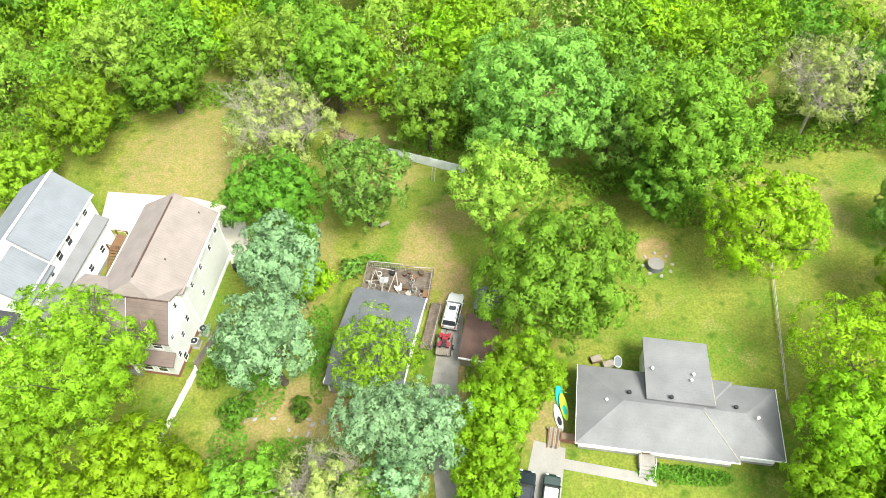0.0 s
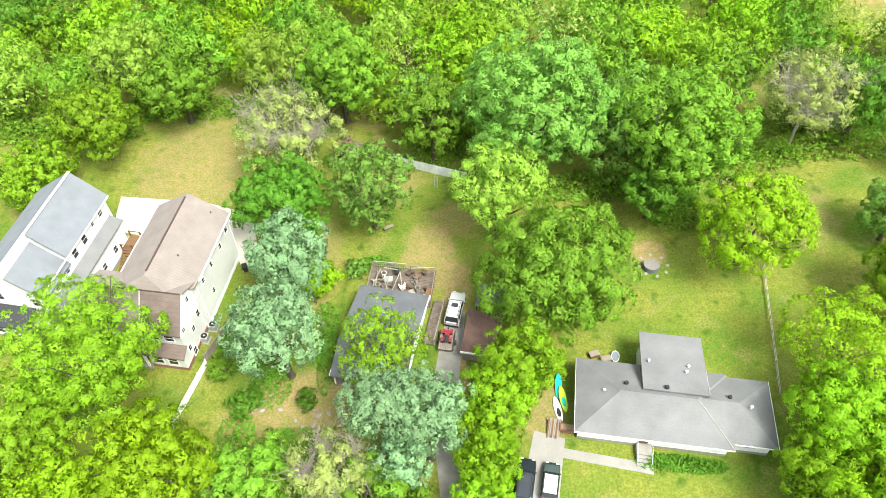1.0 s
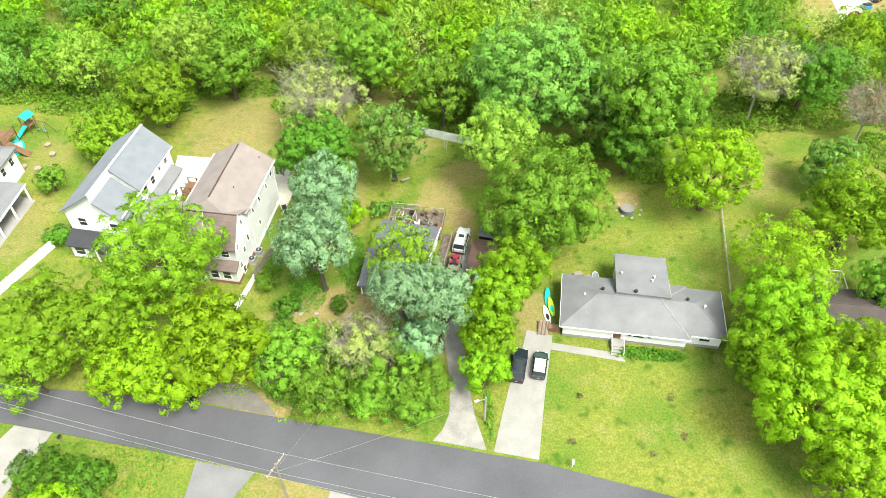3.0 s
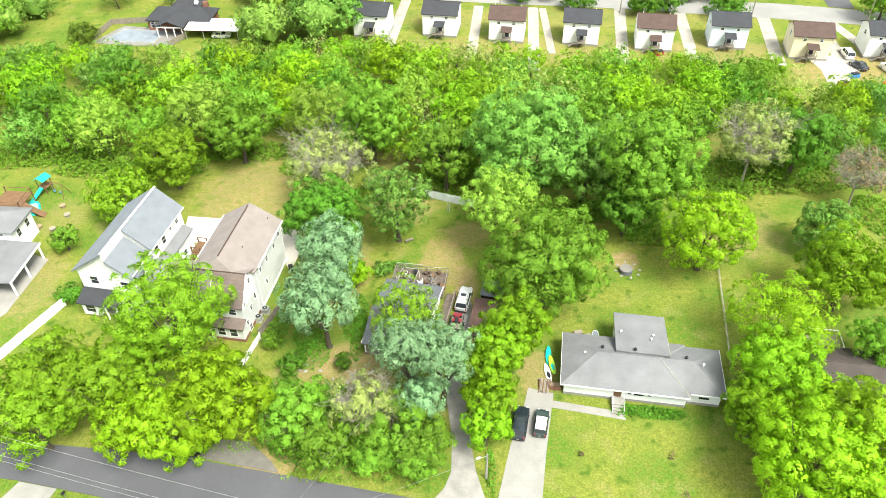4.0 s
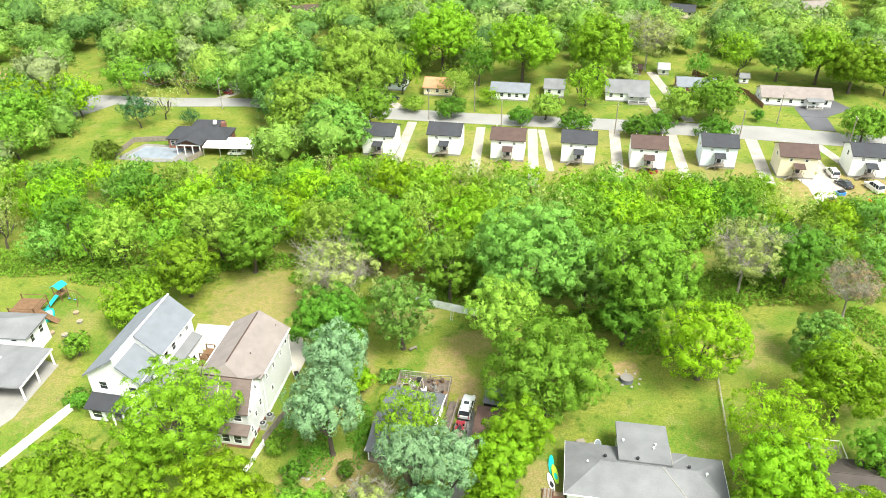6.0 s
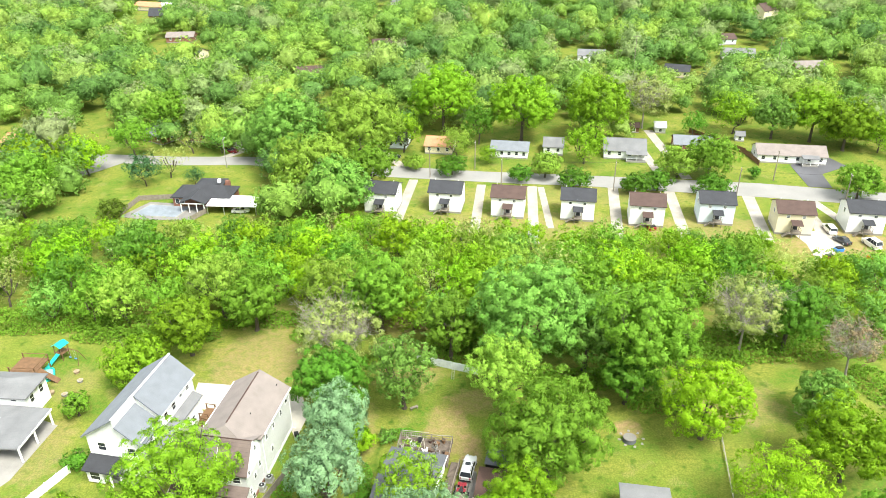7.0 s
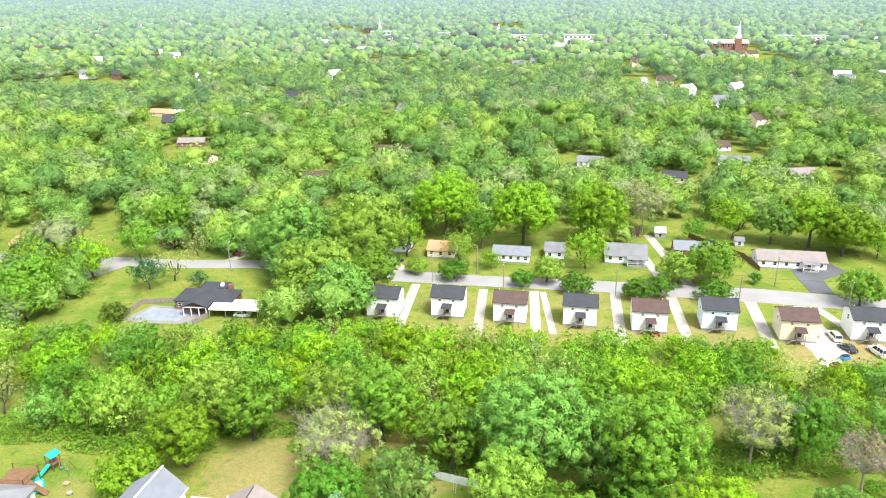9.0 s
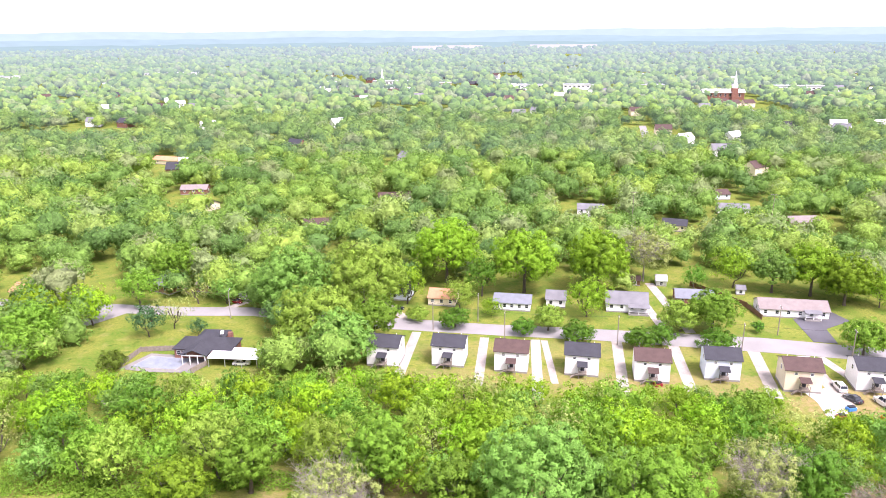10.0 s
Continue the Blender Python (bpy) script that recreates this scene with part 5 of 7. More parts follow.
# ---- neighbours at the edges ----
def edge_houses():
    h = thing("house", "white house with grey roof and open carport", "house", pose(-74.5, 78.5, 0, 0, 0, -4))
    part("wall", cube(-14, 3.4, 9.5, 15.5, 0, 4.8), white_siding, h)
    part("roof", hip_roof(-14.4, 3.9, 9.1, 15.9, 4.9, 6.4, -11, 0.5, 12.5), grey_shingle, h)
    part("wall", cube(-14, 0.8, 0.5, 9.6, 0, 3.2), white_siding, h)
    part("carport_roof", slab([(-14, -0.2, 3.3), (7.8, -0.2, 3.1), (7.8, 9.2, 3.1), (-14, 9.2, 4.1)], 0.25), grey_shingle, h)
    part("fascia", cube(7.8, 7.9, -0.2, 9.2, 2.8, 3.12), white_paint, h)
    for v in (0.1, 4.2, 8.6):
        part("post", cube(7.5, 7.75, v, v + 0.25, 0, 2.9), white_paint, h)
    for v in (11.2, 13.8):
        window(h, 3.4, v, 3.4, 0.9, 1.3, "x+")
    for u in (-2, 1.5):
        window(h, u, 9.5, 4.35, 0.9, 0.6)
    d = thing("deck", "raised brown timber deck behind the white house", "deck", pose(-79, 97.5, 0, 0, 0, -4))
    part("platform", cube(0, 5, 0, 4.5, 2.3, 2.5), cedar, d)
    for u, v in ((0.1, 0.1), (4.8, 0.1), (4.8, 4.3), (0.1, 4.3)):
        part("post", cube(u, u + 0.15, v, v + 0.15, 0, 3.5), cedar, d)
    for a in ((0, 5, 4.35, 4.45), (4.85, 4.95, 0, 4.5), (0, 5, 0.0, 0.1)):
        part("rail", cube(*a, 3.4, 3.5), cedar, d)
    bm = slab([(5, 0.5, 2.4), (5, 1.7, 2.4), (8.2, 1.7, 0.1), (8.2, 0.5, 0.1)], 0.2)
    part("stair", bm, cedar, d)
    gable_house("house", 44.6, 56.6, 17, 8.6, 2.9, 4.9, -8.5, white_siding, deep_brown_shingle, "white house with a dark brown roof under trees", windows=5)
    d = thing("deck", "small grey deck with chairs behind the house", "deck", pose(50.4, 65.0, 0, 0, 0, -8.5))
    part("platform", cube(0, 4.6, 0.4, 4.4, 0.2, 0.5), plank, d)
    for u, v in ((0, 4.3), (2.3, 4.3), (4.5, 4.3), (4.5, 1.5), (0, 1.5)):
        part("post", cube(u, u + 0.1, v, v + 0.1, 0, 1.4), white_paint, d)
    part("rail", cube(0, 4.6, 4.32, 4.4, 1.3, 1.4), white_paint, d); part("rail", cube(4.5, 4.58, 0.4, 4.4, 1.3, 1.4), white_paint, d)


edge_houses()

# ---- trees near the houses ----
FRONT = ((-37.0, 64.8, 11.0, 8.2, "fresh"), (-28.3, 53.5, 7.0, 6.8, "lime"), (-37.3, 50.6, 6.0, 5.1, "lime"), (-50.6, 56.6, 7.4, 6.0, "fresh"), (-50.4, 50.8, 6.4, 5.2, "fresh"), (-43.7, 55.2, 7.4, 4.9, "fresh"),
         (-18.9, 52.8, 4.0, 5.1, "green"), (-11.0, 53.6, 5.6, 4.4, "twig"), (-7.5, 50.6, 4.0, 5.0, "green"), (-3.3, 49.4, 3.5, 3.6, "green"), (-15.4, 49.6, 3.5, 4.8, "green"), (-4.0, 47.6, 2.6, 3.0, "green"), (-9.4, 47.9, 2.6, 3.2, "green"),
         (-42.6, 33.0, 3.4, 3.6, "lime"), (4.6, 57.8, 8.0, 4.1, "spring"), (4.3, 51.0, 5.0, 3.0, "spring"), (-41.6, 58.4, 7.2, 4.6, "fresh"), (-33.0, 49.6, 5.6, 4.4, "lime"), (8.6, 62.8, 9.4, 4.5, "spring"), (6.6, 60.0, 8.6, 4.0, "spring"), (4.9, 54.4, 6.4, 3.4, "spring"), (-3.7, 54.5, 5.0, 3.4, "silver"))
MIDDLE = ((-17.3, 77.6, 9.4, 5.2, "silver"), (-17.2, 67.4, 9.0, 5.6, "silver"), (-5.2, 57.4, 11.0, 4.0, "silver"), (-0.9, 56.9, 10.6, 4.2, "silver"), (-19.9, 89.1, 7.5, 6.3, "deep"), (-14.6, 79.8, 2.8, 2.7, "lime"), (-6.0, 65.6, 9.0, 5.2, "fresh"),
          (14.2, 75.4, 9.2, 9.2, "green"), (8.2, 87.6, 10.6, 6.1, "yellow"), (14.0, 100.8, 13.0, 10.6, "pale"), (-0.4, 103.8, 9.0, 5.7, "green"), (32.6, 95.2, 13.4, 9.2, "green"), (23.6, 100.4, 10.0, 6.9, "pale"), (29.1, 91.6, 7.0, 5.5, "deep"),
          (39.4, 83.1, 8.2, 7.2, "lime"), (-20.6, 101.6, 8.0, 7.4, "twig"), (-23.7, 115.2, 9.0, 7.0, "yellow"), (-8.3, 90.6, 9.2, 6.0, "pale"))
SIDES = ((57.0, 74.1, 8.0, 7.1, "spring"), (59.6, 86.7, 6.0, 4.5, "pale"), (70.1, 99.1, 7.0, 4.8, "red"), (44.6, 65.3, 7.4, 7.0, "lime"), (41.2, 57.6, 7.0, 6.0, "spring"), (45.0, 53.0, 5.4, 4.8, "lime"),
         (41.0, 43.8, 8.0, 7.6, "lime"), (48.6, 47.6, 9.0, 6.2, "lime"), (37.4, 51.6, 5.4, 4.4, "spring"), (43.8, 37.2, 6.2, 5.6, "lime"), (57.5, 63.0, 6.0, 3.8, "green"), (-55.5, 97.4, 5.0, 5.7, "fresh"), (-49.1, 105.7, 7.0, 6.3, "fresh"), (-46.2, 118.0, 9.0, 6.7, "yellow"),
         (-38.8, 113.8, 9.0, 5.8, "green"), (-13.9, 113.2, 11.0, 7.8, "green"), (53.1, 105.3, 10.0, 6.9, "twig"), (61.8, 106.7, 9.0, 6.5, "deep"))
BUSHES = ((-63.0, 88.9, 2.5, 2.3, "green"), (-10.4, 82.4, 1.0, 1.5, "pale"), (-13.0, 104.6, 1.9, 1.9, "red"), (-21.7, 63.4, 1.4, 1.8, "deep"), (-25.6, 67.8, 1.2, 1.5, "green"), (-57.7, 76.9, 1.5, 2.0, "deep"), (-14.7, 63.6, 1.1, 1.3, "deep"), (-88.9, 166.0, 2.6, 3.2, "bush"))
for row in (FRONT, MIDDLE, SIDES, BUSHES):
    for x, y, zc, R, kind in row:
        tree(x, y, zc, R, kind, 0.135 if y < 66 else 0.16 if y < 90 else 0.2, {(-6.0, 65.6): 0.42, (39.4, 83.1): 0.8, (-8.3, 90.6): 0.6, (44.6, 65.3): 0.5, (8.2, 87.6): 0.8, (-37.0, 64.8): 0.75, (-23.7, 115.2): 0.6, (-46.2, 118.0): 0.7}.get((x, y), 1.0), group="garden bushes" if row is BUSHES else "trees round the houses")


# ---- shared trees for the woods and the next streets ----
def template(seed, kind, leaf, sprays):
    rng = np.random.default_rng(seed)
    tris, norms, lobes = crown_shell(rng, 1.0, 0.85, leaf, sprays, lobes=12, clump=0.19, low=-0.7, rough=0.45, loose=0.03, inner=0 if kind in ("twig", "red") else 0.6)
    return mesh_of("crown", tris, 3, LEAF[kind], lean=norms)


STOCK = {k: [template(77 + 13 * i + 5 * j, k, 0.037, {"twig": 600}.get(k, 1350)) for j in range(3)] for i, k in enumerate(LEAF)}
BOLE = [trunk_mesh("trunk", np.random.default_rng(5 + i), 1.9, 1.0, 0.5, 0.032, bark, 6, 0) for i in range(3)]


def wood_tree(x, y, zc, R, kind, rng, group):
    zc = min(max(zc, R * 0.8), R * 1.1)
    if R > 7.5:
        return tree(x, y, zc, R * 0.95, kind, 0.3, group=group)
    half = min(R * 0.9, zc * 0.9)
    t = thing("tree", KINDS[kind], "tree", pose(x, y, 0, 0, 0, rng.uniform(0, 360)), group)
    b = new("trunk", BOLE[rng.integers(3)]); b.parent = t; b.scale = (R, R, (zc + half * 0.2) / 1.9)
    c = new("crown", STOCK[kind][rng.integers(3)]); c.parent = t; c.location = (0, 0, zc); c.scale = (R, R, half / 0.85)
    return t


NEXT = ((0.1, 193.5, 3.0, 4.0, "deep"), (19.6, 188.2, 2.5, 3.2, "deep"), (27.1, 191.0, 4.0, 3.9, "yellow"), (34.1, 182.9, 3.0, 4.1, "deep"), (50.5, 179.0, 3.0, 3.8, "deep"), (57.2, 180.9, 3.0, 3.4, "deep"),
        (65.3, 190.5, 5.0, 5.3, "yellow"), (71.4, 177.0, 3.0, 4.5, "deep"), (74.1, 189.8, 7.0, 6.8, "green"), (109.1, 174.3, 5.0, 5.4, "green"), (-11.0, 198.3, 2.0, 3.1, "yellow"), (-37.3, 176.6, 10.0, 10.8, "yellow"),
        (-28.2, 203.3, 12.0, 12.8, "yellow"), (-48.4, 200.9, 12.0, 11.9, "pale"), (-29.3, 165.8, 9.0, 8.2, "pale"), (-22.3, 180.9, 9.0, 7.0, "green"), (87.0, 189.2, 2.0, 1.5, "deep"))
FURTHER = ((47.3, 222.5, 13.0, 10.2, "fresh"), (65.4, 234.0, 13.0, 8.7, "twig"), (80.1, 225.6, 8.0, 3.8, "deep"), (93.8, 227.4, 10.0, 6.5, "fresh"), (104.8, 222.3, 9.0, 7.0, "pale"), (116.0, 219.2, 10.0, 8.2, "fresh"),
           (23.1, 222.8, 12.0, 10.9, "fresh"), (-2.7, 232.7, 13.0, 11.5, "fresh"), (9.0, 219.3, 10.0, 6.2, "deep"), (1.8, 207.9, 6.0, 4.5, "yellow"), (-15.2, 212.5, 10.0, 6.3, "fresh"), (40.3, 201.6, 7.0, 6.0, "fresh"),
           (122.8, 210.9, 9.0, 8.8, "fresh"), (132.6, 208.8, 6.0, 5.2, "fresh"), (11.3, 202.4, 2.0, 3.3, "fresh"))
POOLSIDE = ((-87.7, 186.5, 6.0, 4.5, "pine"), (-82.9, 192.8, 7.0, 5.0, "twig"), (-74.0, 187.4, 3.0, 2.3, "pine"), (-82.4, 212.9, 5.0, 5.8, "twig"), (-95.5, 230.2, 9.0, 7.5, "green"), (-73.2, 212.8, 5.0, 4.5, "pale"),
            (-112, 166, 7, 6.5, "green"), (-116, 176, 8, 7.0, "green"), (-120, 188, 8, 7.0, "lime"), (-111, 184, 6, 5.5, "green"), (-108, 195, 7, 6.0, "lime"), (-100, 210, 7, 6.5, "green"), (-128, 200, 7, 6, "deep"))
rng = np.random.default_rng(3)
for row in (NEXT, FURTHER, POOLSIDE):
    for x, y, zc, R, kind in row:
        if row is NEXT and R < 6:
            tree(x, y, zc, R * 1.15, kind, 0.22, group="trees along the next streets")
        else:
            wood_tree(x, y, zc, R * 1.12, kind, rng, "trees along the next streets")

rng = np.random.default_rng(9)
TOWN = []
for i in range(100):
    ty = rng.uniform(0, 1) ** 0.8 * 1150 + 400
    TOWN.append((rng.uniform(-0.64, 0.64) * ty, ty, 13, 9))
TOWN += [(x, y, 13, 9) for x, y in ((-482, 1098), (-332, 787), (-300, 740), (-319, 825), (-294, 798), (-306, 866), (-256, 749), (-288, 895), (-308, 1001), (-229, 794), (-245, 908), (-176, 991), (-155, 1009), (-121, 960), (-86, 985), (-68, 1013), (-48, 912), (40, 906), (62, 873), (91, 972), (101, 902), (118, 841), (148, 932), (172, 948), (-341, 664), (-584, 1072), (165, 592), (170, 536), (483, 1044), (278, 606), (467, 945))]
HOUSES_FAR = [(-226, 400, 16, 9), (-140, 374, 14, 8), (-124, 340, 12, 8), (135, 357, 12, 8), (131, 328, 14, 8), (153, 302, 13, 8), (-186, 470, 30, 10), (-30, 353, 16, 8), (64, 328, 12, 8), (-250, 300, 12, 8), (95, 300, 10, 8), (-60, 300, 12, 8)]


HOUSE_CELLS = {}
for hx, hy, hw, hd in HOUSES_FAR + TOWN:
    for cx in range(-1, 2):
        for cy in range(-3, 2):
            HOUSE_CELLS.setdefault((int(hx // 40) + cx, int(hy // 40) + cy), []).append((hx, hy, hw))


def free_for_trees(x, y):
    """Whether the woods may stand here: off the lawns, houses and streets."""
    s = y - (188 - 0.168 * (x - 10))            # north of the next street
    if y < 150:
        if x > 76 and y > 137:
            return False
        if x < -30:
            return y > (115 if x < -48 else 121)
        return y > 109 + (3 if 40 < x < 75 else 0)
    if -135 < x < -90 and 160 < y < 204 and x < -107 - 0 * y:
        return True
    if -107 <= x < -46 and y < 205:
        return y < 157 or (x > -52 and y > 176)
    if x < -107:
        return abs(s - 18) > 10 and not (-150 < x < -132 and 208 < y < 230)
    if -46 <= x < -26:
        return y < 172 and abs(s) > 12
    if -26 <= x < 135:
        if y < 153 - 0.06 * x:
            return True
        return s > 42 + 10 * math.sin(x * 0.07) and not (58 < x < 92 and y < 246) and not (-24 < x < 32 and y < 226)
    return abs(s + 4) > 12


gap = noise.noise
LOTS = ((286, 352, 690, 900), (136, 182, 540, 655), (48, 74, 300, 345), (-147, -110, 318, 352), (-640, -560, 1080, 1160), (318, 350, 590, 625))   # streets and yards of the far town
woods, middle, far, edge = [], [], [], []
rng = np.random.default_rng(11)
y = 108.0
while y < 3200:
    step = 7.8 if y < 160 else 10.8 if y < 450 else 12.0 if y < 1000 else 16.5 if y < 2100 else 28.0
    w = 0.66 * y + 25
    x = -w
    while x < w:
        px, py = x + rng.uniform(-0.42, 0.42) * step, y + rng.uniform(-0.42, 0.42) * step
        x += step
        if py < 255 and not free_for_trees(px, py):
            continue
        if py >= 560 and gap((px * 0.013, py * 0.009, 8.4)) > 0.37 or any(a < px < b and c < py < d for a, b, c, d in LOTS):
            continue
        if any(abs(px - hx) < hw * 0.5 + 5 and -6 - min(hy, 650) * 0.05 < py - hy < 8 for hx, hy, hw in HOUSE_CELLS.get((int(px // 40), int(py // 40)), ())):
            continue
        (woods if py < 158 and abs(px) < 105 else middle if py < 450 else far if py < 1000 else edge).append((px, py, rng.uniform(0, 1)))
    y += step * (0.92 if y < 450 else 1.0)

names = ["deep", "green", "fresh", "lime", "pale", "spring", "green", "fresh", "yellow", "twig"]
for px, py, r in woods[:290]:
    cap = ((161.5 - 0.12 * px if px > -30 else 162) - py) * 0.5 + 1.0   # heights capped to fit the camera's view of the houses behind
    if px > 72:
        cap = min(cap, (142 - py) * 0.55 + 1.0)
    if cap < 2.6:
        continue
    R = min(rng.uniform(4.0, 7.0), max(1.8, cap * 0.52))
    wood_tree(px, py, min(rng.uniform(5.0, 12.5) if py > 116 else rng.uniform(5, 7), max(1.6, cap - R * 0.85)), R, names[int(r * 9.99)], rng, "woods behind the gardens")


def joined_trees(name, rows, sprays, leaf, lo, hi, label, seed, level=2, mat=None, clump=0.2, kind="stuff", category="trees"):
    """Many trees in one mesh: leaves on lumpy rounded crowns, each tree with its own tint, turn and height."""
    rng = np.random.default_rng(seed)
    T = len(rows)
    pos = np.array([(a, b) for a, b, _ in rows])
    which = rng.integers(0, 6, T)
    R, heights, tall = rng.uniform(lo, hi, T) * rng.uniform(0.8, 1.1, T), rng.uniform(0.75, 1.35, T), rng.uniform(0.8, 1.2, T)
    tt = np.clip(np.array([r for _, _, r in rows]) ** 1.1, 0, 1)
    verts, norms, tint = [], [], []
    for i in range(6):
        idx = np.nonzero(which == i)[0]
        one = np.random.default_rng(seed + i)
        if sprays:
            tris, nn, lobes = crown_shell(one, 1.0, 0.95, leaf, sprays, lobes=9 + i % 3, clump=clump * 0.75, low=-0.6, rough=0.35, fork=1, loose=-0.12)
        else:
            tris, nn, lobes = np.zeros((0, 3, 3)), np.zeros((0, 3, 3)), bough_set(one, 8)
        t2, n2 = crown_core(lobes, one, level, 0.9, 1.0, 0.95, 0.86 if sprays else 1.0)
        tris, nn = np.concatenate((tris, t2)), np.concatenate((nn, n2))
        a = rng.uniform(0, 6.28, len(idx))
        c, sn = np.cos(a), np.sin(a)
        rot = np.zeros((len(idx), 3, 3)); rot[:, 0, 0], rot[:, 0, 1], rot[:, 1, 0], rot[:, 1, 1], rot[:, 2, 2] = c, -sn, sn, c, 1
        P = np.einsum("tij,kj->tki", rot, tris.reshape(-1, 3)) * (R[idx][:, None] * np.stack((np.ones(len(idx)), np.ones(len(idx)), tall[idx]), axis=1))[:, None]
        P += np.stack((pos[idx, 0], pos[idx, 1], R[idx] * heights[idx]), axis=1)[:, None]
        verts.append(P.reshape(-1, 3)); norms.append(np.einsum("tij,kj->tki", rot, nn.reshape(-1, 3)).reshape(-1, 3))
        tint.append(np.repeat(tt[idx], len(tris)))
    return tagged(new(name, mesh_of(name, np.concatenate(verts), 3, mat or WOODS, np.concatenate(tint), np.concatenate(norms))), label, category, kind=kind)


joined_trees("town_trees", [r for r in middle if r[1] < 262] + woods[290:], 600, 0.07, 4.4, 7.2, "broadleaf street and garden trees in spring leaf", 21, clump=0.17)
joined_trees("town_trees", [r for r in middle if r[1] >= 262], 450, 0.08, 4.8, 7.8, "broadleaf trees over the far gardens", 31)


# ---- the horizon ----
# emission in a haze-paled colour, for hills and walls that sunlight doesn't shade
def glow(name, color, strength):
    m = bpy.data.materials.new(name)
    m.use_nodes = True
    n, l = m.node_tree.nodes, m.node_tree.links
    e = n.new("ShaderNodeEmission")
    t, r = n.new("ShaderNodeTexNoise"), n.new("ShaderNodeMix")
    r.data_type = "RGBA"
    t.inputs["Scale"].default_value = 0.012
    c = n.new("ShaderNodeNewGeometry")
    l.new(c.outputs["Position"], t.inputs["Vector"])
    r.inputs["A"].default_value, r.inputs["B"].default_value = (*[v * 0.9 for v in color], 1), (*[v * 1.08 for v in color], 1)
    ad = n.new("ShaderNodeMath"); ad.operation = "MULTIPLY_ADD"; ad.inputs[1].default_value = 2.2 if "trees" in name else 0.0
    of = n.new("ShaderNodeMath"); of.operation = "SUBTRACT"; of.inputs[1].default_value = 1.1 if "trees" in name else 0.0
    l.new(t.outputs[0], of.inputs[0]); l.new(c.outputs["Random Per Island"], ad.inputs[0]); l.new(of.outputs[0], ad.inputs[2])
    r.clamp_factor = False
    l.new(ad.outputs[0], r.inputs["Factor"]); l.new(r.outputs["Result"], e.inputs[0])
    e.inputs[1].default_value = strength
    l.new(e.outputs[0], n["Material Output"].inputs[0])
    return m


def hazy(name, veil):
    """Distant leaf canopy with haze mixed in as glow, paler and bluer farther off."""
    # dense below 1 dims the leaf colour for shade missing between far leaves
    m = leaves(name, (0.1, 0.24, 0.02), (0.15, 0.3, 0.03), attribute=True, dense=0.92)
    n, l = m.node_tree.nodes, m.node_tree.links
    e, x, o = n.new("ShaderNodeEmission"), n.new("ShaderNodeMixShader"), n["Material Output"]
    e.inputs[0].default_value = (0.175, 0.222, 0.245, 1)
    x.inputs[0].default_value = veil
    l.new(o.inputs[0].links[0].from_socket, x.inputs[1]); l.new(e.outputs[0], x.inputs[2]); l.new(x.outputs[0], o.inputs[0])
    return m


# each band of far trees gets more painted haze, given off as glow
joined_trees("far_trees", [r for r in far if r[1] < 700], 130, 0.10, 5.0, 8.2, "green tree crowns over the far town", 37, clump=0.26, mat=hazy("far_canopy_haze_glow", 0.07))
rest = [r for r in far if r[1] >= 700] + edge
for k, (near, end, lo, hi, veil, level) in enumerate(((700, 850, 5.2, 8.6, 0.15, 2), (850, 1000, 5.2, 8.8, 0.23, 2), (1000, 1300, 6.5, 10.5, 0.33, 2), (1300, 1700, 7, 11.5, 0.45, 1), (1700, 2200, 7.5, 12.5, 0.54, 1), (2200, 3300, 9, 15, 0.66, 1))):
    joined_trees("backdrop", [r for r in rest if near <= r[1] < end], 0, 0.1, lo, hi, "treetops far off with haze painted in as glow", 61 + k, level, hazy("distant_trees_haze_glow", veil), kind="structure", category="backdrop")
# hill ridges painted in haze tones that glow, paler with distance
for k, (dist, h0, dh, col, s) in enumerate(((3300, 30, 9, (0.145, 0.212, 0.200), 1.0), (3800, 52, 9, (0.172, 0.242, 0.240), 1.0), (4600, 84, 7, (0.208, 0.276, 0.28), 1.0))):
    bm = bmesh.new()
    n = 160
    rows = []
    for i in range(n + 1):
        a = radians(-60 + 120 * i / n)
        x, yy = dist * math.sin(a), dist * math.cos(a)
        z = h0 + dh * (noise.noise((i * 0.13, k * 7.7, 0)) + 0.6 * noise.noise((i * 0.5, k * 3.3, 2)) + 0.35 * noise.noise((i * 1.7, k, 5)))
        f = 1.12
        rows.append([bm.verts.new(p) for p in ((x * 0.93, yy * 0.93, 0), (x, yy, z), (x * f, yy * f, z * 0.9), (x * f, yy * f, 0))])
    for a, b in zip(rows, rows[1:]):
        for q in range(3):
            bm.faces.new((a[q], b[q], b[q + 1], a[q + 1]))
    tagged(part("backdrop", bm, glow("distance_%d" % k, col, s)), "wooded hills on the horizon glowing in haze colours", "backdrop", kind="structure")


# ---- streets and houses in the far town ----
for pts in ([(296, 690), (306, 690), (340, 900), (328, 900)], [(300, 740), (350, 736), (352, 760), (304, 764)], [(143, 540), (150, 540), (173, 655), (167, 655)], [(52, 303), (58, 300), (70, 343), (63, 345)], [(320, 590), (328, 590), (346, 625), (338, 625)], [(-640, 1090), (-570, 1085), (-566, 1150), (-636, 1155)]):
    tagged(part("road", prism(pts, -0.2, 0.06), street), "pale worn street between the far houses", "road", kind="structure")
for i, (x, y, w, d) in enumerate(HOUSES_FAR):
    gable_house("house", x - w / 2, y, w, d, 3.0, 4.8, (-10, 4, -20, 8)[i % 4], (white_siding, brick_wall, cream_siding, blue_siding)[i % 4], (grey_shingle, umber_shingle, dark_shingle, brown_shingle)[(i * 3) % 4] if i != 6 else orange_shingle,
                "small far house among the trees", "houses in the far town", windows=3)
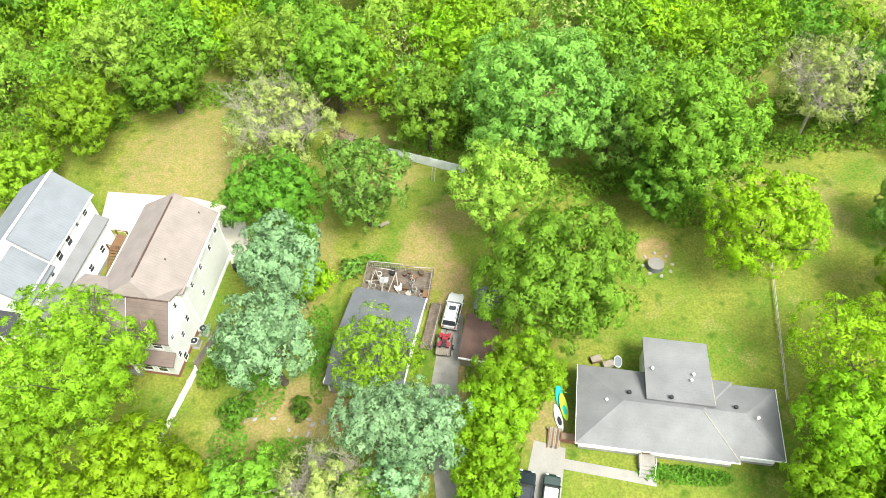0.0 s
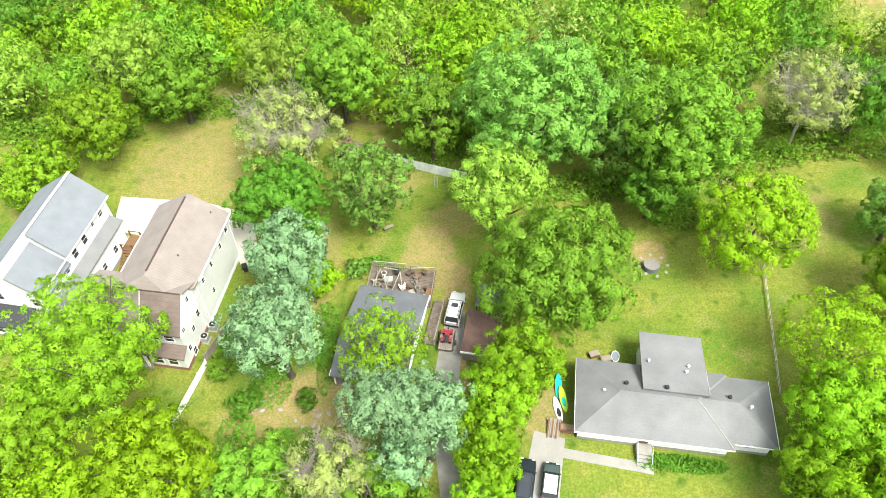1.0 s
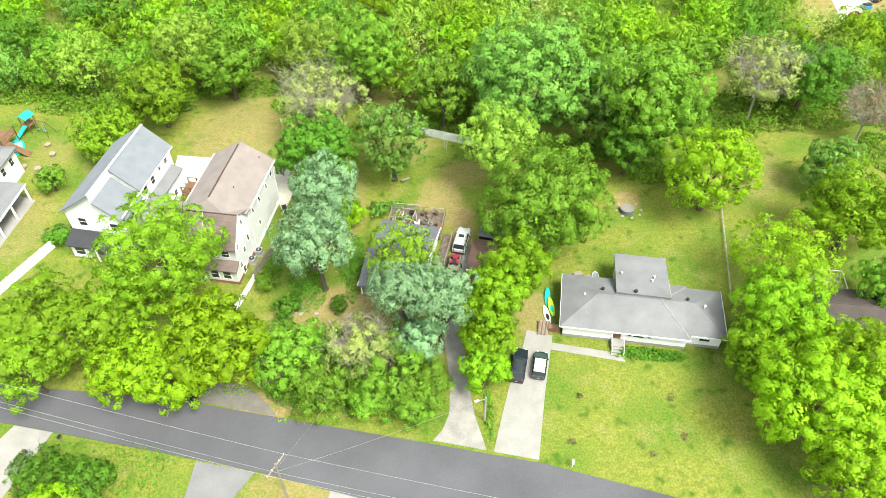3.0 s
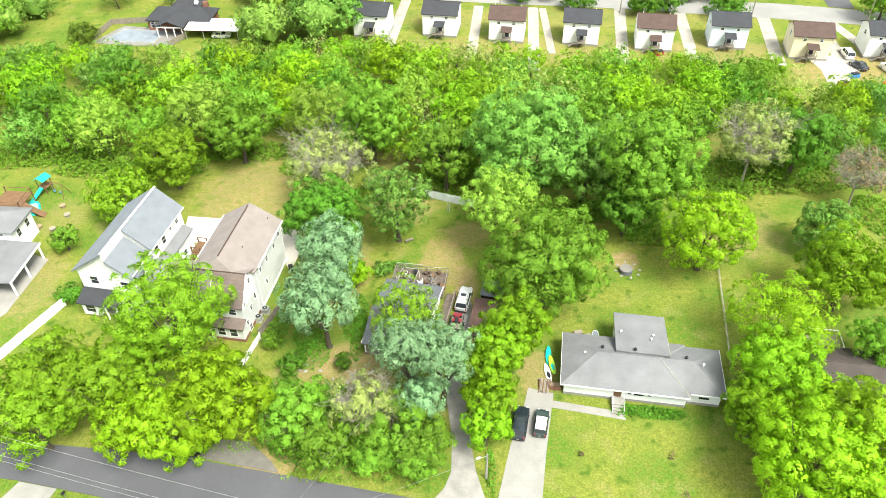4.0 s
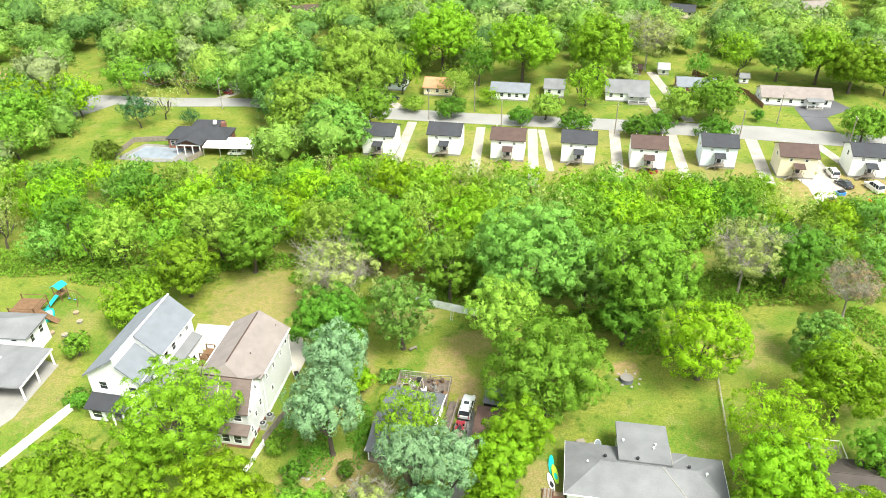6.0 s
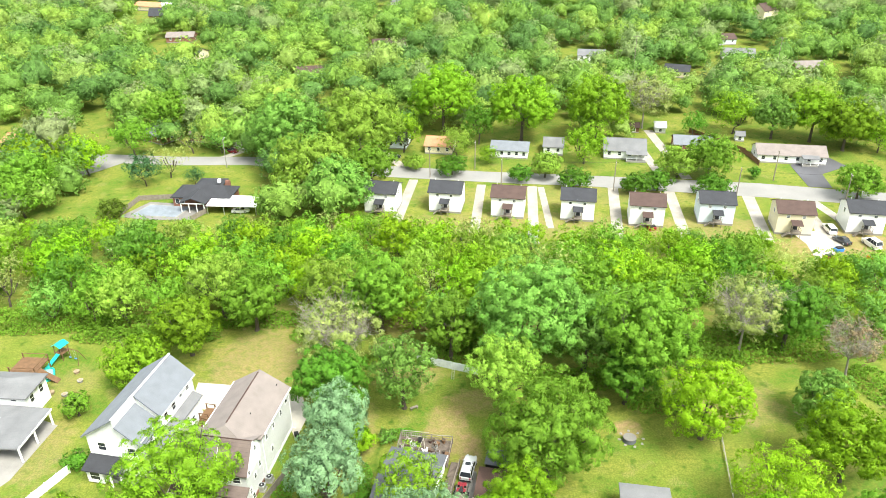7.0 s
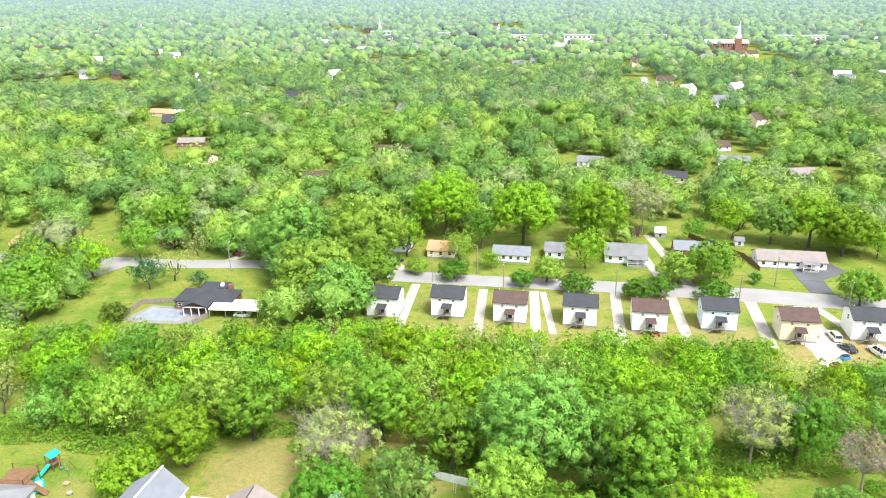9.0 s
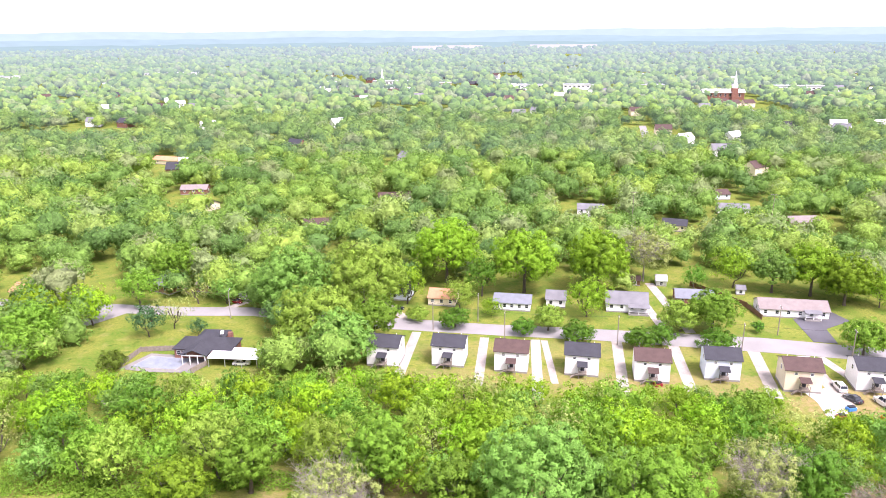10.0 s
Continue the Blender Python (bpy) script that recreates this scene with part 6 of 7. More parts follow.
proto = [gable_house("house", TOWN[i][0], TOWN[i][1], 13, 9, 5.2, 8.6, 12 * i - 20, m, r, "two-storey far house among the trees", "houses in the far town", windows=2) for i, (m, r) in enumerate(((white_siding, grey_shingle), (brick_wall, dark_shingle), (cream_siding, umber_shingle), (white_siding, white_paint)))]
for i, (x, y, w, d) in enumerate(TOWN[4:]):
    copy_thing(proto[i % 4], pose(x, y, 0, 0, 0, (i * 37) % 80 - 40))


# far walls glow in a haze-pale colour, though nothing lights them
far_wall_glow = glow("distant_wall_glow", (0.27, 0.285, 0.29), 1.0)


def church():
    c = thing("church", "red brick church with a tall white steeple", "church", pose(342, 898, 0, 0, 0, -6))
    part("wall", gable_walls(-36, 12, 0, 16, 9, 12), brick_wall, c)
    for a, b in ((-1, 8), (17, 8)):
        p = [(-37, a, 8.6), (13, a, 8.6), (13, b, 12.4), (-37, b, 12.4)]
        part("roof", slab(p if a < b else p[::-1], 0.4), white_paint, c)
    part("tower", cube(-3.5, 3.5, -3, 4, 0, 14), brick_wall, c)
    part("belfry", cube(-2.8, 2.8, -2.3, 3.3, 14, 18), white_paint, c)
    part("steeple", tube(bmesh.new(), (0, 0.5, 18), (0, 0.5, 35), 2.4, 0.1, 8), white_paint, c)
    for i in range(8):
        window(c, -33 + 5.6 * i, 0, 5.5, 2.0, 3.5)
    h = thing("hall", "long white hall beside the church", "building", pose(300, 905, 0, 0, 0, -6))
    part("wall", cube(0, 24, 0, 12, 0, 9), white_paint, h); part("roof", cube(-0.5, 24.5, -0.5, 12.5, 9, 9.6), white_paint, h)
    for x, y, w, d, zz, m in ((-200, 1085, 60, 18, 11, white_paint), (-120, 1090, 50, 16, 12, white_paint), (-40, 1075, 35, 14, 10, cream_siding), (150, 1010, 40, 14, 11, white_paint), (420, 960, 60, 20, 11, white_paint), (-560, 1330, 90, 20, 13, white_paint), (90, 1000, 30, 14, 12, white_paint), (250, 985, 30, 14, 12, cream_siding), (-790, 1245, 52, 20, 13, white_paint),
                              # glowing halls, sized to show over the treetops from the camera
                              (-60, 2900, 170, 30, 26, far_wall_glow), (300, 2950, 260, 30, 26, far_wall_glow), (-160, 2850, 110, 30, 26, far_wall_glow)):
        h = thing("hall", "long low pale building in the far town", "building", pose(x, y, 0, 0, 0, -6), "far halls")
        part("wall", cube(0, w, 0, d, 0, zz), m, h); part("roof", cube(-0.6, w + 0.6, -0.6, d + 0.6, zz, zz + 0.7), steel if y < 1500 else far_wall_glow, h)
        for k in range(int(w / 6) if y < 1500 else 0):
            window(h, 3 + 6 * k, 0, zz - 2.5, 3, 1.8)
    s = thing("spire", "slender white church spire in the far town", "church", pose(-107, 1100, 0))
    part("tower", cube(-2.5, 2.5, -2.5, 2.5, 0, 15), white_paint, s); part("steeple", tube(bmesh.new(), (0, 0, 15), (0, 0, 30), 2.3, 0.1, 8), white_paint, s)


church()


# ---- vehicles ----
def car(x, y, ang, paint, label, length=4.6, width=1.85, height=1.5, style="suv", plate=True, top_paint=None):
    """A parked car, its nose along its own +y."""
    c = thing("car", label, "car", pose(x, y, 0.045, 0, 0, ang))
    L, W, H = length / 2, width / 2, height
    belt = H * 0.58

    def ring(y, w, z0, z1):
        return [(-w, y, z0), (w, y, z0), (w, y, z1), (w * 0.97, y, z1 + 0.04), (-w * 0.97, y, z1 + 0.04), (-w, y, z1)]

    bm = hull(ring(-L, W * 0.88, 0.42, belt * 0.86), ring(-L + 0.12, W * 0.97, 0.26, belt * 0.97), ring(-L * 0.5, W, 0.2, belt), ring(L * 0.35, W, 0.2, belt * 0.98), ring(L - 0.35, W * 0.95, 0.24, belt * 0.84), ring(L, W * 0.78, 0.34, belt * 0.66))
    bmesh.ops.bevel(bm, geom=bm.edges[:], offset=0.07, segments=2, affect="EDGES", profile=0.6)
    part("body", bm, paint, c)
    back = -L + (0.12 if style != "sedan" else 0.75)
    r0, r1 = (back + 0.28, L * 0.12) if style != "sedan" else (back + 0.6, L * 0.1)
    front = L * 0.42

    def top(y, w, z):
        return [(-w, y, z), (w, y, z)]

    g = bmesh.new()
    lo = [g.verts.new(p) for p in ((-W * 0.93, back, belt), (W * 0.93, back, belt), (W * 0.93, front, belt), (-W * 0.93, front, belt))]
    hi = [g.verts.new(p) for p in ((-W * 0.76, r0, H - 0.05), (W * 0.76, r0, H - 0.05), (W * 0.76, r1, H - 0.05), (-W * 0.76, r1, H - 0.05))]
    g.faces.new(hi); g.faces.new(lo[::-1])
    for i in range(4):
        g.faces.new((lo[i], lo[(i + 1) % 4], hi[(i + 1) % 4], hi[i]))
    cab = part("cabin", g, glass, c, "dark tinted windows")
    part("roof", cube(-W * 0.78, W * 0.78, r0 - 0.06, r1 + 0.06, H - 0.07, H, bevel=0.03), top_paint or paint, c)
    for s in (-1, 1):
        for (ya, za), (yb, zb), wa, wb in (((back, belt), (r0, H - 0.05), 0.93, 0.76), ((front, belt), (r1, H - 0.05), 0.93, 0.76), ((L * -0.2, belt), (L * -0.2, H - 0.05), 0.935, 0.765), ((-L * 0.55, belt), (-L * 0.5, H - 0.05), 0.935, 0.765)):
            part("pillar", tube(bmesh.new(), (s * W * wa, ya, za), (s * W * wb, yb, zb), 0.045, 0.045, 4), paint, c)
        part("roof_rail", tube(bmesh.new(), (s * W * 0.66, r0 + 0.1, H + 0.03), (s * W * 0.66, r1 - 0.1, H + 0.03), 0.025, 0.025, 4), black_metal, c)
        part("mirror", cube(s * W * 1.02 - 0.09, s * W * 1.02 + 0.09, L * 0.33, L * 0.33 + 0.12, belt + 0.02, belt + 0.17, bevel=0.02), paint, c)
        part("headlight", cube(s * W * 0.62 - 0.16, s * W * 0.62 + 0.16, L - 0.2, L - 0.02, belt * 0.62, belt * 0.8, bevel=0.03), steel, c)
        part("tail_light", cube(s * W * 0.74 - 0.09, s * W * 0.74 + 0.09, -L - 0.02, -L + 0.1, belt * 0.66, belt * 0.98, bevel=0.02), plastic_red, c, "red tail light")
        for yy in (-L * 0.6, L * 0.62):
            wh = part("wheel", tube(bmesh.new(), (s * (W - 0.2), yy, 0.34), (s * (W + 0.01), yy, 0.34), 0.34, 0.34, 14), rubber, c)
            part("rim", tube(bmesh.new(), (s * (W - 0.02), yy, 0.34), (s * (W + 0.02), yy, 0.34), 0.2, 0.18, 10), steel, wh)
    part("bumper", cube(-W * 0.9, W * 0.9, -L - 0.06, -L + 0.12, 0.3, 0.52, bevel=0.04), paint if style != "suv" else black_metal, c)
    part("bumper", cube(-W * 0.8, W * 0.8, L - 0.12, L + 0.05, 0.28, 0.5, bevel=0.04), paint if style != "suv" else black_metal, c)
    if plate:
        part("number_plate", cube(-0.16, 0.16, -L - 0.075, -L - 0.055, 0.56, 0.68), steel, c, "plain pale plate")
    if style == "suv":
        part("sunroof", cube(-W * 0.42, W * 0.42, r1 - 0.95, r1 - 0.35, H - 0.005, H + 0.012), glass, c)
    return c


def paint(name, color):
    m = material(name, color, 0.14, 0.2, vary=0.05, scale=0.8, fine=6, bump=0.0, spec=0.6)
    m.node_tree.nodes["Principled BSDF"].inputs["Coat Weight"].default_value = 0.6
    return m


black_paint, silver_paint, red_paint, white_car = paint("black_car_paint", (0.02, 0.027, 0.036)), paint("silver_car_paint", (0.62, 0.62, 0.62)), paint("dark_red_car_paint", (0.16, 0.012, 0.015)), paint("white_car_paint", (0.8, 0.8, 0.8))
car(9.0, 53.9, -12, black_paint, "black sport utility car parked on the concrete driveway", 5.0, 1.95, 1.8)
car(11.7, 53.9, -12, paint("dark_green_car_paint", (0.03, 0.05, 0.045)), "small dark hatchback with a white roof on the driveway", 4.1, 1.76, 1.5, "hatch", top_paint=white_car)
car(2.25, 76.2, -13, silver_paint, "white and silver sport utility car on the gravel drive", 5.0, 1.95, 1.82)
car(-70.5, 213.5, -110, red_paint, "dark red car on a driveway", 4.6, 1.85, 1.5, "sedan")
car(-17.5, 206.5, -30, black_paint, "black car parked by the orange-roofed house", 4.6, 1.85, 1.5, "sedan")
car(99.4, 147.6, 10, white_car, "white van behind a small house", 5.2, 2.0, 2.2, "van")
car(93.4, 149.6, 20, black_paint, "dark blue car parked behind a small house", 4.6, 1.85, 1.5, "sedan")
car(93.2, 155.6, -4, white_car, "white pickup parked behind a small house", 5.2, 1.95, 1.8, "van")
car(-33.4, 50.2, 80, black_paint, "dark car half hidden under the roadside tree", 4.6, 1.85, 1.5, "sedan")
car(-56.0, 168.6, -90, white_car, "white car under the pool house carport", 4.6, 1.85, 1.5, "sedan")


def quad_on_trailer():
    t = thing("trailer", "small flat timber utility trailer on the gravel drive", "trailer", pose(1.1, 71.6, 0.03, 0, 0, -8))
    for i in range(8):
        part("board", cube(-0.85 + 0.215 * i, -0.66 + 0.215 * i, -1.4, 1.2, 0.52, 0.57), plank, t)
    part("frame", cube(-0.88, 0.9, -1.42, 1.22, 0.44, 0.52), black_metal, t)
    part("drawbar", tube(bmesh.new(), (0, 1.2, 0.48), (0, 2.3, 0.45), 0.05, 0.05, 6), black_metal, t)
    for s in (-1, 1):
        w = part("wheel", tube(bmesh.new(), (s * 0.95, -0.1, 0.3), (s * 1.13, -0.1, 0.3), 0.3, 0.3, 12), rubber, t)
        part("rim", tube(bmesh.new(), (s * 1.1, -0.1, 0.3), (s * 1.15, -0.1, 0.3), 0.15, 0.15, 8), steel, w)
        part("side_rail", cube(s * 0.9 - 0.03, s * 0.9 + 0.03, -1.4, 1.2, 0.57, 0.85), black_metal, t)
    q = thing("quad_bike", "red quad bike standing on the trailer", "vehicle", pose(1.15, 71.9, 0.6, 0, 0, -8))
    part("fairing", hull([(-0.3, -0.2, 0.35), (0.3, -0.2, 0.35), (0.24, -0.2, 0.7), (-0.24, -0.2, 0.7)], [(-0.42, 0.75, 0.4), (0.42, 0.75, 0.4), (0.3, 0.7, 0.75), (-0.3, 0.7, 0.75)]), plastic_red, q)
    part("seat", cube(-0.17, 0.17, -0.7, 0.0, 0.62, 0.78, bevel=0.05), rubber, q)
    for s in (-1, 1):
        for yy in (-0.6, 0.6):
            part("wheel", tube(bmesh.new(), (s * 0.34, yy, 0.27), (s * 0.58, yy, 0.27), 0.27, 0.27, 12), rubber, q)
            part("mudguard", cube(s * 0.45 - 0.2, s * 0.45 + 0.2, yy - 0.32, yy + 0.32, 0.56, 0.62, bevel=0.03), plastic_red, q)
    part("handlebar", tube(bmesh.new(), (-0.4, 0.25, 0.95), (0.4, 0.25, 0.95), 0.02, 0.02, 6), black_metal, q)
    part("rack", cube(-0.35, 0.35, -1.0, -0.6, 0.72, 0.76), black_metal, q)


quad_on_trailer()


# ---- things round the ranch house ----
def board(x, y, ang, mat, label, name="paddle_board", tilt=6, z=0.1):
    """A long rounded board with a deck pad and a fin."""
    o = thing(name, label, "board", pose(x, y, z, tilt, 0, ang))
    pts = [(0.40 * math.sin(a) * (1 - 0.25 * max(0, math.cos(a)) ** 3), 1.6 * math.cos(a)) for a in [2 * math.pi * i / 20 for i in range(20)]]
    bm = prism(pts, 0, 0.12)
    bmesh.ops.bevel(bm, geom=[e for e in bm.edges if abs(e.verts[0].co.z - e.verts[1].co.z) < 0.01], offset=0.04, segments=2, affect="EDGES")
    part("hull", bm, mat, o)
    part("deck_pad", prism([(x_ * 0.6, y_ * 0.35 - 0.4) for x_, y_ in pts], 0.118, 0.132), black_metal if mat is white_paint else plastic_teal, o)
    return o


board(13.9, 65.4, -6, plastic_teal, "teal paddle board beside the house wall", z=0.16)
board(14.2, 63.6, 6, plastic_green, "lime-green paddle board lying beside the house", z=0.3)
board(13.5, 62.4, 8, white_paint, "white board with dark pad lying beside the house", z=0.06, tilt=2)
w = thing("plank_pile", "leaning pile of weathered planks by the driveway end", "timber", pose(12.6, 60.0, 0, 0, 0, -10))
for i in range(9):
    a = -0.6 + 0.16 * i
    part("plank", slab([(a, -1.1 + 0.13 * (i % 3), 0.12 + 0.05 * (i % 4)), (a + 0.13, -1.1 + 0.13 * (i % 3), 0.12 + 0.05 * (i % 4)), (a + 0.2, 1.1, 0.5 + 0.06 * (i % 3)), (a + 0.07, 1.1, 0.5 + 0.06 * (i % 3))], 0.05), plank if i % 3 else cedar, w)
part("block", cube(-0.7, 1.0, 0.95, 1.15, 0, 0.42), concrete, w)
w = thing("planter_box", "low red brick planter by the house corner", "planter", pose(14.4, 60.0, 0, 0, 0, -8.8))
part("wall", cube(-1.0, 0.6, -0.5, 0.4, 0, 0.6, bevel=0.02), brick_wall, w); part("soil", cube(-0.85, 0.45, -0.38, 0.28, 0.5, 0.63), dirt, w)
for x, y, lab, m, s in ((18.6, 69.4, "brown timber box behind the house", cedar, 0.6), (19.9, 68.7, "grey folded table behind the house", steel, 0.6)):
    o = thing("garden_box", lab, "box", pose(x, y, 0, 0, 0, 15)); part("body", cube(-s, s, -s * 0.6, s * 0.6, 0, s * 0.9, bevel=0.04), m, o); part("lid", cube(-s * 1.05, s * 1.05, -s * 0.65, s * 0.65, s * 0.9, s, bevel=0.03), plank, o)
o = thing("tub", "oval pale blue metal tub behind the house", "tub", pose(21.0, 68.9, 0, 0, 0, 80))
pts = [(0.75 * math.cos(a), 0.45 * math.sin(a)) for a in [2 * math.pi * i / 16 for i in range(16)]]
part("tub_wall", hull([(a * 0.9, b * 0.9, 0) for a, b in pts], [(a, b, 0.6) for a, b in pts]), steel, o); part("rim", prism([(a * 1.05, b * 1.05) for a, b in pts], 0.58, 0.63), white_paint, o); part("water", prism([(a * 0.94, b * 0.94) for a, b in pts], 0.6, 0.64), pool_cover, o)
o = thing("fire_pit", "grey round fire pit on bare earth in the garden", "fire pit", pose(28.0, 82.6, 0, 0, 0, 0))
pts = [(1.1 * math.cos(a), 1.0 * math.sin(a)) for a in [2 * math.pi * i / 14 for i in range(14)]]
part("ring", hull([(a, b, -0.05) for a, b in pts], [(a * 0.92, b * 0.92, 0.7) for a, b in pts]), membrane, o); part("cover", prism([(a * 0.96, b * 0.96) for a, b in pts], 0.7, 0.8), pool_deck, o)
rng = np.random.default_rng(71)
for i in range(8):
    a = i * 0.8
    o = thing("stone", "pale field stone beside the fire pit", "stone", pose(28.4 + 1.9 * math.cos(a), 83.0 + 1.8 * math.sin(a), 0, 0, 0, 40 * i), "fire pit stones")
    bm = bmesh.new(); bmesh.ops.create_icosphere(bm, subdivisions=2, radius=0.24)
    for v in bm.verts:
        v.co *= 1 + 0.25 * noise.noise(v.co * 4 + Vector((i, 0, 0)))
    bmesh.ops.scale(bm, vec=(1.2, 0.9, 0.7), verts=bm.verts)
    part("block", bm, stone, o)

# pale stones and debris in the worn front garden
for i in range(20):
    x, y = (-12.5 + rng.normal() * 2.6, 61.6 + rng.normal() * 1.6) if i < 13 else (-18 + rng.normal() * 3, 63.5 + rng.normal() * 1.5)
    s = rng.uniform(0.12, 0.34)
    o = thing("stone", "pale broken stone in the bare front garden", "stone", pose(x, y, 0, 0, 0, rng.uniform(0, 180)), "garden rubble")
    bm = bmesh.new(); bmesh.ops.create_icosphere(bm, subdivisions=2, radius=s)
    for v in bm.verts:
        v.co *= 1 + 0.35 * noise.noise(v.co * 3 + Vector((i * 2, 0, 0)))
    bmesh.ops.scale(bm, vec=(1.3, 0.8, 0.6), verts=bm.verts)
    part("block", bm, stone, o)
for x, y in ((16.2, 49.4), (27.8, 43.7), (23.7, 41.5), (27.4, 49.2), (14.5, 43.2)):
    o = thing("rose_bush", "small reddish shrub on the front lawn", "shrub", pose(x, y, 0, 0, 0, 0), "lawn shrubs")
    r2 = np.random.default_rng(int(x * 10))
    p, n, s, _ = crown_points(r2, 0.5, 0.4, 10, 14, 0.12, 1.0, -0.2)
    ob = new("foliage", mesh_of("foliage", leaf_cards(p + np.array((0, 0, 0.35)), n, s, r2), 4, LEAF["red"])); ob.parent = o
    part("stem", tube(bmesh.new(), (0, 0, -0.05), (0.03, 0.02, 0.4), 0.03, 0.015, 5), bark, o)


# ---- poles and cables ----
def pole(x, y, h, label, arm=0.0, arm_ang=0, lamp=False, lean=0.0):
    p = thing("street_lamp" if lamp else "utility_pole", label, "pole", pose(x, y, 0, 0, lean, 0))
    part("pole", tube(bmesh.new(), (0, 0, -0.2), (0, 0, h), 0.16, 0.11, 10), plank if not lamp else stone, p)
    if arm and not lamp:
        a = part("crossarm", cube(-arm, arm, -0.06, 0.06, h - 0.5, h - 0.36, m=pose(0, 0, 0, 0, 0, arm_ang)), plank, p)
        for u in (-arm + 0.1, -arm * 0.4, arm * 0.4, arm - 0.1):
            part("insulator", tube(bmesh.new(), Vector((u * math.cos(radians(arm_ang)), u * math.sin(radians(arm_ang)), h - 0.36)), Vector((u * math.cos(radians(arm_ang)), u * math.sin(radians(arm_ang)), h - 0.2)), 0.05, 0.04, 6), white_paint, a)
    if lamp:
        c, s = math.cos(radians(arm_ang)), math.sin(radians(arm_ang))
        part("arm", tube(bmesh.new(), (0, 0, h - 0.4), (arm * c, arm * s, h), 0.04, 0.035, 6), steel, p)
        part("lamp_head", cube(-0.12, 0.45, -0.14, 0.14, -0.06, 0.1, bevel=0.04, m=pose(arm * c, arm * s, h, 0, 0, arm_ang)), steel, p)
    return p


def cable(pts, sag, label, mat=None):
    """A hanging cable from support to support."""
    rings = []
    for a, b in zip(pts, pts[1:]):
        a, b = Vector(a), Vector(b)
        for i in range(0 if not rings else 1, 13):
            f = i / 12
            q = a.lerp(b, f) - Vector((0, 0, sag * 4 * f * (1 - f)))
            rings.append([(q.x, q.y, q.z + 0.02), (q.x - 0.014, q.y - 0.014, q.z - 0.012), (q.x + 0.014, q.y + 0.014, q.z - 0.012)])
    o = thing("cable", label, "cable")
    part("wire", hull(*rings), mat or steel, o)


pole(-17.7, 36.0, 9.6, "weathered timber utility pole with a crossarm by the road", 1.5, 62)
pole(4.3, 46.3, 5.2, "short pale lamp post at the end of the gravel drive", 1.0, 205, True)
pole(-72, 51.0, 9.6, "weathered timber utility pole with a crossarm by the road", 1.5, 62)
pole(38, 24.0, 9.6, "weathered timber utility pole with a crossarm by the road", 1.5, 70)
for o, z in (((0.62, 1.2), 9.4), ((-0.6, -1.2), 9.4), ((0, 0), 7.6)):
    cable([(-72 + o[0], 51 + o[1], z), (-17.7 + o[0], 36.0 + o[1], z), (38 + o[0], 24.0 + o[1], z)], 0.5, "thin power cable along the road")
cable([(-17.7, 36.0, 8.6), (-4.0, 65.5, 3.6)], 0.5, "thin service cable to the small house")
cable([(4.3, 46.3, 5.0), (-17.7, 36.0, 8.0)], 0.5, "thin cable to the lamp post")
for x, y in ((-6.3, 191.6), (14.0, 183.8), (7.0, 197.6), (45.0, 180.8), (92.0, 187.5), (77.0, 175.0), (104.0, 170.5), (-68.5, 200.8)):
    pole(x, y, 9.0, "timber utility pole along the next street", 0.9, 80, x == -68.5)
cable([(-6.3, 191.6, 8.6), (14.0, 183.8, 8.6), (45.0, 180.8, 8.6), (77.0, 175.0, 8.6), (104.0, 170.5, 8.6)], 0.4, "thin power cable along the next street", black_metal)
for x in (75, 131):
    pole(x, 300 - 0.1 * x, 19, "tall timber utility pole above the trees", 1.4, 0)
m = thing("mailbox", "black mailbox on a post by the road", "mailbox", pose(-45.9, 44.0, 0, 0, 0, -12))
part("post", cube(-0.05, 0.05, -0.05, 0.05, 0, 1.05), plank, m); part("box", cube(-0.12, 0.12, -0.26, 0.26, 1.05, 1.32, bevel=0.05), black_metal, m)
m = thing("mailbox", "white mailbox on a post at the lawn edge", "mailbox", pose(14.1, 40.2, 0, 0, 0, -12))
part("post", cube(-0.05, 0.05, -0.05, 0.05, 0, 1.05), white_paint, m); part("box", cube(-0.12, 0.12, -0.26, 0.26, 1.05, 1.32, bevel=0.05), white_paint, m)


# ---- air conditioners beside the grey wall ----
for x, y in ((-28.3, 72.6), (-27.6, 74.3)):
    a = thing("air_conditioner", "grey outdoor air conditioner with a round fan grille", "air conditioner", pose(x, y, 0, 0, 0, -9.3), "air conditioners")
    part("pad", cube(-0.6, 0.6, -0.6, 0.6, -0.05, 0.12), concrete, a)
    part("casing", cube(-0.48, 0.48, -0.48, 0.48, 0.12, 1.0, bevel=0.04), steel, a)
    g = part("fan_grille", tube(bmesh.new(), (0, 0, 1.0), (0, 0, 1.04), 0.4, 0.38, 16), black_metal, a)
    part("fan_hub", tube(bmesh.new(), (0, 0, 1.03), (0, 0, 1.07), 0.13, 0.12, 10), steel, g)
o = thing("bin", "black wheeled bin at the back corner", "bin", pose(-25.2, 83.4, 0, 0, 0, 20))
part("body", hull([(-0.25, -0.3, 0.05), (0.25, -0.3, 0.05), (0.25, 0.3, 0.05), (-0.25, 0.3, 0.05)], [(-0.33, -0.4, 1.0), (0.33, -0.4, 1.0), (0.33, 0.4, 1.0), (-0.33, 0.4, 1.0)]), black_metal, o); part("lid", cube(-0.36, 0.36, -0.44, 0.42, 1.0, 1.08, bevel=0.03), black_metal, o)


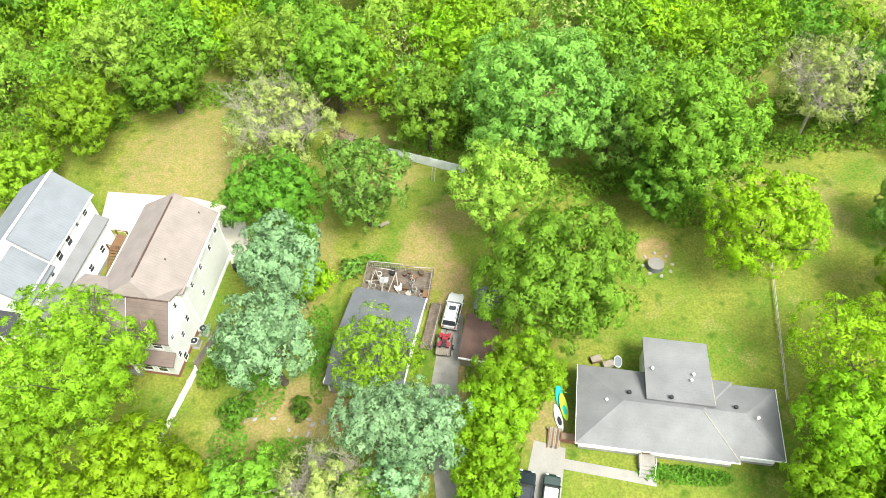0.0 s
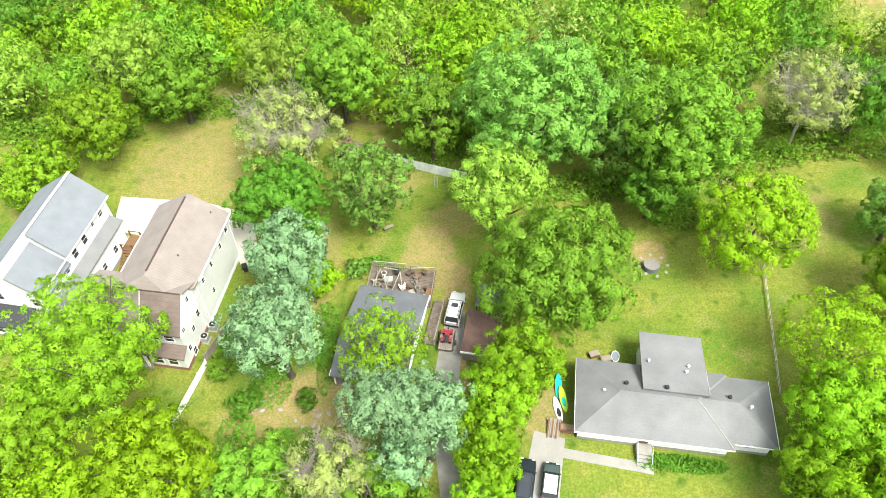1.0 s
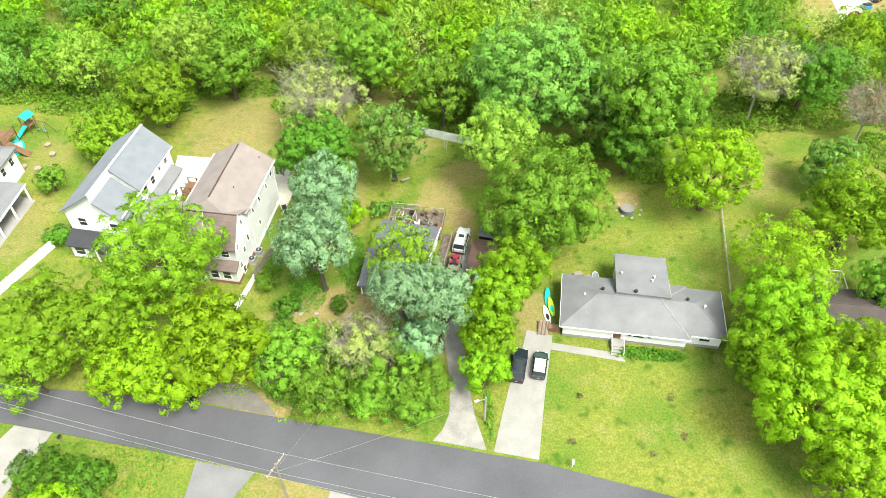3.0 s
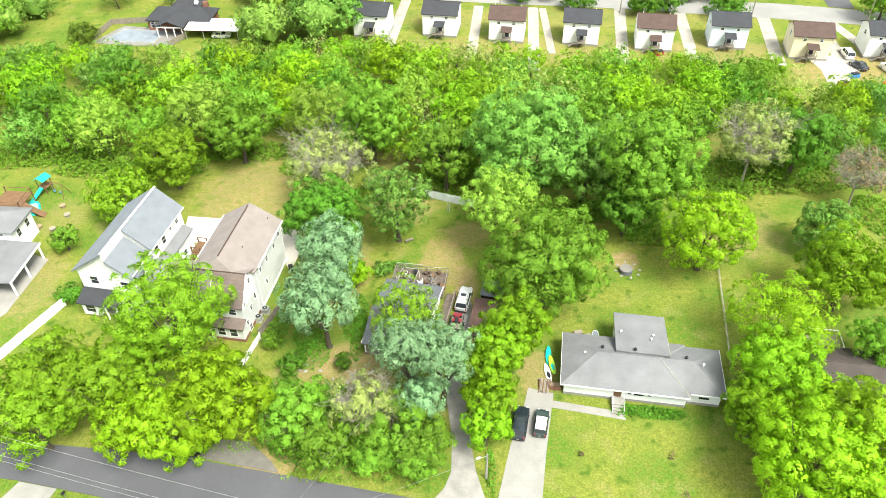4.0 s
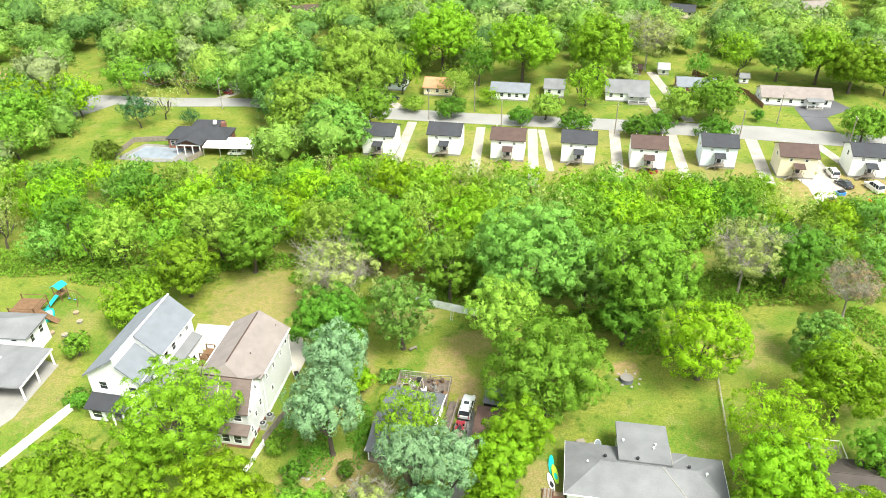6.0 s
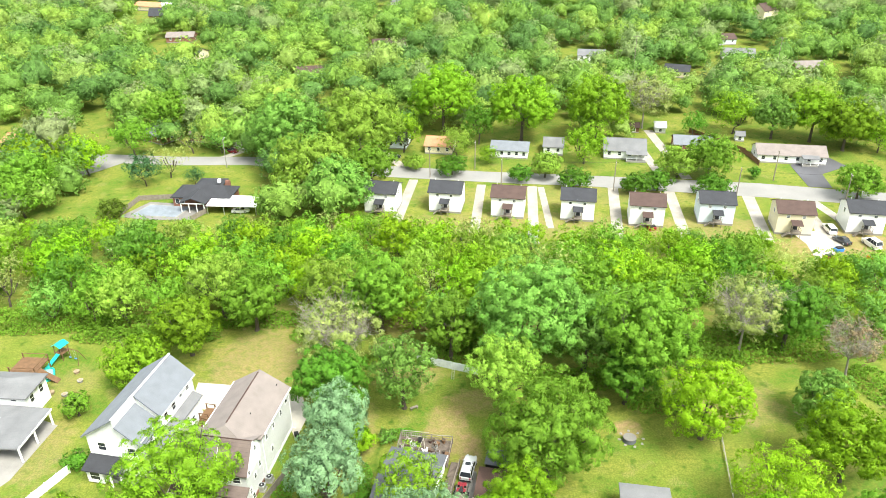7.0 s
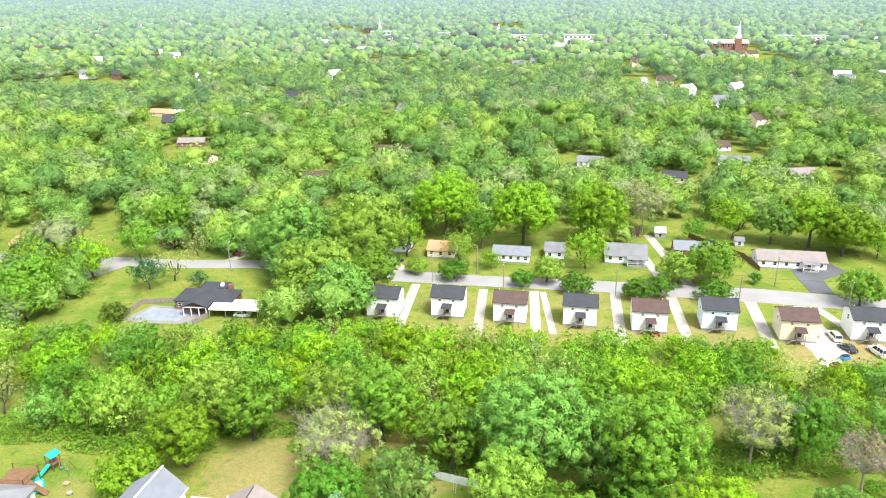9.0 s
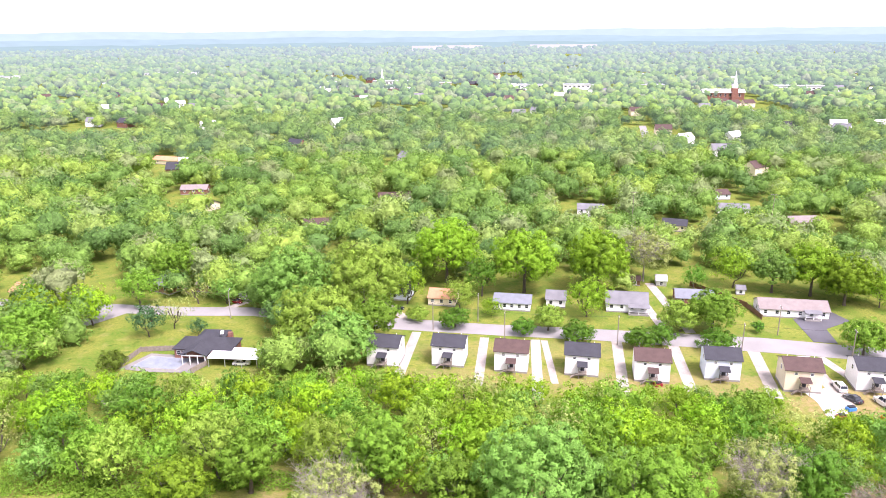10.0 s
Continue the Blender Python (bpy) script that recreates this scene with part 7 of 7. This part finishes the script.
# ---- play things on the left lawn ----
def playset():
    p = thing("play_set", "timber climbing frame with teal slide and canopy", "play set", pose(-74.3, 104.6, 0, 0, 0, -20))
    for u, v in ((0, 0), (1.6, 0), (1.6, 1.6), (0, 1.6)):
        part("post", cube(u - 0.06, u + 0.06, v - 0.06, v + 0.06, 0, 3.0), cedar, p)
    part("platform", cube(-0.1, 1.7, -0.1, 1.7, 1.4, 1.5), cedar, p)
    part("canopy", slab([(-0.3, -0.3, 3.0), (-0.3, 1.9, 3.0), (0.8, 1.9, 3.6), (0.8, -0.3, 3.6)], 0.06), plastic_teal, p)
    part("canopy", slab([(0.8, -0.3, 3.6), (0.8, 1.9, 3.6), (1.9, 1.9, 3.0), (1.9, -0.3, 3.0)], 0.06), plastic_teal, p)
    part("slide", slab([(0.4, -0.1, 1.5), (1.2, -0.1, 1.5), (1.2, -3.2, 0.3), (0.4, -3.2, 0.3)], 0.12), plastic_teal, p, "teal plastic slide")
    part("beam", tube(bmesh.new(), (1.6, 0.8, 2.6), (5.0, 0.8, 2.6), 0.07, 0.07, 6), cedar, p)
    for v in (-0.2, 1.8):
        part("leg", tube(bmesh.new(), (5.0, 0.8, 2.6), (5.3, v, 0), 0.06, 0.06, 6), cedar, p)
    for u in (2.6, 3.9):
        for d in (-0.22, 0.22):
            part("chain", tube(bmesh.new(), (u + d, 0.8, 2.55), (u + d, 0.8, 0.6), 0.015, 0.015, 4), steel, p)
        part("swing_seat", cube(u - 0.25, u + 0.25, 0.68, 0.92, 0.56, 0.6), plastic_blue, p)
    w = thing("paddling_pool", "teal inflatable paddling pool at the slide's foot", "pool", pose(-73.8, 99.6, 0, 0, 0, 25))
    pts = [(1.3 * math.copysign(abs(math.cos(a)) ** 0.6, math.cos(a)), 1.9 * math.copysign(abs(math.sin(a)) ** 0.6, math.sin(a))) for a in [2 * math.pi * i / 20 for i in range(20)]]
    bm = bmesh.new()
    for i in range(20):
        for z in (0.12, 0.33):
            tube(bm, (*pts[i], z), (*pts[(i + 1) % 20], z), 0.16, 0.16, 6)
    part("tube_wall", bm, plastic_teal, w)
    part("water", prism([(a * 0.95, b * 0.95) for a, b in pts], 0.02, 0.22), material("pool_water", (0.25, 0.62, 0.62), 0.05, vary=0.05, bump=0, spec=0.6), w)
    for i, (x, y) in enumerate(((-68.6, 100.4), (-66.8, 97.8), (-70.4, 94.6), (-67.8, 94.0))):
        o = thing("garden_box", "pale garden planter in the yard", "planter", pose(x, y, 0, 0, 0, 30 * i), "yard planters")
        part("body", hull(*[[(r * math.cos(k * math.pi / 4), r * math.sin(k * math.pi / 4), z) for k in range(8)] for r, z in ((0.4, 0), (0.55, 0.5))]), stone if i % 2 else dirt, o); part("soil", cube(-0.3, 0.3, -0.3, 0.3, 0.4, 0.53), dirt, o)


playset()

# ---- clutter behind the row houses ----
for x, y, m, lab in ((86.6, 141.6, plastic_red, "red garden toy behind a small house"), (90.6, 145.2, plastic_blue, "blue tarpaulin-covered box behind a small house"), (96.4, 141.2, plastic_orange, "orange garden machine on the lawn"), (49.8, 157.0, plastic_red, "red crate behind a small house")):
    o = thing("crate", lab, "clutter", pose(x, y, 0, 0, 0, 15))
    part("body", cube(-1.0, 1.0, -0.7, 0.7, 0, 0.8, bevel=0.08), m, o); part("top", cube(-0.7, 0.9, -0.5, 0.5, 0.78, 1.1, bevel=0.06), black_metal, o)
o = thing("seat", "small grey garden bench round the tree foot", "bench", pose(-6.6, 90.3, 0, 0, 0, 30))
part("bench_seat", cube(-0.7, 0.7, -0.25, 0.25, 0.4, 0.46), plank, o)
for u in (-0.55, 0.55):
    part("leg", cube(u - 0.06, u + 0.06, -0.2, 0.2, 0, 0.4), plank, o)


# ---- undergrowth ----
def undergrowth(name, spots, count, size, kind, label, seed):
    """Low weeds and brush in loose drifts."""
    rng = np.random.default_rng(seed)
    c, n, s = [], [], []
    for x, y, rx, ry, h in spots:
        k = int(count * rx * ry)
        a, r = rng.uniform(0, 6.28, k), np.sqrt(rng.uniform(0, 1, k))
        px, py = x + rx * r * np.cos(a), y + ry * r * np.sin(a)
        hh = h * (1 - r ** 2 * 0.7) * (0.5 + 0.5 * np.sin(px * 1.7) * np.cos(py * 1.9) * 0.7 + 0.25)
        c.append(np.stack((px, py, rng.uniform(0.05, 1, k) * np.maximum(hh, 0.12)), axis=1))
        n.append(rng.normal(size=(k, 3)) * 0.6 + np.array((0, 0, 0.8))); s.append(size * rng.uniform(0.6, 1.3, k))
    me = mesh_of(name, leaf_cards(np.concatenate(c), np.concatenate(n), np.concatenate(s), rng), 4, LEAF[kind])
    return tagged(new(name, me), label, "undergrowth", kind="stuff")


undergrowth("undergrowth", [(-13, 50.5, 10, 3.2, 1.6), (4.9, 47.2, 0.7, 3.2, 0.8), (6.3, 58, 1.0, 5, 0.9), (-25.2, 71.5, 1.6, 4, 1.0), (-20.5, 72, 2.5, 6, 1.1), (-14, 73, 2, 5, 1.2), (-8, 84, 2.5, 1.6, 0.9), (-18, 86, 3, 5, 1.0), (26, 55.6, 4.5, 0.9, 0.6), (25.2, 56.0, 3.6, 0.8, 1.0), (23.5, 56.2, 2.6, 0.8, 1.0), (27.6, 55.4, 3.0, 0.9, 1.0), (-19.5, 66, 2.6, 3.0, 1.2), (-22.5, 60, 2.2, 2.6, 0.8), (-15.5, 58.6, 3.6, 2.2, 1.0), (-11, 57.5, 3.0, 1.6, 0.9), (3.9, 66.5, 0.5, 4.5, 0.7), (-13.2, 69.5, 1.2, 5, 1.3), (-46, 66, 3, 4, 0.7)],
            105, 0.165, "deep", "rough green weeds and low brush round the gardens", 81)
undergrowth("brush", [(-60, 115, 16, 4, 3.2), (-85, 117, 16, 5, 3.0), (-44, 118, 6, 4, 2.5), (-24, 112, 8, 4, 1.6), (-12, 104, 5, 3, 1.6), (4, 108, 9, 4, 2.0), (22, 109, 10, 4, 3.4), (40, 108, 10, 4, 4.5), (60, 111, 12, 4, 5.0), (78, 108, 8, 5, 5.0), (74, 96, 4, 6, 2.0), (22, 97.5, 9, 3, 3.0), (35, 91.5, 6, 3, 1.8), (46, 103, 9, 3, 5.0), (-3, 103.5, 6, 2, 2.0), (60, 104.5, 12, 2.5, 5.0), (-60, 111, 15, 2.5, 3.4), (-36, 117, 8, 3, 2.6)],
            62, 0.24, "green", "dense green brush along the edge of the woods", 82)
undergrowth("ground_cover", [(22.8, 56.4, 1.6, 0.8, 0.7), (25.2, 56.0, 1.9, 0.85, 0.8), (27.6, 55.5, 1.9, 0.85, 0.8), (29.6, 55.3, 1.3, 0.8, 0.7)], 260, 0.13, "deep", "dense dark green ground cover along the house front", 83)
undergrowth("verge", [(-13, 46.6, 9, 0.9, 0.5), (-29, 50.8, 6, 0.8, 0.5), (4.9, 45.5, 0.7, 2.6, 0.9), (4.4, 51, 0.8, 3.2, 0.9), (7.0, 62, 1.2, 4, 1.2)], 40, 0.16, "green", "rough grass and weeds along the road verge", 84)
undergrowth("weeds", [(-43, 41.6, 5.5, 2.4, 0.5), (-37, 40.5, 4.5, 3.2, 0.45), (-33.5, 41.5, 2.6, 1.2, 0.35), (-35.5, 36.5, 3.2, 3.0, 0.4)], 34, 0.15, "deep", "patchy dark green weeds on the lawn across the road", 85)
for x, y, zc, R in ((-46.0, 38.6, 2.0, 3.5), (-40.6, 37.6, 1.9, 3.4)):
    tree(x, y, zc, R, "deep", 0.135, 1.0, "bushes across the road")
